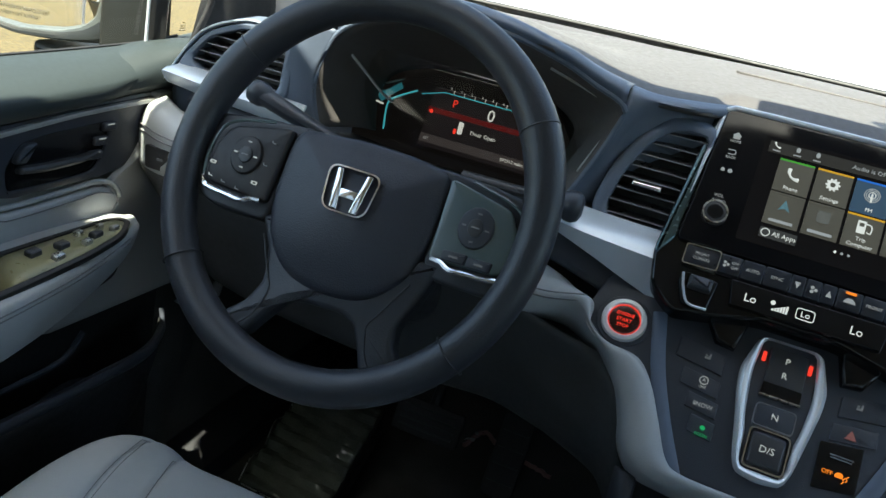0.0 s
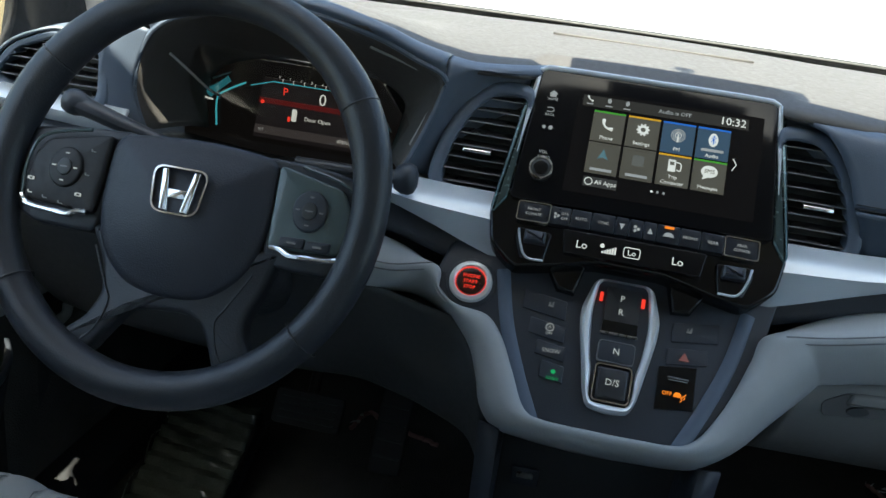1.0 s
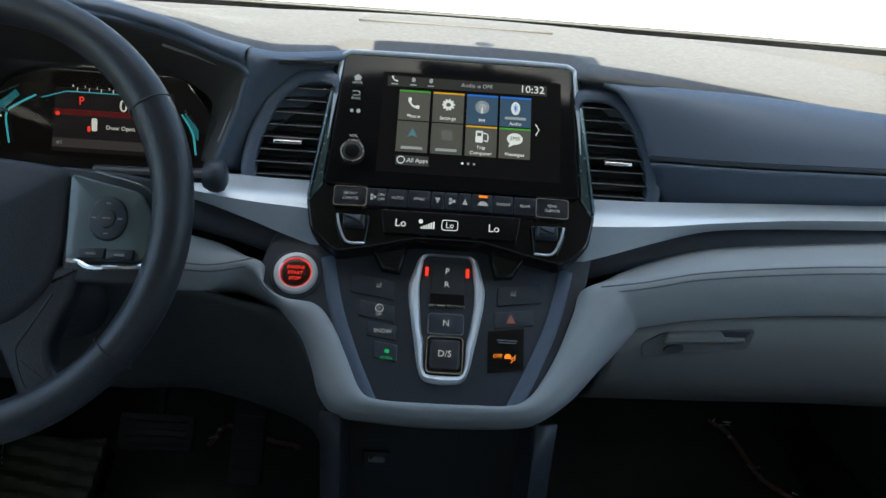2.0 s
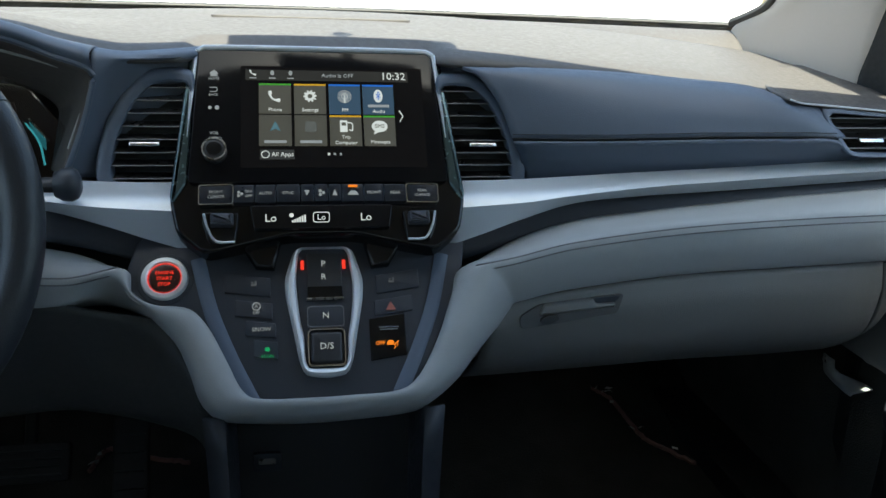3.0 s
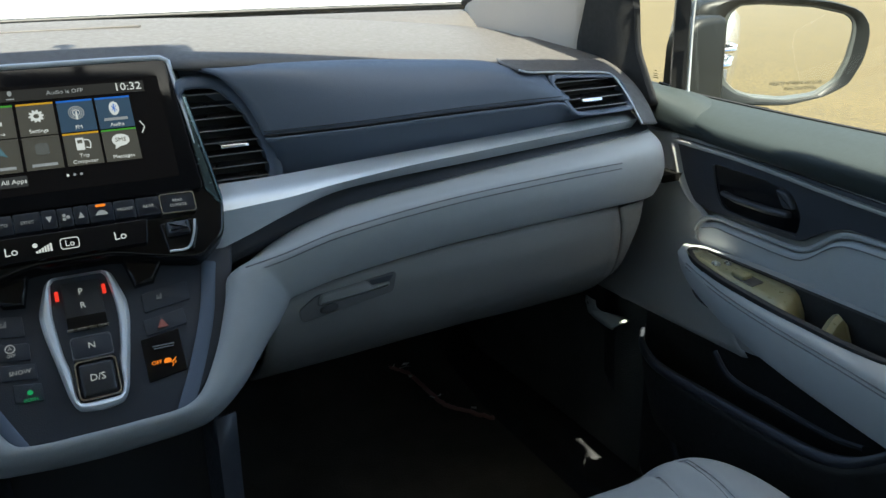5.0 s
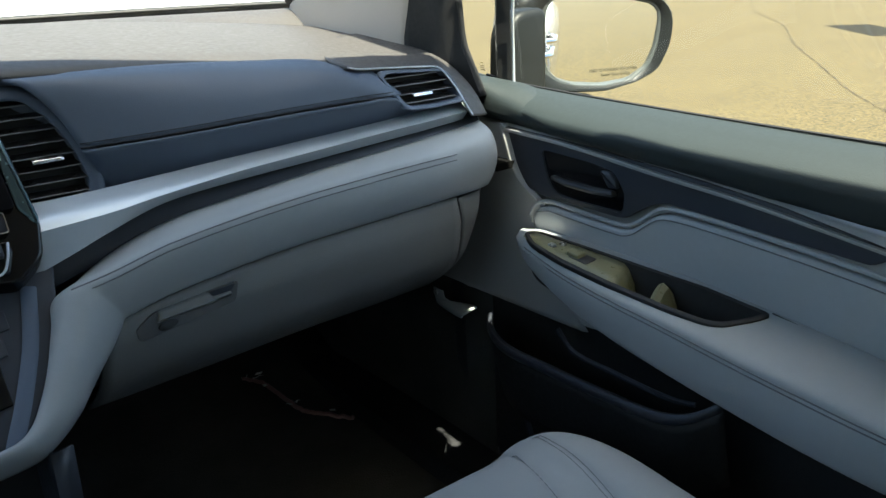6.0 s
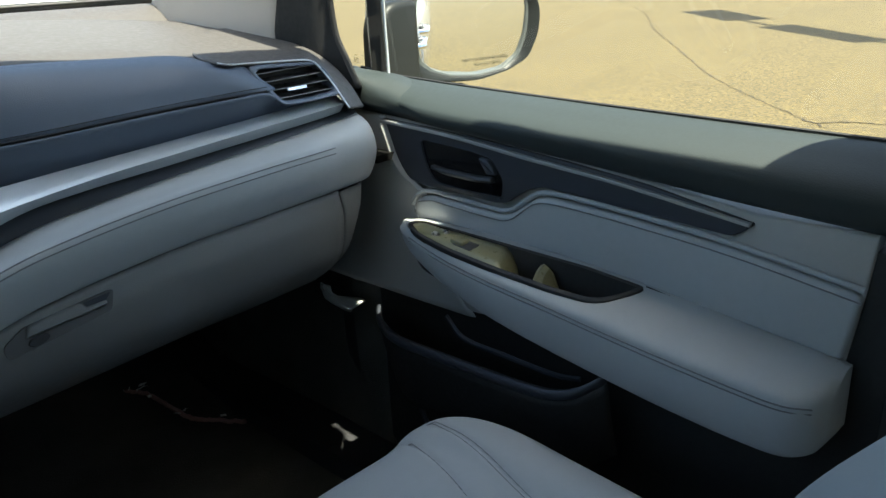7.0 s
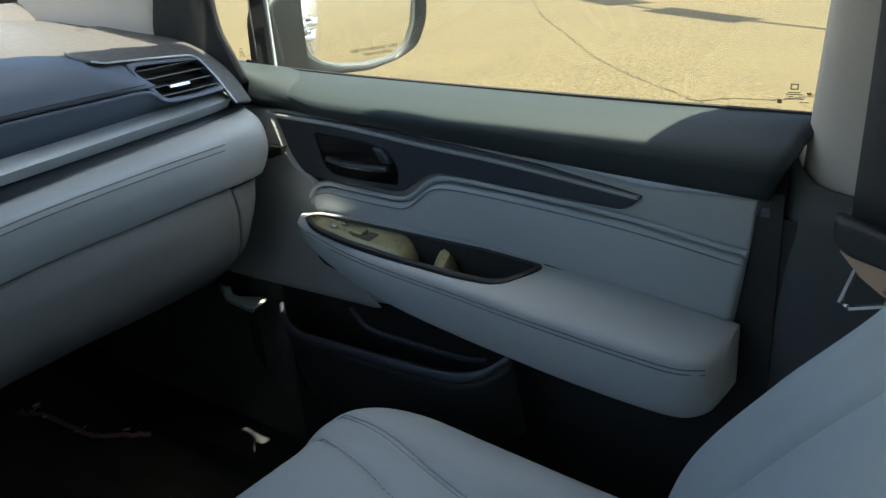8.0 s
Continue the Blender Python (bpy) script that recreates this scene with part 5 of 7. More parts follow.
# ---- air vents ----
def vent(name_label, pts, sur, fr, slats, tab, slope=0.0):
    v = thing("air_vent", fr(*pts[0], 0), name_label, "air vent", "dashboard air vents")
    cx, cy = sum(q[0] for q in pts) / len(pts), sum(q[1] for q in pts) / len(pts)
    pts, sur = polar(rounded(pts, 0.008, 3), cx, cy), polar(rounded(sur, 0.012, 4), cx, cy)
    part("backing", plate(pts, fr, -0.012, -0.008), M_RUBBER, v, "dark duct behind the slats")
    ring = lambda k, c: [fr(a + (g - a) * k, b + (h - b) * k, c) for (a, b), (g, h) in zip(sur, pts)]
    part("frame", mesh_grid([ring(0.0, -0.008), ring(0.0, 0.009), ring(0.12, 0.0125), ring(0.35, 0.0140), ring(0.75, 0.0135), ring(0.95, 0.0115), ring(1.0, 0.0090), ring(1.0, -0.010)], closed=True), M_PAD, v, "dark rounded vent surround")
    lo, hi = min(q[1] for q in pts), max(q[1] for q in pts)
    for k in range(slats):
        b = lo + (hi - lo) * (k + 0.5) / slats
        cut = []
        for (a0, b0), (a1, b1) in zip(pts, pts[1:] + pts[:1]):
            if (b0 - b) * (b1 - b) < 0:
                cut.append(a0 + (a1 - a0) * (b - b0) / (b1 - b0))
        a0, a1 = min(cut), max(cut)
        bm = mesh_grid([[fr(a, b + slope * (a - a0) + d, c) for a in (a0, a0 * 0.5 + a1 * 0.5, a1)] for d, c in ((0.0030, -0.006), (0.0010, 0.0075), (0.0005, 0.0088), (-0.0005, 0.0088), (-0.0008, 0.0075), (0.0006, -0.006))], wrap=True)
        slat = part("slat", bm, M_SLAT, v)
        # pale rod paints the highlight along the slat's front
        part("edge", tube([fr(a, b + slope * (a - a0), 0.0088) for a in (a0, a1)], 0.00075, 5), M_SEAM, slat, "pale front edge that paints the slat's highlight")
    a, b = tab
    part("tab", plate(rect(0.030, 0.0042, 0.0012, a, b), fr, 0.004, 0.0135, 0.0015), M_CHROME, v, "silver tab")
    return v


vent_in = [(0.128, 1.127), (0.150, 1.128), (0.166, 1.125), (0.186, 1.105), (0.200, 1.075), (0.207, 1.045), (0.205, 1.031), (0.190, 1.028), (0.146, 1.028)]
vent_out = [(0.122, 1.138), (0.150, 1.141), (0.172, 1.138), (0.197, 1.115), (0.214, 1.080), (0.222, 1.045), (0.220, 1.024), (0.195, 1.021), (0.140, 1.020)]
for s in (1, -1):
    vent("tall dark slatted air vent with silver tab beside the screen", [(s * a, b) for a, b in vent_in], [(s * a, b) for a, b in vent_out], FY(-0.030, 0.35), 8, (s * 0.174, 1.068))
end_in = [(0.5524, 1.1108), (0.5968, 1.1079), (0.640, 1.1055), (0.6485, 1.1030), (0.6539, 1.0949), (0.6558, 1.0780), (0.6551, 1.0715), (0.6177, 1.0695), (0.5767, 1.0710), (0.5636, 1.0933)]
end_out = [(0.5440, 1.1180), (0.5968, 1.1135), (0.640, 1.1105), (0.6505, 1.1060), (0.6585, 1.0950), (0.6640, 1.0760), (0.6650, 1.0665), (0.6177, 1.0650), (0.5700, 1.0660), (0.5530, 1.0930)]
FV = FY(-0.086, 0.55)
v = vent("wedge-shaped dark air vent with bright edge at the dashboard end", end_in, end_out, FV, 4, (0.603, 1.0835))
rim_line = [(0.5095, -0.0757, 1.1242), (0.5232, -0.0777, 1.1206), (0.5447, -0.0784, 1.1192), (0.6033, -0.0807, 1.1151), (0.6330, -0.0822, 1.1123), (0.6415, -0.0839, 1.1092), (0.6491, -0.0896, 1.0988), (0.6566, -0.0990, 1.0818), (0.6631, -0.1106, 1.0607), (0.6666, -0.1166, 1.0499)]
part("bright_edge", tube(curve(rim_line, 36), 0.0011, 6), M_SILVER, v, "thin silver edge line")
on_dash = lambda x, y, up: (x, y, dash_z(x, y) + up)
part("pod", loft([[rim_line[k], lo, hi] for k, lo, hi in (
    (0, on_dash(0.507, -0.040, 0.001), on_dash(0.540, 0.040, -0.002)), (2, on_dash(0.545, -0.012, 0.002), on_dash(0.600, 0.120, -0.002)), (3, on_dash(0.610, -0.018, 0.006), (0.700, 0.200, 1.137)), (4, (0.660, -0.020, 1.1190), (0.733, 0.140, 1.126)),
    (5, (0.680, -0.024, 1.1140), (0.735, 0.080, 1.1185)), (6, (0.697, -0.036, 1.1010), (0.735, 0.030, 1.1080)), (7, (0.706, -0.055, 1.0830), (0.734, -0.002, 1.0960)), (8, (0.710, -0.078, 1.0600), (0.733, -0.030, 1.0760)), (9, (0.712, -0.092, 1.0420), (0.732, -0.054, 1.0400)))], 5, 6), M_DASH, v, "dark end of the dashboard round the vent", thick=0.003)
left_in = [(-0.586, 1.114), (-0.612, 1.119), (-0.640, 1.121), (-0.680, 1.105), (-0.704, 1.077), (-0.695, 1.066), (-0.622, 1.060), (-0.585, 1.064)]
left_out = [(-0.572, 1.127), (-0.612, 1.131), (-0.642, 1.130), (-0.690, 1.109), (-0.717, 1.074), (-0.730, 1.046), (-0.622, 1.050), (-0.572, 1.055)]
FL = FY(-0.076, 0.15)
v = vent("wide dark air vent with bright edge at the driver end", left_in, left_out, FL, 6, (-0.640, 1.087))
rim_line = [FL(a, b, 0.0142) for a, b in ((-0.572, 1.128), (-0.612, 1.132), (-0.643, 1.131), (-0.691, 1.110), (-0.718, 1.074), (-0.732, 1.045))]
part("bright_edge", tube(curve(rim_line, 36), 0.0011, 6), M_SILVER, v, "thin silver edge line")
part("pod", surf([rim_line, [(-0.572, -0.045, 1.133), (-0.615, -0.045, 1.136), (-0.655, -0.045, 1.132), (-0.710, -0.050, 1.105), (-0.738, -0.060, 1.072), (-0.748, -0.075, 1.040)], [(-0.572, 0.05, 1.122), (-0.62, 0.06, 1.116), (-0.68, 0.06, 1.104), (-0.735, 0.04, 1.085), (-0.756, -0.01, 1.058), (-0.758, -0.06, 1.030)]], 40, 6), M_PAD, v, "dark end of the dashboard round the vent", thick=0.003)


# ---- doors ----
def door(s):
    side = "passenger" if s > 0 else "driver"
    d = thing("door_1" if s > 0 else "door_2", (s * 0.78, -0.3, 0.45), f"{side} door lined in light grey leather with dark cap and armrest", "car door", kind="structure")
    F = FX(s)
    # outer skin
    part("outer_skin", surf([[(s * 0.835, 0.12, 1.025), (s * 0.845, -0.3, 1.015), (s * 0.845, -0.80, 1.010)], [(s * 0.90, 0.12, 0.80), (s * 0.92, -0.3, 0.80), (s * 0.91, -0.80, 0.80)], [(s * 0.90, 0.12, 0.40), (s * 0.90, -0.3, 0.38), (s * 0.90, -0.80, 0.38)]], 20, 5), M_BODY, d, "painted outer skin", thick=0.004)
    # dark cap along the window
    cap = [
        [(0.815, 0.085, 1.080), (0.815, -0.065, 1.064), (0.815, -0.353, 1.053), (0.815, -0.631, 1.046), (0.815, -0.775, 1.044)],
        [(0.800, 0.085, 1.084), (0.800, -0.065, 1.068), (0.800, -0.353, 1.057), (0.800, -0.631, 1.050), (0.800, -0.775, 1.049)],
        [(0.770, 0.060, 1.078), (0.770, -0.10, 1.062), (0.770, -0.353, 1.050), (0.770, -0.631, 1.041), (0.770, -0.765, 1.036)],
        [(0.750, 0.000, 1.052), (0.746, -0.10, 1.046), (0.738, -0.175, 1.041), (0.735, -0.353, 1.032), (0.735, -0.631, 1.020), (0.736, -0.755, 1.014)],
        [(0.750, -0.01, 1.038), (0.746, -0.12, 1.033), (0.7355, -0.180, 1.029), (0.7355, -0.394, 1.014), (0.7355, -0.600, 1.000), (0.737, -0.745, 0.991)],
        [(0.753, -0.03, 1.026), (0.750, -0.12, 1.023), (0.742, -0.185, 1.020), (0.742, -0.394, 1.004), (0.742, -0.600, 0.988), (0.742, -0.740, 0.980)],
        [(0.756, -0.03, 1.024), (0.758, -0.18, 1.019), (0.758, -0.394, 1.002), (0.758, -0.600, 0.986), (0.758, -0.740, 0.978)],
    ]
    part("window_cap", surf([[(s * x, y, z) for x, y, z in r] for r in cap], 50, 5), M_BELT, d, "dark grey padded window cap", thick=0.004)
    part("cap_front", loft([[(s * x, y, z) for x, y, z in q] for q in (
        ((0.790, 0.085, 1.070), (0.762, 0.072, 1.078), (0.740, 0.048, 1.086), (0.7355, 0.020, 1.076), (0.7355, -0.020, 1.042)),
        ((0.800, 0.030, 1.074), (0.772, 0.000, 1.080), (0.744, -0.022, 1.080), (0.7375, -0.040, 1.066), (0.7375, -0.068, 1.033)),
        ((0.801, -0.060, 1.071), (0.774, -0.080, 1.072), (0.752, -0.092, 1.062), (0.743, -0.104, 1.048), (0.7425, -0.120, 1.030)),
        ((0.803, -0.130, 1.0600), (0.774, -0.150, 1.0540), (0.752, -0.160, 1.0430), (0.7420, -0.176, 1.033), (0.7400, -0.190, 1.0240)))], 6, 4), M_BELT, d, "front of the window cap rising to the dashboard end", thick=0.003)
    # light lining
    lin = [(0.015, 1.028), (0.110, 1.022), (0.230, 1.014), (0.400, 1.003), (0.620, 0.977), (0.729, 0.977), (0.7242, 0.925), (0.719, 0.883), (0.7134, 0.842), (0.700, 0.765), (0.50, 0.776), (0.34, 0.775), (0.246, 0.764), (0.173, 0.762), (0.058, 0.756), (-0.02, 0.745), (-0.06, 0.745), (-0.06, 0.95)]
    part("lining", plate(lin, lambda a, b, c: F(a, b, c - 1.2 * max(0, 0.06 - a) ** 2), -0.02, 0.0, 0.004), M_LPLASTIC, d, "light grey lining")
    # dark inset with the handle, and the strip above it
    ins = [(0.082, 1.020), (0.092, 1.005), (0.098, 0.975), (0.112, 0.950), (0.135, 0.940), (0.165, 0.9345), (0.225, 0.933), (0.288, 0.9315), (0.305, 0.934), (0.340, 0.957), (0.362, 0.9635), (0.400, 0.962), (0.457, 0.958), (0.594, 0.950), (0.604, 0.955), (0.618, 0.967), (0.50, 0.988), (0.40, 0.999), (0.25, 1.012)]
    part("handle_inset", plate(rounded(ins, 0.004, 2), F, -0.002, 0.0035, 0.001), M_DARK, d, "dark inset panel")
    top_edge = [tuple(q.xy) for q in curve([(a, b - 0.0012, 0) for a, b in ((0.086, 1.0205), (0.213, 1.0140), (0.346, 1.0000), (0.462, 0.9892), (0.614, 0.9690))], 24)]
    band = top_edge + [(a, b - 0.0052 + 0.004 * max(0, a - 0.25)) for a, b in top_edge[::-1]]
    part("inset_strip", plate(band, F, 0.001, 0.0085, 0.0008), material("strip_satin", (0.36, 0.36, 0.34), 0.4, metal=0.3, vary=0.04), d, "thin satin strip")
    front = []
    for yl, yr, z, crest in ((-0.040, -0.090, 1.0245, 0.5), (-0.060, -0.097, 1.008, 1), (-0.076, -0.104, 0.990, 1), (-0.080, -0.112, 0.970, 1), (-0.070, -0.128, 0.947, 1), (-0.050, -0.160, 0.920, 0.3), (-0.030, -0.165, 0.880, 0), (-0.005, -0.170, 0.840, 0), (0.025, -0.200, 0.800, 0), (0.060, -0.240, 0.757, 0)):
        front.append([(s * x, y, z) for x, y in ((0.748, yl + 0.07), (0.7440, yl), (0.7455, (yl + yr) / 2), (0.7480 - 0.005 * crest, yr + 0.012), (0.7482 - 0.0075 * crest, yr + 0.004), (0.7520 - 0.003 * crest, yr - 0.003))])
    part("front_panel", loft(front, 5, 5), M_LPLASTIC, d, "light grey front of the lining turning in to the dashboard", thick=0.003)
    # plate added only to stop sun falling through the hinge gap
    part("sun_stop", plate([(-0.110, 0.712), (0.20, 0.700), (0.20, 0.757), (-0.060, 0.757), (-0.075, 0.7465), (-0.110, 0.7465)], lambda a, b, c: Vector((s * b, a, c)), 0.965, 0.975), M_FELT, d, "black plate added to stop sun in the hinge gap")
    # soft panel with raised, stitched border
    soft = [(0.150, 0.890), (0.147, 0.905), (0.157, 0.9175), (0.180, 0.9235), (0.205, 0.922), (0.300, 0.918), (0.318, 0.923), (0.352, 0.948), (0.375, 0.953), (0.463, 0.949), (0.60, 0.937), (0.7235, 0.9185), (0.713, 0.848), (0.51, 0.872), (0.40, 0.882), (0.27, 0.884), (0.165, 0.876)]
    part("soft_panel", plate(rounded(soft, 0.008, 3), F, -0.002, 0.009, 0.006), M_LIGHT, d, "light grey leather insert")
    border = [F(0.147, 0.884, 0.002), F(0.141, 0.895, 0.004), F(0.141, 0.908, 0.006), F(0.154, 0.9225, 0.006)] + [F(a, b + 0.0055, 0.006) for a, b in soft[3:12]]
    part("border", tube(curve([q + Vector((s * 0.002, 0, 0)) for q in border], 60), 0.0030, 8), M_LIGHT, d, "raised border")
    part("seam", tube(curve([F(a, b - 0.006, 0.0098) for a, b in soft[2:12]], 60), 0.0008, 5), M_SEAM, d)
    part("gap_line", tube(curve([F(a, b, 0.0125) for a, b in ((0.508, 0.8755), (0.600, 0.8625), (0.662, 0.8555), (0.711, 0.8495))], 20), 0.0012, 5), M_NSEAM, d, "dark joint above the armrest")
    # inner handle
    h = part("handle_cup", plate(rounded([(0.162, 0.998), (0.247, 0.9935), (0.283, 0.988), (0.295, 0.973), (0.301, 0.962), (0.299, 0.9395), (0.239, 0.9385), (0.186, 0.943), (0.173, 0.962)], 0.008, 3), F, 0.002, 0.0042, 0.0006), M_GLOSS, d, "gloss black handle recess")
    part("cup_rim", tube(curve([F(a, b, 0.005) for a, b in ((0.163, 0.996), (0.167, 0.978), (0.174, 0.960), (0.187, 0.944), (0.215, 0.9405), (0.298, 0.9395))], 24), [0.0022] * 12 + [0.0014] * 12, 6), M_DARK, h, "raised edge of the recess")
    part("lever", plate(rounded([(0.183, 0.9675), (0.208, 0.9645), (0.256, 0.9635), (0.288, 0.9650), (0.290, 0.958), (0.256, 0.9555), (0.212, 0.957), (0.190, 0.961)], 0.003, 3), F, 0.004, 0.013, 0.004), M_BLACK, h, "flat pull lever")
    part("lock_lever", plate(rounded([(0.266, 0.988), (0.282, 0.987), (0.291, 0.978), (0.294, 0.969), (0.280, 0.968), (0.274, 0.976)], 0.003, 3), F, 0.004, 0.011, 0.003), M_DARK, h, "lock lever")
    # armrest: sections from the tip backwards
    secs_in = ((-0.150, 0.735, 0.884, 0.722, 0.884, 0.878, 0.725), (-0.165, 0.738, 0.888, 0.694, 0.895, 0.862, 0.704), (-0.200, 0.738, 0.889, 0.676, 0.896, 0.850, 0.686), (-0.270, 0.738, 0.889, 0.664, 0.885, 0.826, 0.676), (-0.340, 0.738, 0.886, 0.660, 0.876, 0.808, 0.672), (-0.434, 0.738, 0.882, 0.657, 0.867, 0.792, 0.670), (-0.51, 0.738, 0.874, 0.656, 0.858, 0.781, 0.670), (-0.573, 0.738, 0.867, 0.656, 0.851, 0.773, 0.670), (-0.65, 0.738, 0.857, 0.657, 0.843, 0.767, 0.670), (-0.690, 0.738, 0.852, 0.661, 0.839, 0.766, 0.673), (-0.712, 0.738, 0.849, 0.676, 0.836, 0.772, 0.684), (-0.722, 0.738, 0.846, 0.700, 0.834, 0.785, 0.700))
    rows = []
    for y, xi, zi, xo, zo, zb, xb in secs_in:
        sec = [(xi + 0.01, zi), (xi, zi + 0.0015), ((xi + xo) / 2, (zi + zo) / 2 + 0.003), (xo + 0.010, zo + 0.0025), (xo + 0.002, zo - 0.004), (xo, (zo + zb) / 2 + 0.01), (xb - 0.002, zb + 0.008), (xb + 0.010, zb), (xi + 0.01, zb - 0.004)]
        rows.append([(s * x, y, z) for x, z in sec])
    cols_ = [curve([r[i] for r in rows], 180) for i in range(9)]
    secs = [curve([c[i] for c in cols_], 81) for i in range(180)]
    aa = [-q[0] for q in secs_in]

    def FP(a, x, c):
        """On the armrest's top: distance back, across from the car's middle, height above it."""
        zi, zo, xo = (float(np.interp(a, aa, [q[k] for q in secs_in])) for k in (2, 4, 3))
        return Vector((s * x, -a, zi + (zo - zi) * (0.738 - x) / (0.738 - xo) + 0.0035 + c))

    pocket = [(0.178, 0.708), (0.190, 0.717), (0.300, 0.724), (0.430, 0.730), (0.512, 0.732), (0.505, 0.713), (0.486, 0.684), (0.470, 0.675), (0.430, 0.669), (0.350, 0.667), (0.268, 0.666), (0.215, 0.670), (0.184, 0.690)]
    pocket = rounded(pocket, 0.014, 3)
    mouth = inset(pocket, 0.006)
    bm = mesh_grid(secs)

    def within(a, x, poly):
        hit = False
        for (a0, x0), (a1, x1) in zip(poly, poly[1:] + poly[:1]):
            if (x0 > x) != (x1 > x) and a < (a1 - a0) * (x - x0) / (x1 - x0) + a0:
                hit = not hit
        return hit

    bm.verts.ensure_lookup_table()
    bm.faces.new(bm.verts[-81:])
    bm.normal_update()
    gone = [q for q in bm.faces if q.calc_center_median().z > 0.855 and within(-q.calc_center_median().y, q.calc_center_median().x * s, inset(pocket, 0.003))]
    gone = [q for q in gone if abs(q.normal.z) > 0.5]
    bmesh.ops.delete(bm, geom=gone, context="FACES")
    arm = part("armrest", bm, M_LIGHT, d, "light grey padded armrest")
    for dz in (0.004, 0.009):
        part("seam", tube(curve([(s * (r[4][0] * s - 0.0024), r[4][1], r[4][2] - dz) for r in rows[2:11]], 60), 0.0008, 5), M_SEAM, arm)
    # grab pocket let into the armrest, with the switch face at its front
    sp = part("switch_plate", mesh_grid([[FP(a, x, -0.004) for a, x in pocket], [FP(a, x, 0.0015) for a, x in pocket], [FP(a, x, 0.0025) for a, x in inset(pocket, 0.0015)], [FP(a, x, 0.0020) for a, x in mouth], [FP(a, x, -0.030) for a, x in inset(mouth, 0.002)], [FP(a, x, -0.052) for a, x in inset(mouth, 0.005)]], closed=True, caps=False), M_RUBBER, d, "black frame and walls of the grab pocket")
    part("pocket_floor", mesh_grid([[FP(a, x, -0.050) for a, x in inset(mouth, 0.003)], [FP(0.35 + (a - 0.35) * 0.1, 0.70 + (x - 0.70) * 0.1, -0.050) for a, x in mouth]], closed=True), M_RUBBER, sp, "deep dark pocket floor")
    face_rows = []
    for a, drop in ((0.188, 0.0), (0.20, 0.0), (0.26, 0.0), (0.318, 0.0), (0.326, -0.001), (0.333, -0.006), (0.342, -0.022), (0.347, -0.050)):
        sl = 0.35 if a > 0.27 else 0.35 * max(0, (a - 0.19) / 0.08)
        x0, x1 = 0.7175 + 0.03 * (a - 0.19), 0.6735 + (0.012 if a < 0.20 else 0.004 if a < 0.23 else 0)
        face_rows.append([FP(a + sl * (x0 - x) , x, 0.0008 + drop) for x in (x0, x0 - (x0 - x1) * 0.33, x0 - (x0 - x1) * 0.66, x1)])
    part("switch_face", mesh_grid(face_rows), M_OLIVE, sp, "black switch face painted with mirrored ground, curving down into the pocket", thick=0.001)
    lip_rows = []
    for a, drop in ((0.371, -0.050), (0.374, -0.020), (0.379, -0.004), (0.385, -0.0005), (0.392, -0.004), (0.399, -0.020), (0.403, -0.050)):
        lip_rows.append([FP(a + 0.35 * (0.72 - x) + k * 0.4, x, drop - k) for x, k in ((0.722, 0.012), (0.714, 0.001), (0.700, 0.0), (0.685, 0.0015), (0.674, 0.004))])
    part("pocket_lip", mesh_grid(lip_rows), M_OLIVE, sp, "smooth curved divider of the pocket", thick=0.001)
    if s > 0:
        part("window_switch", plate(rect(0.030, 0.020, 0.003, 0.282, 0.694), FP, 0.0, 0.0016, 0.001), M_BLACK, sp, "window switch recess")
        part("window_switch", plate(rect(0.020, 0.016, 0.003, 0.272, 0.694), FP, 0.0, 0.0060, 0.002), M_OLIVE, sp, "window switch")
        part("lock_switch", plate(rect(0.009, 0.008, 0.002, 0.235, 0.690), FP, 0.0, 0.0045, 0.002), M_METAL, sp, "small bright switch")
        part("lock_switch", plate(rect(0.008, 0.006, 0.002, 0.240, 0.704), FP, 0.0, 0.0045, 0.002), M_METAL, sp)
    else:
        rng = random.Random(3)
        for a, b, w in ((0.200, 0.040, 0.010), (0.205, 0.025, 0.008), (0.222, 0.036, 0.013), (0.232, 0.022, 0.010), (0.240, 0.042, 0.010), (0.262, 0.030, 0.014), (0.280, 0.044, 0.012), (0.292, 0.024, 0.014)):
            part("window_switch", plate(rect(w, w * 0.75, 0.002, a + 0.012, 0.728 - b), FP, 0.0, 0.0062, 0.002), M_METAL if w < 0.0125 else M_DARK, sp, "small metal-capped switch")
        for k, (a, b) in enumerate(((0.172, 0.992), (0.184, 0.977), (0.192, 0.962))):
            part("memory_button", plate(rect(0.020, 0.010, 0.003, a - 0.006, b), F, 0.003, 0.0085, 0.002), M_DARK, d, "memory seat button")
            part("button_mark", plate(rect(0.010, 0.0016, 0, a - 0.006, b + 0.003), F, 0.008, 0.0092), G_DIM, d)
    # dark lower door with its bin
    low = [(-0.06, 0.76), (0.06, 0.775), (0.20, 0.79), (0.34, 0.79), (0.50, 0.785), (0.70, 0.77), (0.735, 0.76), (0.735, 0.46), (0.05, 0.46), (-0.06, 0.60), (-0.07, 0.80)]
    part("lower_lining", plate(low, F, -0.05, -0.012, 0.004), M_RUBBER, d, "black lower lining")
    rim_top = [(0.715, -0.080, 0.742), (0.690, -0.110, 0.738), (0.668, -0.165, 0.737), (0.664, -0.242, 0.739), (0.664, -0.336, 0.741), (0.665, -0.422, 0.746), (0.672, -0.458, 0.757), (0.690, -0.490, 0.780)]
    low_of = lambda dx, dz: [(s * (x + dx), y, z - dz) for x, y, z in rim_top]
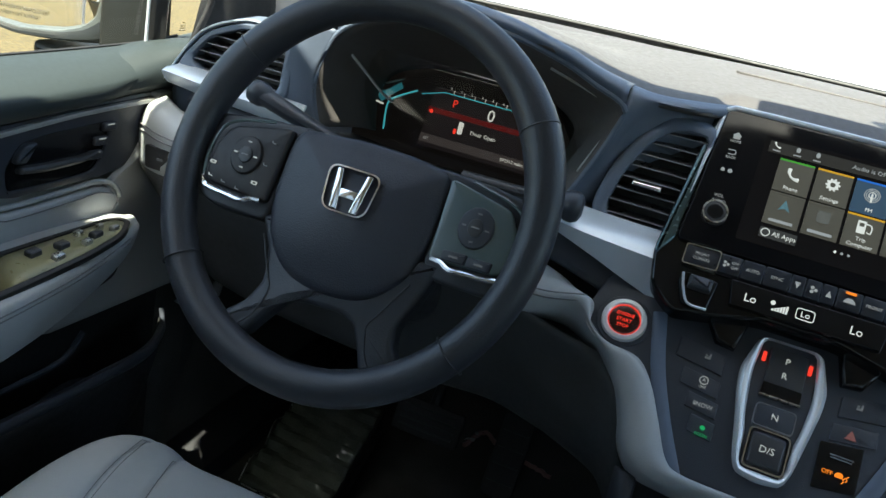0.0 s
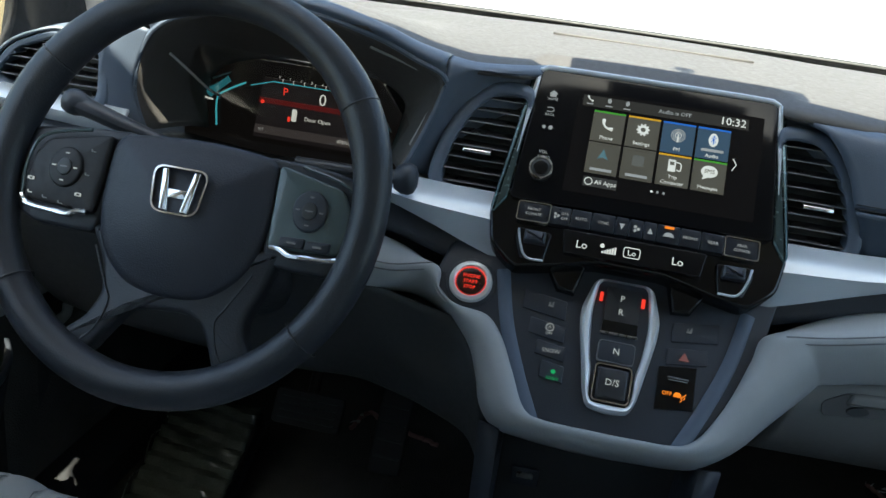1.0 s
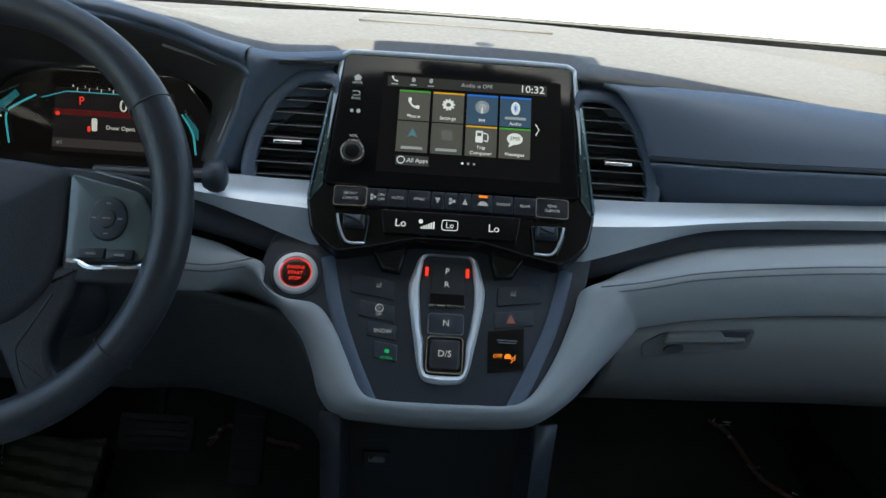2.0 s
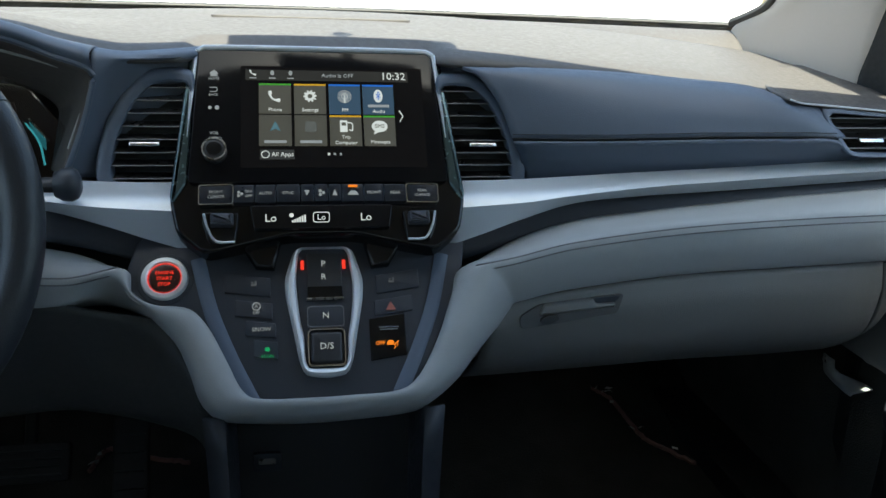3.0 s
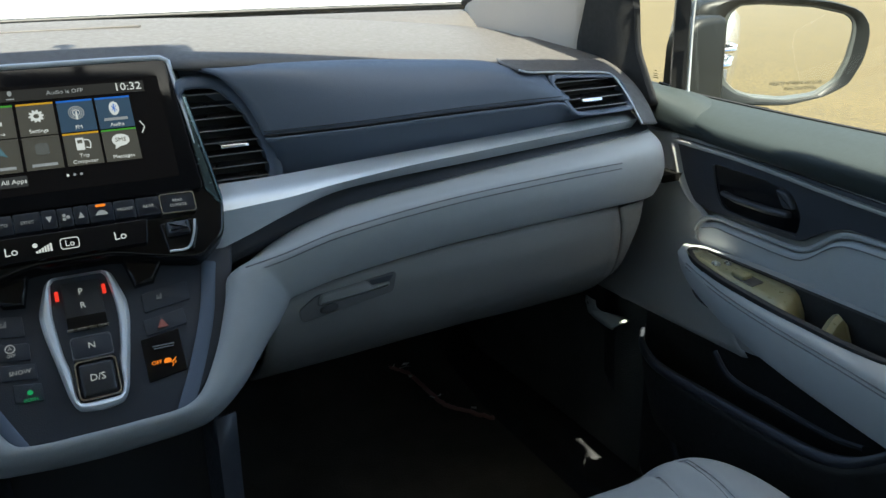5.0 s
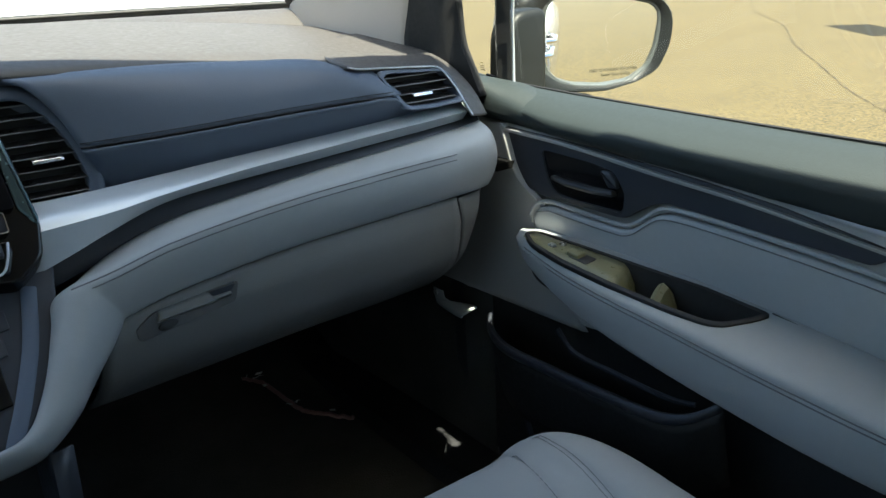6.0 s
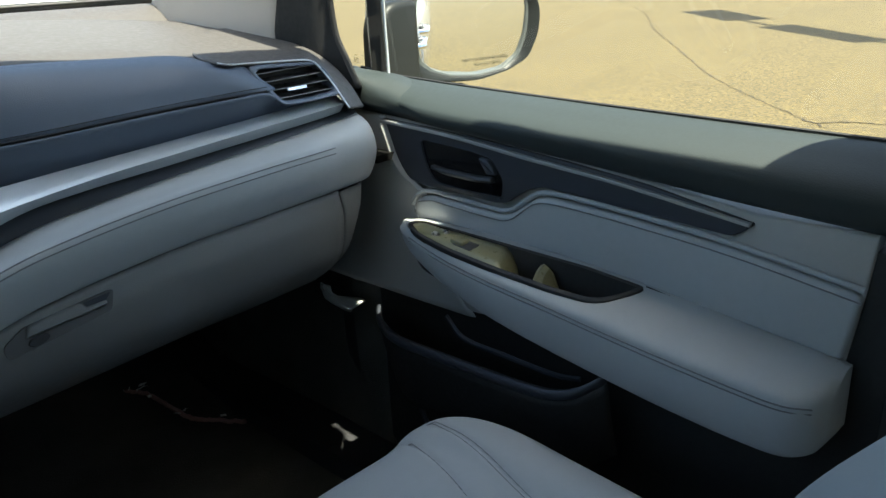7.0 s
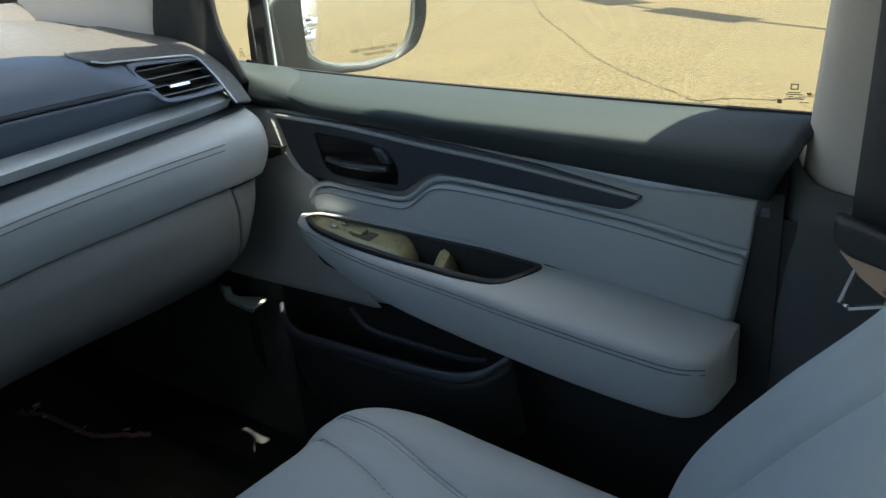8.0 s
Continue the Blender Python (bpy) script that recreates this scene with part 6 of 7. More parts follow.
    part("pocket_rim", surf([low_of(0.008, -0.001), low_of(0.001, -0.002), low_of(-0.002, 0.004), low_of(0.0, 0.011)], 50, 3), M_DARK, d, "dark rim of the map pocket", thick=0.004)
    part("map_pocket", surf([low_of(0.002, 0.011), low_of(0.012, 0.06), low_of(0.028, 0.12)], 50, 4), M_RUBBER, d, "black map pocket", thick=0.004)
    part("pocket_divider", tube(curve([(s * x, y, z) for x, y, z in ((0.700, -0.236, 0.777), (0.700, -0.263, 0.754), (0.700, -0.328, 0.750), (0.700, -0.414, 0.749), (0.705, -0.445, 0.752))], 20), 0.0035, 6), M_DARK, d, "divider edge in the pocket")
    part("speaker_ring", tube([F(0.20 + 0.085 * math.cos(t), 0.58 + 0.085 * math.sin(t), -0.008) for t in (2 * math.pi * k / 40 for k in range(40))], 0.005, 6, closed=True), M_DARK, d, "speaker ring low on the door")
    part("rear_return", plate([(0.690, 0.46), (0.765, 0.46), (0.765, 0.960), (0.690, 0.960)], F, -0.030, -0.004), M_RUBBER, d, "black return behind the lining")
    part("rear_edge", plate([(0.745, 0.46), (0.86, 0.46), (0.86, 1.035), (0.800, 1.038), (0.752, 0.985)], lambda a, b, c: Vector((s * a, -0.752 + c, b)), 0.0, 0.012), M_RUBBER, d, "black rear edge of the door")
    # unseen frame edge, notched so sun reaches only the cap, ridge and armrest tip
    frame_rows = [[(s * x, y, 1.565) for x, y in ((0.68, -0.24), (0.675, -0.26), (0.67, -0.29), (0.668, -0.32), (0.670, -0.385), (0.67, -0.415), (0.67, -0.445), (0.68, -0.475), (0.69, -0.60), (0.70, -0.84))], [(s * x, y, 1.548) for x, y in ((0.730, -0.17), (0.732, -0.23), (0.732, -0.280), (0.731, -0.315), (0.731, -0.385), (0.703, -0.415), (0.703, -0.445), (0.734, -0.475), (0.736, -0.60), (0.740, -0.84))], [(s * x, y, 1.530) for x, y in ((0.728, -0.16), (0.730, -0.22), (0.730, -0.275), (0.729, -0.310), (0.729, -0.385), (0.701, -0.415), (0.701, -0.445), (0.732, -0.475), (0.734, -0.60), (0.738, -0.84))]]
    part("upper_frame", surf(frame_rows, 80, 3), M_RUBBER, d, "black upper window frame, out of view, notched to shape the sun", thick=0.006)
    # window frame: front sash, divider, seals
    sash = [
        [(0.717, 0.093, 1.06), (0.717, 0.092, 1.10), (0.717, 0.091, 1.13), (0.717, 0.088, 1.18), (0.716, 0.080, 1.225), (0.692, 0.000, 1.36), (0.660, -0.140, 1.56)],
        [(0.720, 0.030, 1.06), (0.720, 0.035, 1.10), (0.720, 0.036, 1.13), (0.720, 0.037, 1.18), (0.719, 0.034, 1.225), (0.695, -0.030, 1.36), (0.670, -0.160, 1.56)],
        [(0.728, -0.062, 1.06), (0.728, -0.038, 1.10), (0.728, -0.0215, 1.13), (0.728, -0.0145, 1.18), (0.7265, -0.010, 1.225), (0.700, -0.055, 1.36), (0.680, -0.170, 1.56)],
        [(0.752, -0.034, 1.06), (0.752, -0.010, 1.10), (0.752, 0.005, 1.13), (0.752, 0.012, 1.18), (0.750, 0.015, 1.225), (0.720, -0.030, 1.36), (0.690, -0.160, 1.56)],
        [(0.815, 0.060, 1.06), (0.815, 0.070, 1.10), (0.815, 0.078, 1.13), (0.812, 0.080, 1.18), (0.810, 0.080, 1.225), (0.780, 0.010, 1.36), (0.730, -0.140, 1.56)],
    ]
    part("front_sash", loft([[(s * x, y, z) for x, y, z in q] for q in zip(*sash)], 5, 4), M_SASH, d, "black window sash", thick=0.004)
    part("sash_dimple", plate(rect(0.028, 0.034, 0.012, -0.022, 1.152), FX(s, 0.7200), -0.004, 0.0015, 0.001), M_SASH, d, "moulded cover on the sash")
    part("divider_bar", tube([(s * 0.800, -0.030, 1.05), (s * 0.797, -0.032, 1.16), (s * 0.765, -0.075, 1.36), (s * 0.725, -0.14, 1.54)], [0.016, 0.016, 0.016, 0.016], 4, flat=0.7, up=(1, 0, 0)), M_RUBBER, d, "black divider bar")
    part("divider_edge", tube([(s * 0.796, -0.056, 1.05), (s * 0.793, -0.058, 1.16), (s * 0.762, -0.10, 1.36), (s * 0.72, -0.16, 1.54)], 0.0022, 6), M_SILVER, d, "bright edge of the divider")
    part("window_seal", tube(curve([(s * 0.803, 0.010, 1.076), (s * 0.803, -0.065, 1.068), (s * 0.803, -0.353, 1.0575), (s * 0.803, -0.775, 1.0490)], 30), 0.0022, 6), M_RUBBER, d, "rubber seal")
    w = tagged(part("window_1" if s > 0 else "window_2", surf([[(s * 0.806, 0.09, 1.05), (s * 0.806, -0.30, 1.04), (s * 0.806, -0.80, 1.04)], [(s * 0.785, 0.05, 1.25), (s * 0.785, -0.30, 1.25), (s * 0.785, -0.83, 1.25)], [(s * 0.715, -0.12, 1.57), (s * 0.715, -0.35, 1.58), (s * 0.72, -0.88, 1.58)]], 12, 6), M_GLASS), "clear side window pane", "window", kind="structure")
    w.visible_shadow = False
    FG2 = lambda a, b, c: Vector((s * (0.8035 - 0.10 * (b - 1.05) - c), -a, b))
    mk = material("etched_mark", (0.26, 0.215, 0.10), 0.8)
    for a, b, wd, ht in ((0.7380, 1.0745, 0.0010, 0.0055), (0.7440, 1.0745, 0.0010, 0.0055), (0.741, 1.0768, 0.006, 0.0009), (0.741, 1.0722, 0.006, 0.0009), (0.741, 1.0690, 0.012, 0.0007), (0.741, 1.0672, 0.016, 0.0007), (0.738, 1.0650, 0.004, 0.0007), (0.741, 1.0630, 0.018, 0.0007), (0.7285, 1.0600, 0.0040, 0.0040), (0.750, 1.0600, 0.008, 0.0006), (0.754, 1.0685, 0.004, 0.0022)):
        bars(FG2, a, b, 0.001, wd, ht, mk, d, "glass_mark")
    for a, b, wd in ((-0.014, 1.094, 0.006), (-0.014, 1.0895, 0.010), (-0.014, 1.0865, 0.009), (-0.014, 1.0835, 0.012)):
        bars(FG2, a, b, 0.002, wd, 0.0009, mk, d, "glass_mark")
    return d


door(1)
door(-1)


def mirror(s):
    m = thing("door_mirror", (s * 1.0, 0.03, 1.02), "black door mirror with a wide glass on its own foot", "door mirror", "door mirrors")
    F = lambda a, b, c: Vector((s * (0.985 + a), 0.068 - 0.30 * a - c, b))
    shell = polar(rounded([(-0.066, 1.130), (-0.065, 1.075), (-0.058, 1.047), (-0.024, 1.028), (0.014, 1.0204), (0.060, 1.0155), (0.106, 1.013), (0.168, 1.0243), (0.209, 1.0413), (0.2313, 1.0825), (0.2358, 1.1195), (0.2316, 1.140), (0.212, 1.162), (0.165, 1.176), (0.080, 1.186), (-0.010, 1.188), (-0.055, 1.175)], 0.012, 3), 0.09, 1.10)
    glass = polar(rounded([(-0.0029, 1.124), (-0.0032, 1.088), (0.002, 1.060), (0.0207, 1.0422), (0.0516, 1.0304), (0.1034, 1.0245), (0.1552, 1.030), (0.185, 1.052), (0.198, 1.084), (0.2028, 1.121), (0.2031, 1.139), (0.191, 1.1537), (0.1335, 1.1674), (0.053, 1.174), (0.0142, 1.1732), (0.0003, 1.159)], 0.006, 3), 0.09, 1.10)
    n = len(shell)
    rows = [[F(a, b, 0.004) for a, b in shell]]
    for c, k, da in ((-0.02, 1.02, 0.0), (-0.06, 0.98, 0.012), (-0.10, 0.88, 0.032), (-0.13, 0.68, 0.030)):
        rows.append([F(0.09 + (a - 0.09) * k + da, 1.10 + (b - 1.10) * k, c) for a, b in shell])
    bm = mesh_grid(rows, closed=True)
    bm.verts.ensure_lookup_table()
    bm.faces.new(bm.verts[-n:])
    part("shell", bm, M_CASE, m, "black shell")
    mix = lambda k, c: [F(a + (g - a) * k, b + (h - b) * k, c) for (a, b), (g, h) in zip(shell, glass)]
    part("rim", mesh_grid([mix(0.0, 0.004), mix(0.05, 0.010), mix(0.2, 0.014), mix(0.5, 0.013), mix(0.78, 0.008)], closed=True), M_CASE, m, "dark rim round the glass")
    part("bezel", mesh_grid([mix(0.74, 0.0085), mix(0.90, 0.0075), mix(0.99, 0.002), mix(1.0, -0.02)], closed=True), M_BEZEL, m, "dark grey satin ring next to the glass")
    FM = lambda a, b, c: Vector((s * (0.985 + a), 0.0365 - 0.385 * (a - 0.105) - 0.045 * (b - 1.105) - c, b))
    rings = [[FM(a, b, -0.012) for a, b in glass]]
    for k in [1.0 - 0.04 * j for j in range(25)]:
        pts = [(0.105 + (a - 0.105) * k, 1.105 + (b - 1.105) * k) for a, b in glass]
        rings.append([FM(a, b, 0.002 - ((a - 0.105) ** 2 + (b - 1.105) ** 2) / 2.6) for a, b in pts])
    part("glass", mesh_grid(rings, closed=True, caps=True), M_MIRROR, m, "mirror glass")
    mk = material("mirror_print", (0.085, 0.075, 0.045), 0.7)
    words("OBJECTS IN MIRROR ARE CLOSER", 0.0072, FM if s > 0 else (lambda a, b, c: FM(0.24 - a, b, c)), 0.125, 1.0480, 0.0042, mk, m, stretch=0.80)
    words("THAN THEY APPEAR", 0.0072, FM if s > 0 else (lambda a, b, c: FM(0.24 - a, b, c)), 0.130, 1.0390, 0.0042, mk, m, stretch=0.80)
    part("foot", plate(rounded([(0.825, 0.940), (0.960, 0.955), (1.080, 0.985), (1.080, 1.010), (0.960, 1.000), (0.825, 0.985)], 0.012), lambda a, b, c: Vector((s * a, 0.14 - c, b)), 0.0, 0.10, 0.012), M_CASE, m, "black mirror foot")
    part("neck", plate(rounded([(0.852, 0.98), (0.945, 0.99), (0.945, 1.165), (0.880, 1.160), (0.858, 1.130)], 0.02), lambda a, b, c: Vector((s * a, 0.062 - c, b)), 0.0, 0.04, 0.012), M_CASE, m, "black neck between door and shell")



mirror(1)
mirror(-1)


# ---- seats ----
def seat(s):
    side = "passenger" if s > 0 else "driver"
    e = thing("front_seat", (s * 0.375, -0.55, 0.42), f"light grey perforated leather {side} seat with sewn bolsters", "car seat", "front seats")
    across = [(-1.0, -0.150), (-1.02, -0.10), (-1.0, -0.05), (-0.95, -0.014), (-0.86, 0.004), (-0.72, 0.006), (-0.60, -0.006), (-0.40, -0.010), (0.0, -0.012), (0.40, -0.010), (0.60, -0.006), (0.72, 0.006), (0.86, 0.004), (0.95, -0.014), (1.0, -0.05), (1.02, -0.10), (1.0, -0.150)]
    along = [(-0.335, -0.155), (-0.312, -0.115), (-0.302, -0.070), (-0.312, -0.030), (-0.340, -0.006), (-0.40, 0.002), (-0.50, -0.006), (-0.65, -0.018), (-0.78, -0.024), (-0.86, -0.028)]
    A = curve([(x, z, 0) for x, z in across], 193)
    L = curve([(y, z, 0) for y, z in along], 140)
    rows = []
    for i, q in enumerate(L):
        w = 0.245 - (0.034 if s > 0 else 0.016) * math.exp(-max(0, -0.31 - q.x) / 0.05) - 0.020 * (1 if q.x > -0.31 else 0)
        row = []
        for p in A:
            z = 0.735 + max(p.y + q.y, -0.17)
            g = 0.0
            back = max(0.0, -0.315 - q.x)
            for k in (max(0.768 - 0.83 * back, 0.50), max(0.645 - 1.32 * back, 0.34)):
                g += math.exp(-((abs(p.x) - k) / 0.011) ** 2)
            y = q.x + 0.022 * p.x * p.x * (1 if q.x > -0.42 else max(0, 1 - (-0.42 - q.x) / 0.1)) * -1
            row.append(Vector((s * 0.375 + p.x * w, y + (0.050 if s < 0 else 0.0), z - 0.0030 * g)))
        rows.append(row)
    part("cushion", mesh_grid(rows), M_LIGHT, e, "light grey leather cushion", thick=0.01)
    for first, fall, least, thick in ((0.645, 1.32, 0.34, 0.0006), (0.776, 0.83, 0.508, 0.0005), (0.754, 0.83, 0.486, 0.0005)):
        for side_of in (1, -1):
            line = []
            for q, r in zip(L, rows):
                if -0.80 < q.x < -0.318:
                    k = max(first - fall * max(0.0, -0.315 - q.x), least) * side_of
                    j = next(j for j in range(192) if A[j].x <= k < A[j + 1].x)
                    line.append(r[j].lerp(r[j + 1], (k - A[j].x) / (A[j + 1].x - A[j].x)) + Vector((0, 0.0001, 0.0001)))
            part("seam", tube(even(line[::6], 3), thick, 5), M_SEAM, e, "sewn seam")
    # backrest
    backc = [(-0.720, 0.690), (-0.750, 0.790), (-0.810, 0.880), (-0.876, 0.962), (-0.950, 1.07), (-1.005, 1.18), (-1.035, 1.25), (-1.07, 1.29), (-1.12, 1.30)]
    prof = [(-1.0, 0.14), (-1.02, 0.07), (-1.0, 0.02), (-0.94, -0.010), (-0.80, -0.018), (-0.66, 0.004), (-0.45, 0.020), (0, 0.024), (0.45, 0.020), (0.66, 0.004), (0.80, -0.018), (0.94, -0.010), (1.0, 0.02), (1.02, 0.07), (1.0, 0.14)]
    B = curve([(y, z, 0) for y, z in backc], 60)
    P = curve([(x, d, 0) for x, d in prof], 81)
    rows = []
    for i, q in enumerate(B):
        t = i / 59
        w = 0.245 - 0.045 * max(0, (t - 0.45) / 0.55) ** 2
        nrm = (B[min(i + 1, 59)] - B[max(i - 1, 0)]).normalized()
        n2 = Vector((-nrm.y, nrm.x))
        row = []
        for p in P:
            g = sum(math.exp(-((p.x - sx) / 0.016) ** 2) for sx in (-0.60, 0.60))
            d = p.y + 0.009 * g
            row.append(Vector((s * 0.375 + p.x * w, q.x - d * abs(n2.x), q.y - d * 0.35)))
        rows.append(row)
    part("backrest", mesh_grid(rows), M_LIGHT, e, "light grey leather backrest", thick=0.01)
    part("headrest", plate(rect(0.25, 0.17, 0.06, 0, 0.0, 8), lambda a, b, c: Vector((s * 0.375 + a, -1.13 - c - 0.3 * b, 1.41 + b)), -0.10, 0.02, 0.03, 0.01), M_LIGHT, e, "padded headrest")
    for a in (-0.06, 0.06):
        part("headrest_post", tube([(s * 0.375 + a, -1.11, 1.26), (s * 0.375 + a, -1.11, 1.36)], 0.006, 8), M_METAL, e)
    part("seat_base", plate(rect(0.44, 0.46, 0.03, s * 0.375, -0.60), FZ, 0.425, 0.565, 0.02), M_BLACK, e, "black seat base")


seat(1)
seat(-1)

# ---- car shell ----
shell = lambda name, bm, mat, label, category="wall", thick=0.006: tagged(part(name, bm, mat, thick=thick), label, category, kind="structure")
shell("floor", surf([[(-0.80, 0.60, 0.52), (0, 0.60, 0.52), (0.80, 0.60, 0.52)], [(-0.80, 0.42, 0.43), (0, 0.42, 0.45), (0.80, 0.42, 0.43)], [(-0.80, 0.2, 0.415), (0, 0.2, 0.425), (0.80, 0.2, 0.415)], [(-0.80, -1.0, 0.415), (0, -1.0, 0.42), (0.80, -1.0, 0.415)], [(-0.80, -3.0, 0.415), (0, -3.0, 0.415), (0.80, -3.0, 0.415)]], 12, 6), M_CARPET, "black carpeted footwell floor", "floor")
shell("wall_firewall", surf([[(-0.82, 0.62, 0.40), (0, 0.62, 0.40), (0.82, 0.62, 0.40)], [(-0.82, 0.60, 0.80), (0, 0.60, 0.80), (0.82, 0.60, 0.80)], [(-0.82, 0.40, 1.15), (0, 0.48, 1.16), (0.82, 0.40, 1.15)]], 12, 5), M_CARPET, "black carpeted firewall")
shell("ceiling", surf([[(-0.62, -0.275, 1.590), (-0.54, -0.276, 1.594), (-0.34, -0.200, 1.602), (0, -0.148, 1.605), (0.34, -0.196, 1.602), (0.50, -0.208, 1.596), (0.62, -0.196, 1.590)], [(-0.645, -0.6, 1.615), (0, -0.6, 1.66), (0.645, -0.6, 1.615)], [(-0.645, -2.0, 1.62), (0, -2.0, 1.68), (0.645, -2.0, 1.62)], [(-0.62, -3.1, 1.58), (0, -3.1, 1.60), (0.62, -3.1, 1.58)]], 20, 6), M_CLOTH, "pale cloth headliner", "ceiling", 0.03)
shell("wall_rear", surf([[(-0.80, -3.05, 0.40), (0.80, -3.05, 0.40)], [(-0.80, -3.10, 1.05), (0.80, -3.10, 1.05)]], 6, 4), M_LPLASTIC, "light grey tailgate lining")
for s in (1, -1):
    sd = "right" if s > 0 else "left"
    shell(f"wall_{sd}", surf([[(s * 0.78, -0.80, 0.42), (s * 0.80, -2.0, 0.42), (s * 0.78, -3.1, 0.42)], [(s * 0.80, -0.80, 1.03), (s * 0.82, -2.0, 1.03), (s * 0.80, -3.1, 1.05)]], 12, 4), M_LPLASTIC, "light grey side lining behind the doors", thick=0.03)
    shell(f"wall_sill_{sd}", plate(rect(1.6, 0.12, 0.0, -0.2, 0.40), lambda a, b, c: Vector((s * (0.79 - c), a, b)), -0.02, 0.11), M_BLACK, "black door sill", thick=0)
    front_y_rail = -0.190 if s > 0 else -0.262
    shell(f"roof_rail_{sd}", surf([[(s * 0.58, front_y_rail - 0.004, 1.592), (s * 0.62, -0.6, 1.615), (s * 0.62, -2.0, 1.62), (s * 0.60, -3.1, 1.57)], [(s * 0.63, front_y_rail, 1.568), (s * 0.670, -0.6, 1.580), (s * 0.68, -2.0, 1.58), (s * 0.66, -3.1, 1.53)], [(s * 0.685, front_y_rail + 0.012, 1.552), (s * 0.695, -0.43, 1.556), (s * 0.712, -0.6, 1.560), (s * 0.725, -2.0, 1.555), (s * 0.70, -3.1, 1.51)]], 24, 4), M_CLOTH, "pale roof rail trim", "trim", 0.02)
    pillar = [
        [(0.735, 0.450, 1.150), (0.730, 0.420, 1.187), (0.725, 0.360, 1.212), (0.720, 0.310, 1.238), (0.700, 0.060, 1.430), (0.655, -0.235, 1.580)],
        [(0.700, 0.410, 1.140), (0.700, 0.388, 1.182), (0.700, 0.326, 1.199), (0.699, 0.280, 1.2175), (0.682, 0.040, 1.420), (0.652, -0.240, 1.572)],
        [(0.704, 0.270, 1.115), (0.704, 0.250, 1.170), (0.704, 0.220, 1.205), (0.702, 0.185, 1.240), (0.690, -0.010, 1.400), (0.662, -0.245, 1.560)],
        [(0.716, 0.110, 1.080), (0.716, 0.098, 1.140), (0.714, 0.090, 1.180), (0.712, 0.080, 1.222), (0.694, 0.000, 1.360), (0.667, -0.160, 1.550)],
        [(0.730, 0.090, 1.070), (0.728, 0.080, 1.140), (0.725, 0.072, 1.180), (0.722, 0.062, 1.222), (0.700, -0.005, 1.360), (0.680, -0.160, 1.550)],
    ]
    shell(f"pillar_a_{sd}", loft([[(s * x, y, z) for x, y, z in q] for q in zip(*pillar)], 6, 5), M_BEIGE, "pale fabric-textured windscreen pillar trim", "trim", 0.006)
    shell(f"trim_pillar_seal_{sd}", tube(even([(s * x, y + 0.022, z + 0.003) for x, y, z in pillar[1][1:]], 8), 0.009, 8), M_RUBBER, "black seal between windscreen and pillar", "trim", 0)
    F = lambda a, b, c: Vector((s * (0.7012 - c - 0.05 * (b - 1.19) - 0.04 * (a - 0.20)), a, b))
    shell(f"pillar_a_grille_{sd}", plate(rounded([(0.172, 1.166), (0.246, 1.170), (0.238, 1.226), (0.172, 1.230)], 0.012), F, -0.004, 0.0, 0.001), M_TWEETER, "small pale tweeter cover on the pillar", "trim", 0)
    shell(f"pillar_b_{sd}", surf([[(s * 0.83, -0.765, 0.975), (s * 0.825, -0.775, 1.15), (s * 0.78, -0.80, 1.40), (s * 0.695, -0.83, 1.57)], [(s * 0.790, -0.762, 0.975), (s * 0.785, -0.773, 1.15), (s * 0.745, -0.80, 1.40), (s * 0.680, -0.83, 1.57)], [(s * 0.765, -0.785, 0.975), (s * 0.76, -0.795, 1.15), (s * 0.72, -0.82, 1.40), (s * 0.665, -0.85, 1.57)], [(s * 0.755, -0.86, 0.975), (s * 0.75, -0.87, 1.15), (s * 0.715, -0.90, 1.40), (s * 0.660, -0.92, 1.57)], [(s * 0.80, -0.98, 0.975), (s * 0.80, -0.98, 1.15), (s * 0.76, -0.99, 1.40), (s * 0.69, -1.0, 1.57)]], 20, 5), M_BEIGE, "pale beige upper door pillar trim", "trim", 0.006)
    shell(f"pillar_b_lower_{sd}", surf([[(s * 0.83, -0.755, 1.030), (s * 0.82, -0.735, 0.85), (s * 0.82, -0.70, 0.42)], [(s * 0.782, -0.752, 1.022), (s * 0.780, -0.732, 0.85), (s * 0.78, -0.70, 0.42)], [(s * 0.757, -0.778, 0.996), (s * 0.757, -0.76, 0.85), (s * 0.757, -0.73, 0.42)], [(s * 0.747, -0.86, 0.992), (s * 0.748, -0.86, 0.85), (s * 0.748, -0.86, 0.42)], [(s * 0.797, -0.98, 0.992), (s * 0.80, -0.98, 0.85), (s * 0.80, -0.98, 0.42)]], 16, 5), M_PILLAR, "dark lower door pillar trim", "trim", 0.006)
    shell(f"wall_kick_{sd}", surf([[(s * 0.765, -0.040, 0.40), (s * 0.768, 0.20, 0.40), (s * 0.76, 0.62, 0.40)], [(s * 0.765, -0.035, 0.80), (s * 0.768, 0.20, 0.80), (s * 0.76, 0.62, 0.80)], [(s * 0.768, 0.0, 1.03), (s * 0.768, 0.20, 1.04), (s * 0.76, 0.42, 1.08)]], 12, 5), M_CARPET, "black kick panel beside the footwell", thick=0.004)
    shell(f"fender_{sd}", surf([[(s * 0.84, 0.10, 1.04), (s * 0.84, 0.60, 1.02), (s * 0.78, 1.3, 0.90)], [(s * 0.93, 0.10, 0.80), (s * 0.95, 0.60, 0.80), (s * 0.92, 1.3, 0.75)], [(s * 0.92, 0.10, 0.35), (s * 0.94, 0.60, 0.35), (s * 0.90, 1.3, 0.40)]], 12, 5), M_BODY, "pale painted front wing", "car body", 0.004)
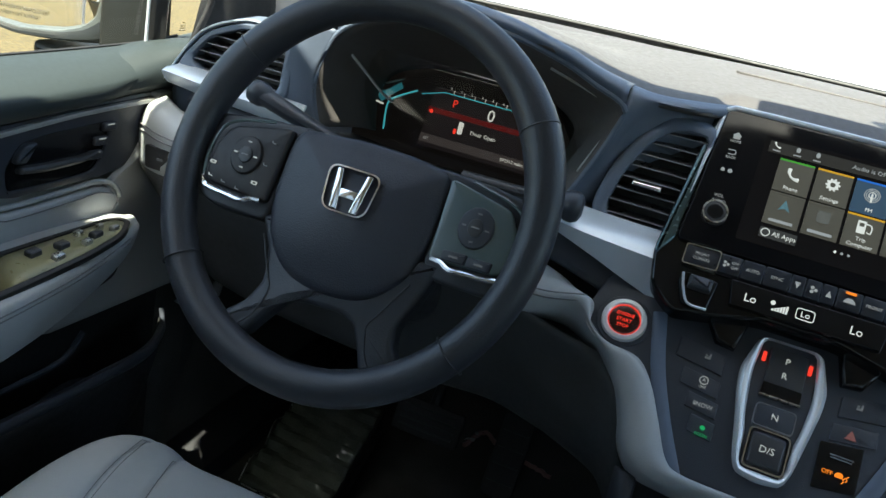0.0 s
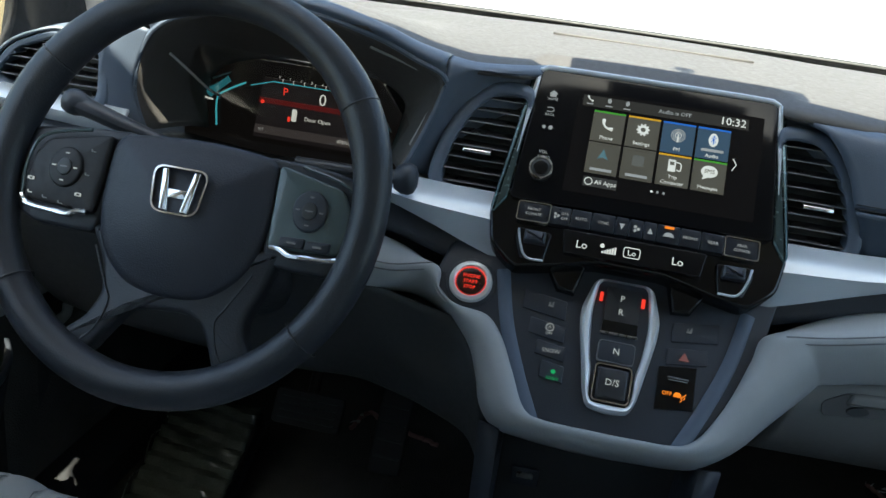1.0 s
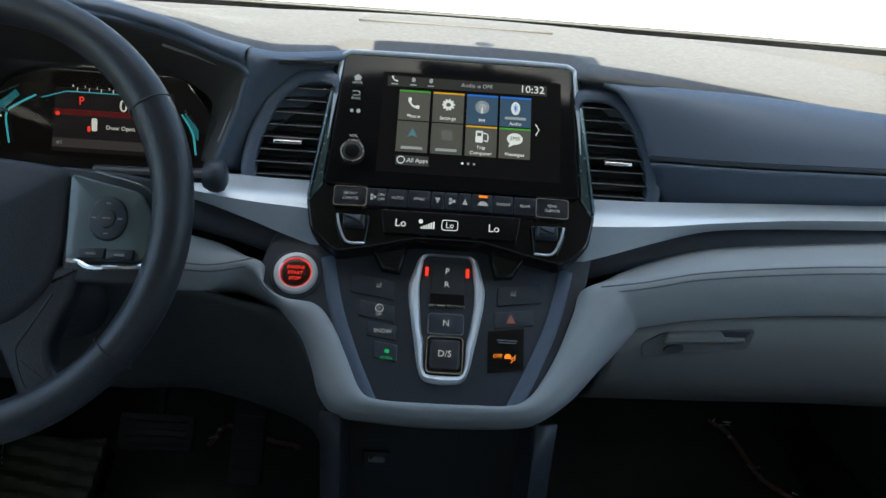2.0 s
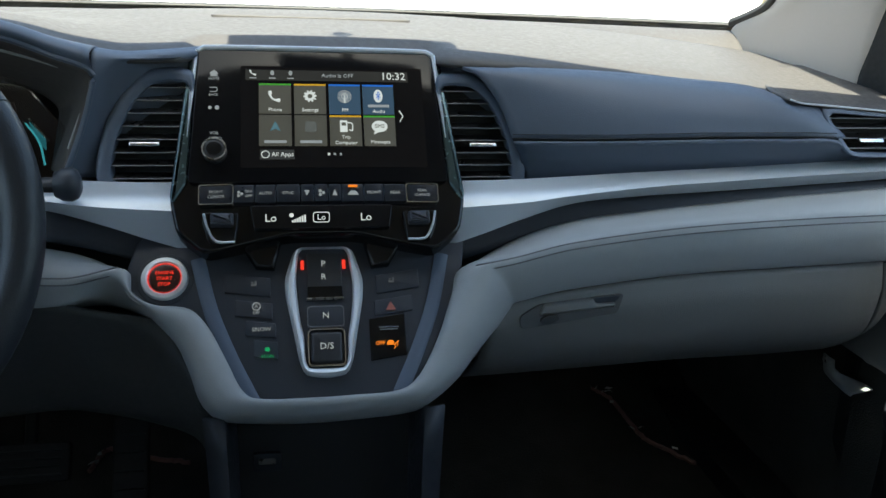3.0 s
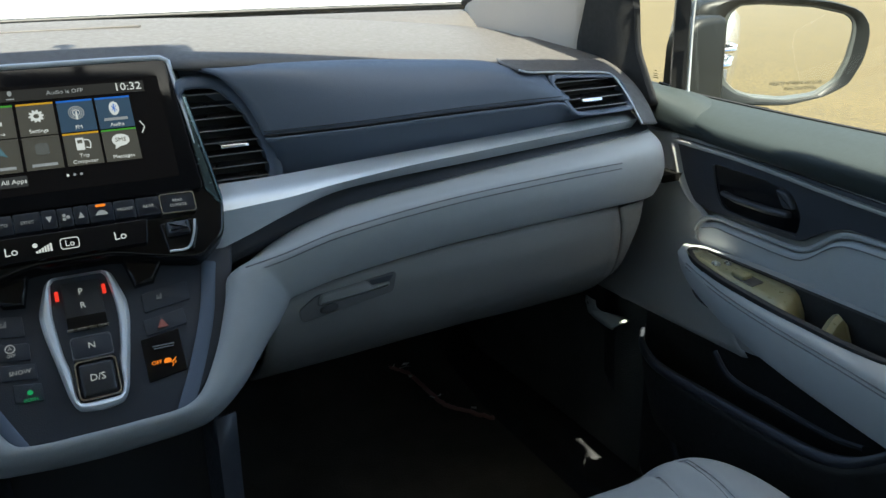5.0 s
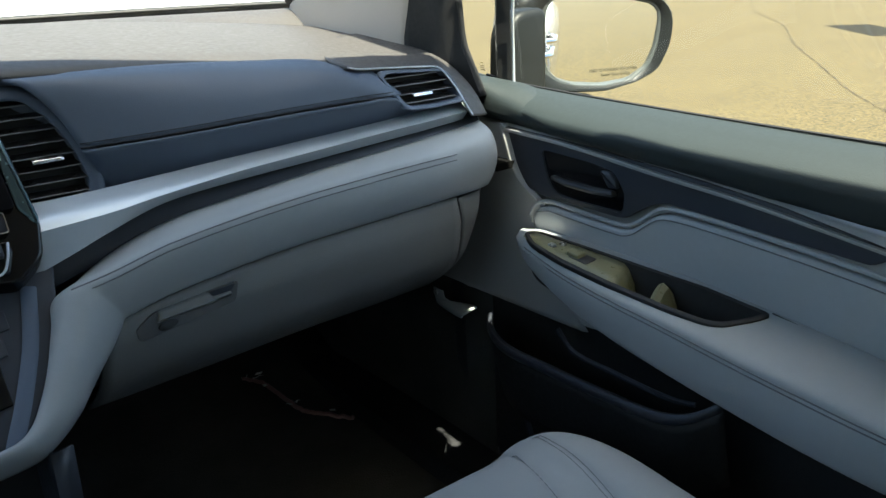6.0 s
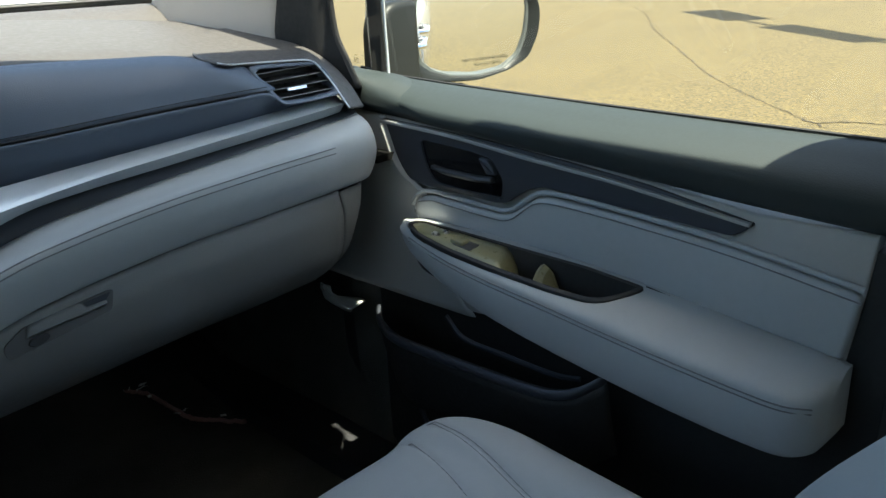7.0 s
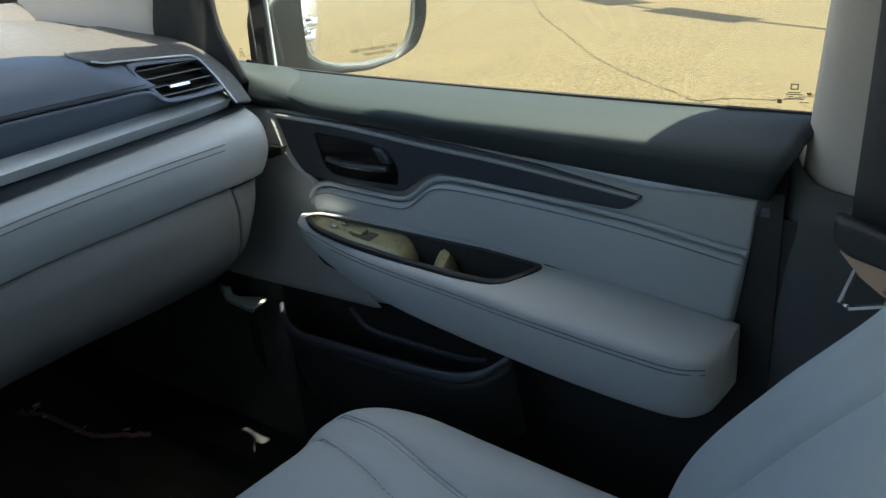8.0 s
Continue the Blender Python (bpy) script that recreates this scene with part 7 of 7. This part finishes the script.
for s in (1, -1):
    sd = "right" if s > 0 else "left"
    tagged(part(f"wall_body_{sd}", surf([[(s * 0.835, -0.80, 1.045), (s * 0.845, -2.0, 1.045), (s * 0.82, -3.2, 1.05)], [(s * 0.930, -0.80, 0.93), (s * 0.940, -2.0, 0.93), (s * 0.91, -3.2, 0.93)], [(s * 0.960, -0.80, 0.75), (s * 0.970, -2.0, 0.75), (s * 0.93, -3.2, 0.75)], [(s * 0.940, -0.80, 0.34), (s * 0.950, -2.0, 0.34), (s * 0.92, -3.2, 0.36)]], 24, 5), M_BODY, thick=0.004), "pale painted body side behind the front door", "car body", kind="structure")
    for y in (-0.68, -1.02):
        hd = thing("outer_handle", (s * 0.945, y, 0.93), "bright outside door handle on the body side", "door handle", "outside handles")
        part("grip", tube(curve([(s * 0.925, y + 0.10, 0.93), (s * 0.965, y + 0.07, 0.93), (s * 0.970, y, 0.93), (s * 0.965, y - 0.07, 0.93), (s * 0.925, y - 0.10, 0.93)], 16), 0.013, 8), M_CHROME, hd)
        part("cup", plate(rect(0.12, 0.06, 0.02, -y, 0.93), FX(s, 0.930), -0.01, 0.003), M_BLACK, hd, "dark recess behind the handle")
for s in (1, -1):
    sd = "right" if s > 0 else "left"
    # plate added to stop sun leaking past the dash end
    shell(f"trim_dash_end_{sd}", plate([(0.725, 0.065), (0.845, 0.065), (0.845, 0.50), (0.725, 0.50)], lambda a, b, c: Vector((s * a, b, c)), 1.030, 1.045), M_BLACK, "black filler added to stop sun between dashboard and wing", "trim", 0)
    w = tagged(part(f"window_rear_{sd}", surf([[(s * 0.815, -0.98, 1.03), (s * 0.820, -2.0, 1.03), (s * 0.80, -3.1, 1.05)], [(s * 0.79, -0.98, 1.25), (s * 0.795, -2.0, 1.25), (s * 0.77, -3.1, 1.25)], [(s * 0.715, -0.98, 1.56), (s * 0.72, -2.0, 1.56), (s * 0.69, -3.1, 1.52)]], 16, 5), M_TINT), "dark privacy glass of the rear side window", "window", kind="structure")
w = tagged(part("window_tailgate", surf([[(-0.80, -3.10, 1.04), (0.80, -3.10, 1.04)], [(-0.66, -3.02, 1.58), (0.66, -3.02, 1.58)]], 8, 5), M_TINT), "dark privacy glass of the tailgate", "window", kind="structure")
rear = thing("interior_mirror", (0.03, -0.12, 1.50), "black interior mirror on the windscreen", "mirror")
FI = lambda a, b, c: Vector((0.03 + a, -0.115 - c - 0.1 * b, 1.485 + b))
part("case", plate(rect(0.25, 0.075, 0.03, 0, 0, 6), FI, -0.035, 0.0, 0.008), M_BLACK, rear)
part("glass", plate(rect(0.235, 0.06, 0.025, 0, 0, 6), FI, -0.002, 0.0025), M_MIRROR, rear, "mirror glass")
part("stem", tube([FI(0, 0.01, -0.03), FI(0, 0.06, -0.05), FI(0, 0.11, -0.03)], 0.012, 8), M_BLACK, rear)
# unseen post, added and shaped to cast the two-panel shadow on the asphalt
lamp = thing("shadow_post", (9.2, -1.9, 0.0), "tall grey unseen post with two flat heads, added to cast their shadows", "lamp post")
part("post", tube([(9.2, -1.9, 0), (9.2, -1.9, 3), (9.2, -1.9, 6.0)], [0.09, 0.075, 0.05], 12), M_METAL, lamp)
part("arm", tube([(9.2, -1.9, 6.0), (10.2, -0.5, 6.02), (11.6, 1.3, 6.02), (13.2, 3.0, 6.02)], 0.045, 8), M_METAL, lamp)
for pts in ([(9.95, -0.40), (10.30, -0.70), (11.70, 0.95), (11.25, 1.25)], [(11.95, 2.05), (12.35, 1.50), (13.75, 2.95), (13.30, 3.45)]):
    part("head", plate(pts, FZ, 5.98, 6.06), M_METAL, lamp, "flat head that casts a panel-shaped shadow")
ws = surf([[ws_base(x) + Vector((0, 0.01, -0.004)) for x in (-0.76, -0.5, -0.25, 0.0, 0.25, 0.5, 0.76)], [(x, 0.17 - 0.10 * x * x, 1.40 - 0.01 * x * x) for x in (-0.70, -0.5, -0.25, 0.0, 0.25, 0.5, 0.70)], [(x, -0.17 - 0.10 * x * x, 1.605 - 0.03 * x * x) for x in (-0.64, -0.5, -0.25, 0.0, 0.25, 0.5, 0.64)]], 24, 6)
w = tagged(part("window_windscreen", ws, M_GLASS), "clear curved windscreen", "window", kind="structure")
w.visible_shadow = False
shell("trim_cowl", surf([[ws_base(x) + Vector((0, -0.008, 0.003)) for x in (-0.76, -0.4, 0.0, 0.4, 0.76)], [ws_base(x) + Vector((0, 0.022, 0.005)) for x in (-0.76, -0.4, 0.0, 0.4, 0.76)], [ws_base(x) + Vector((0, 0.10, -0.05)) for x in (-0.76, -0.4, 0.0, 0.4, 0.76)]], 40, 4), M_RUBBER, "black cowl strip under the windscreen", "trim", 0.004)
shell("hood", surf([[(-0.78, 0.52, 1.08), (0, 0.60, 1.115), (0.78, 0.52, 1.08)], [(-0.76, 1.0, 0.98), (0, 1.05, 1.02), (0.76, 1.0, 0.98)], [(-0.66, 1.45, 0.82), (0, 1.6, 0.86), (0.66, 1.45, 0.82)]], 20, 6), M_BODY, "pale painted bonnet", "car body", 0.004)

# ---- small things ----
rest = thing("footrest", (-0.60, 0.12, 0.42), "black footrest block under wrinkled glossy clear film", "footrest")
FR = lambda a, b, c: Vector((-0.565 + a, 0.13 + 0.86 * b - 0.5 * c, 0.475 + 0.5 * b + 0.86 * c))
part("pad", plate(rect(0.15, 0.20, 0.012), FR, -0.04, 0.0, 0.004), M_RUBBER, rest)
rng = random.Random(11)
rows = []
for i in range(34):
    b = -0.10 + 0.20 * i / 33
    rows.append([FR(-0.072 + 0.144 * k / 17, b, 0.006 + 0.0035 * math.sin(b * 260 + k * 0.35 + rng.uniform(-0.5, 0.5)) + rng.uniform(0, 0.0015)) for k in range(18)])
m = material("wrinkled_film", (0.085, 0.095, 0.075), 0.14, vary=0.4, scale=20)
part("film", mesh_grid(rows), m, rest, "wrinkled clear film", thick=0.001)
for k in range(3):
    part("film_edge", tube(curve([FR(-0.075 + 0.004 * k, -0.10 + 0.07 * k, 0.008), FR(-0.078, -0.06 + 0.07 * k, 0.011), FR(-0.072, -0.045 + 0.07 * k, 0.007)], 10), 0.0012, 5), M_METAL, rest)
part("film_edge", tube(curve([FR(-0.07, -0.102, 0.006), FR(0.0, -0.106, 0.009), FR(0.072, -0.101, 0.006)], 14), 0.0012, 5), M_METAL, rest)


def pedal(label, x, y, z, w, h):
    p = thing("pedal", (x, y, z), label, "pedal", "foot pedals")
    fr = lambda a, b, c: Vector((x + a, y + 0.5 * b - 0.86 * c, z + 0.86 * b + 0.5 * c))
    part("pad", plate(rect(w, h, 0.008), fr, -0.012, 0.0, 0.003), M_RUBBER, p)
    for k in range(4):
        part("rib", tube([fr(-w * 0.4, h * (k - 1.5) * 0.2, 0.001), fr(w * 0.4, h * (k - 1.5) * 0.2, 0.001)], 0.002, 5), M_BLACK, p)
    part("arm", tube([fr(0, 0, -0.01), (x, y + 0.10, z + 0.14), (x, y + 0.20, z + 0.32)], 0.009, 8), M_BLACK, p)


pedal("wide black rubber brake pedal", -0.40, 0.16, 0.58, 0.11, 0.055)
pedal("narrow black accelerator pedal", -0.27, 0.18, 0.56, 0.05, 0.13)

for s in (1, -1):
    k = thing("scuff_bracket", (s * 0.722, 0.016, 0.719), "pale bracket at the front of the door opening", "bracket", "door opening brackets")
    leg = [[(0.722, 0.062, 0.742), (0.719, 0.050, 0.743), (0.722, 0.038, 0.742)], [(0.722, 0.058, 0.726), (0.719, 0.046, 0.728), (0.722, 0.034, 0.730)], [(0.722, 0.052, 0.716), (0.720, 0.040, 0.722), (0.726, 0.028, 0.7275)], [(0.722, 0.010, 0.709), (0.721, 0.000, 0.718), (0.744, -0.006, 0.726)], [(0.722, -0.008, 0.709), (0.721, -0.014, 0.718), (0.744, -0.020, 0.726)]]
    part("bracket", loft([[(s * x, y, z) for x, y, z in q] for q in leg], 4, 3), M_LIGHT, k, thick=0.003)
    part("bolt", plate(circle(0.005, 0.050, 0.738, 12), lambda a, b, c: Vector((s * (0.720 - c), a, b)), 0.0, 0.004, 0.001), M_METAL, k, "small bright bolt")

belt = thing("seat_belt", (0.745, -0.83, 0.95), "dark seat belt webbing with pale metal tongue by the pillar", "seat belt")
part("webbing", surf([[(0.722, -0.815, 1.40), (0.724, -0.815, 1.15), (0.726, -0.812, 0.975)], [(0.700, -0.862, 1.40), (0.702, -0.862, 1.15), (0.704, -0.862, 0.975)]], 12, 3), M_WEB, belt, thick=0.002)
FT2 = lambda a, b, c: Vector((0.716 - c - 0.4 * (a - 0.83), -a, b))
part("tongue_grip", plate(rounded([(0.800, 0.985), (0.868, 0.975), (0.866, 0.945), (0.815, 0.950), (0.800, 0.960)], 0.008), FT2, 0.0, 0.014, 0.005), M_BLACK, belt, "black tongue grip")
part("tongue", plate(rounded([(0.806, 0.953), (0.866, 0.948), (0.862, 0.925), (0.848, 0.922), (0.826, 0.934)], 0.004), FT2, 0.004, 0.007), M_TAN, belt, "tan moulded edge")
part("tongue_plate", tube([FT2(a, b, 0.006) for a, b in ((0.823, 0.940), (0.813, 0.905), (0.822, 0.902), (0.850, 0.915), (0.848, 0.930))], 0.0028, 6), M_CHROME, belt, "bright metal tongue loop")

def litter(label, pts, seed):
    """A dark cord and torn clear film lying on the carpet along the given points."""
    cable = thing("loose_cable", pts[0], label, "cable", "cords on the footwell carpet")
    rng = random.Random(seed)
    line = curve(pts, 40)
    part("cord", tube([q + Vector((0, 0, rng.uniform(0, 0.004))) for q in line], 0.0045, 6), material("cord_red", (0.36, 0.20, 0.18), 0.35), cable)
    # clear film coloured near white to paint its glints in the dark footwell
    foil = material("film_glint_white", (0.80, 0.80, 0.77), 0.25)
    for k in range(9):
        c = line[rng.choice((1, 3, 5, 8, 20, 22, 24, 34))] + Vector((rng.uniform(-0.012, 0.012), rng.uniform(-0.012, 0.012), 0.006))
        a, b = Vector((rng.uniform(-0.012, 0.012), rng.uniform(-0.012, 0.012), rng.uniform(0.0, 0.008))), Vector((rng.uniform(-0.01, 0.01), rng.uniform(-0.01, 0.01), rng.uniform(0.0, 0.008)))
        part("film_scrap", surf([[c, c + a * 0.5 + Vector((0, 0, 0.003)), c + a], [c + b, c + b + a * 0.5 - Vector((0, 0, 0.002)), c + b + a]], 5, 3), foil, cable, thick=0.0006)


litter("crumpled clear film and dark red cord on the passenger carpet", [(0.552, 0.490, 0.462), (0.575, 0.465, 0.458), (0.590, 0.40, 0.447), (0.600, 0.335, 0.440), (0.630, 0.290, 0.438), (0.660, 0.250, 0.436)], 8)
litter("clear film and dark red cord on the driver carpet", [(-0.375, 0.345, 0.440), (-0.355, 0.400, 0.446), (-0.315, 0.375, 0.444), (-0.270, 0.365, 0.443), (-0.214, 0.349, 0.442)], 9)
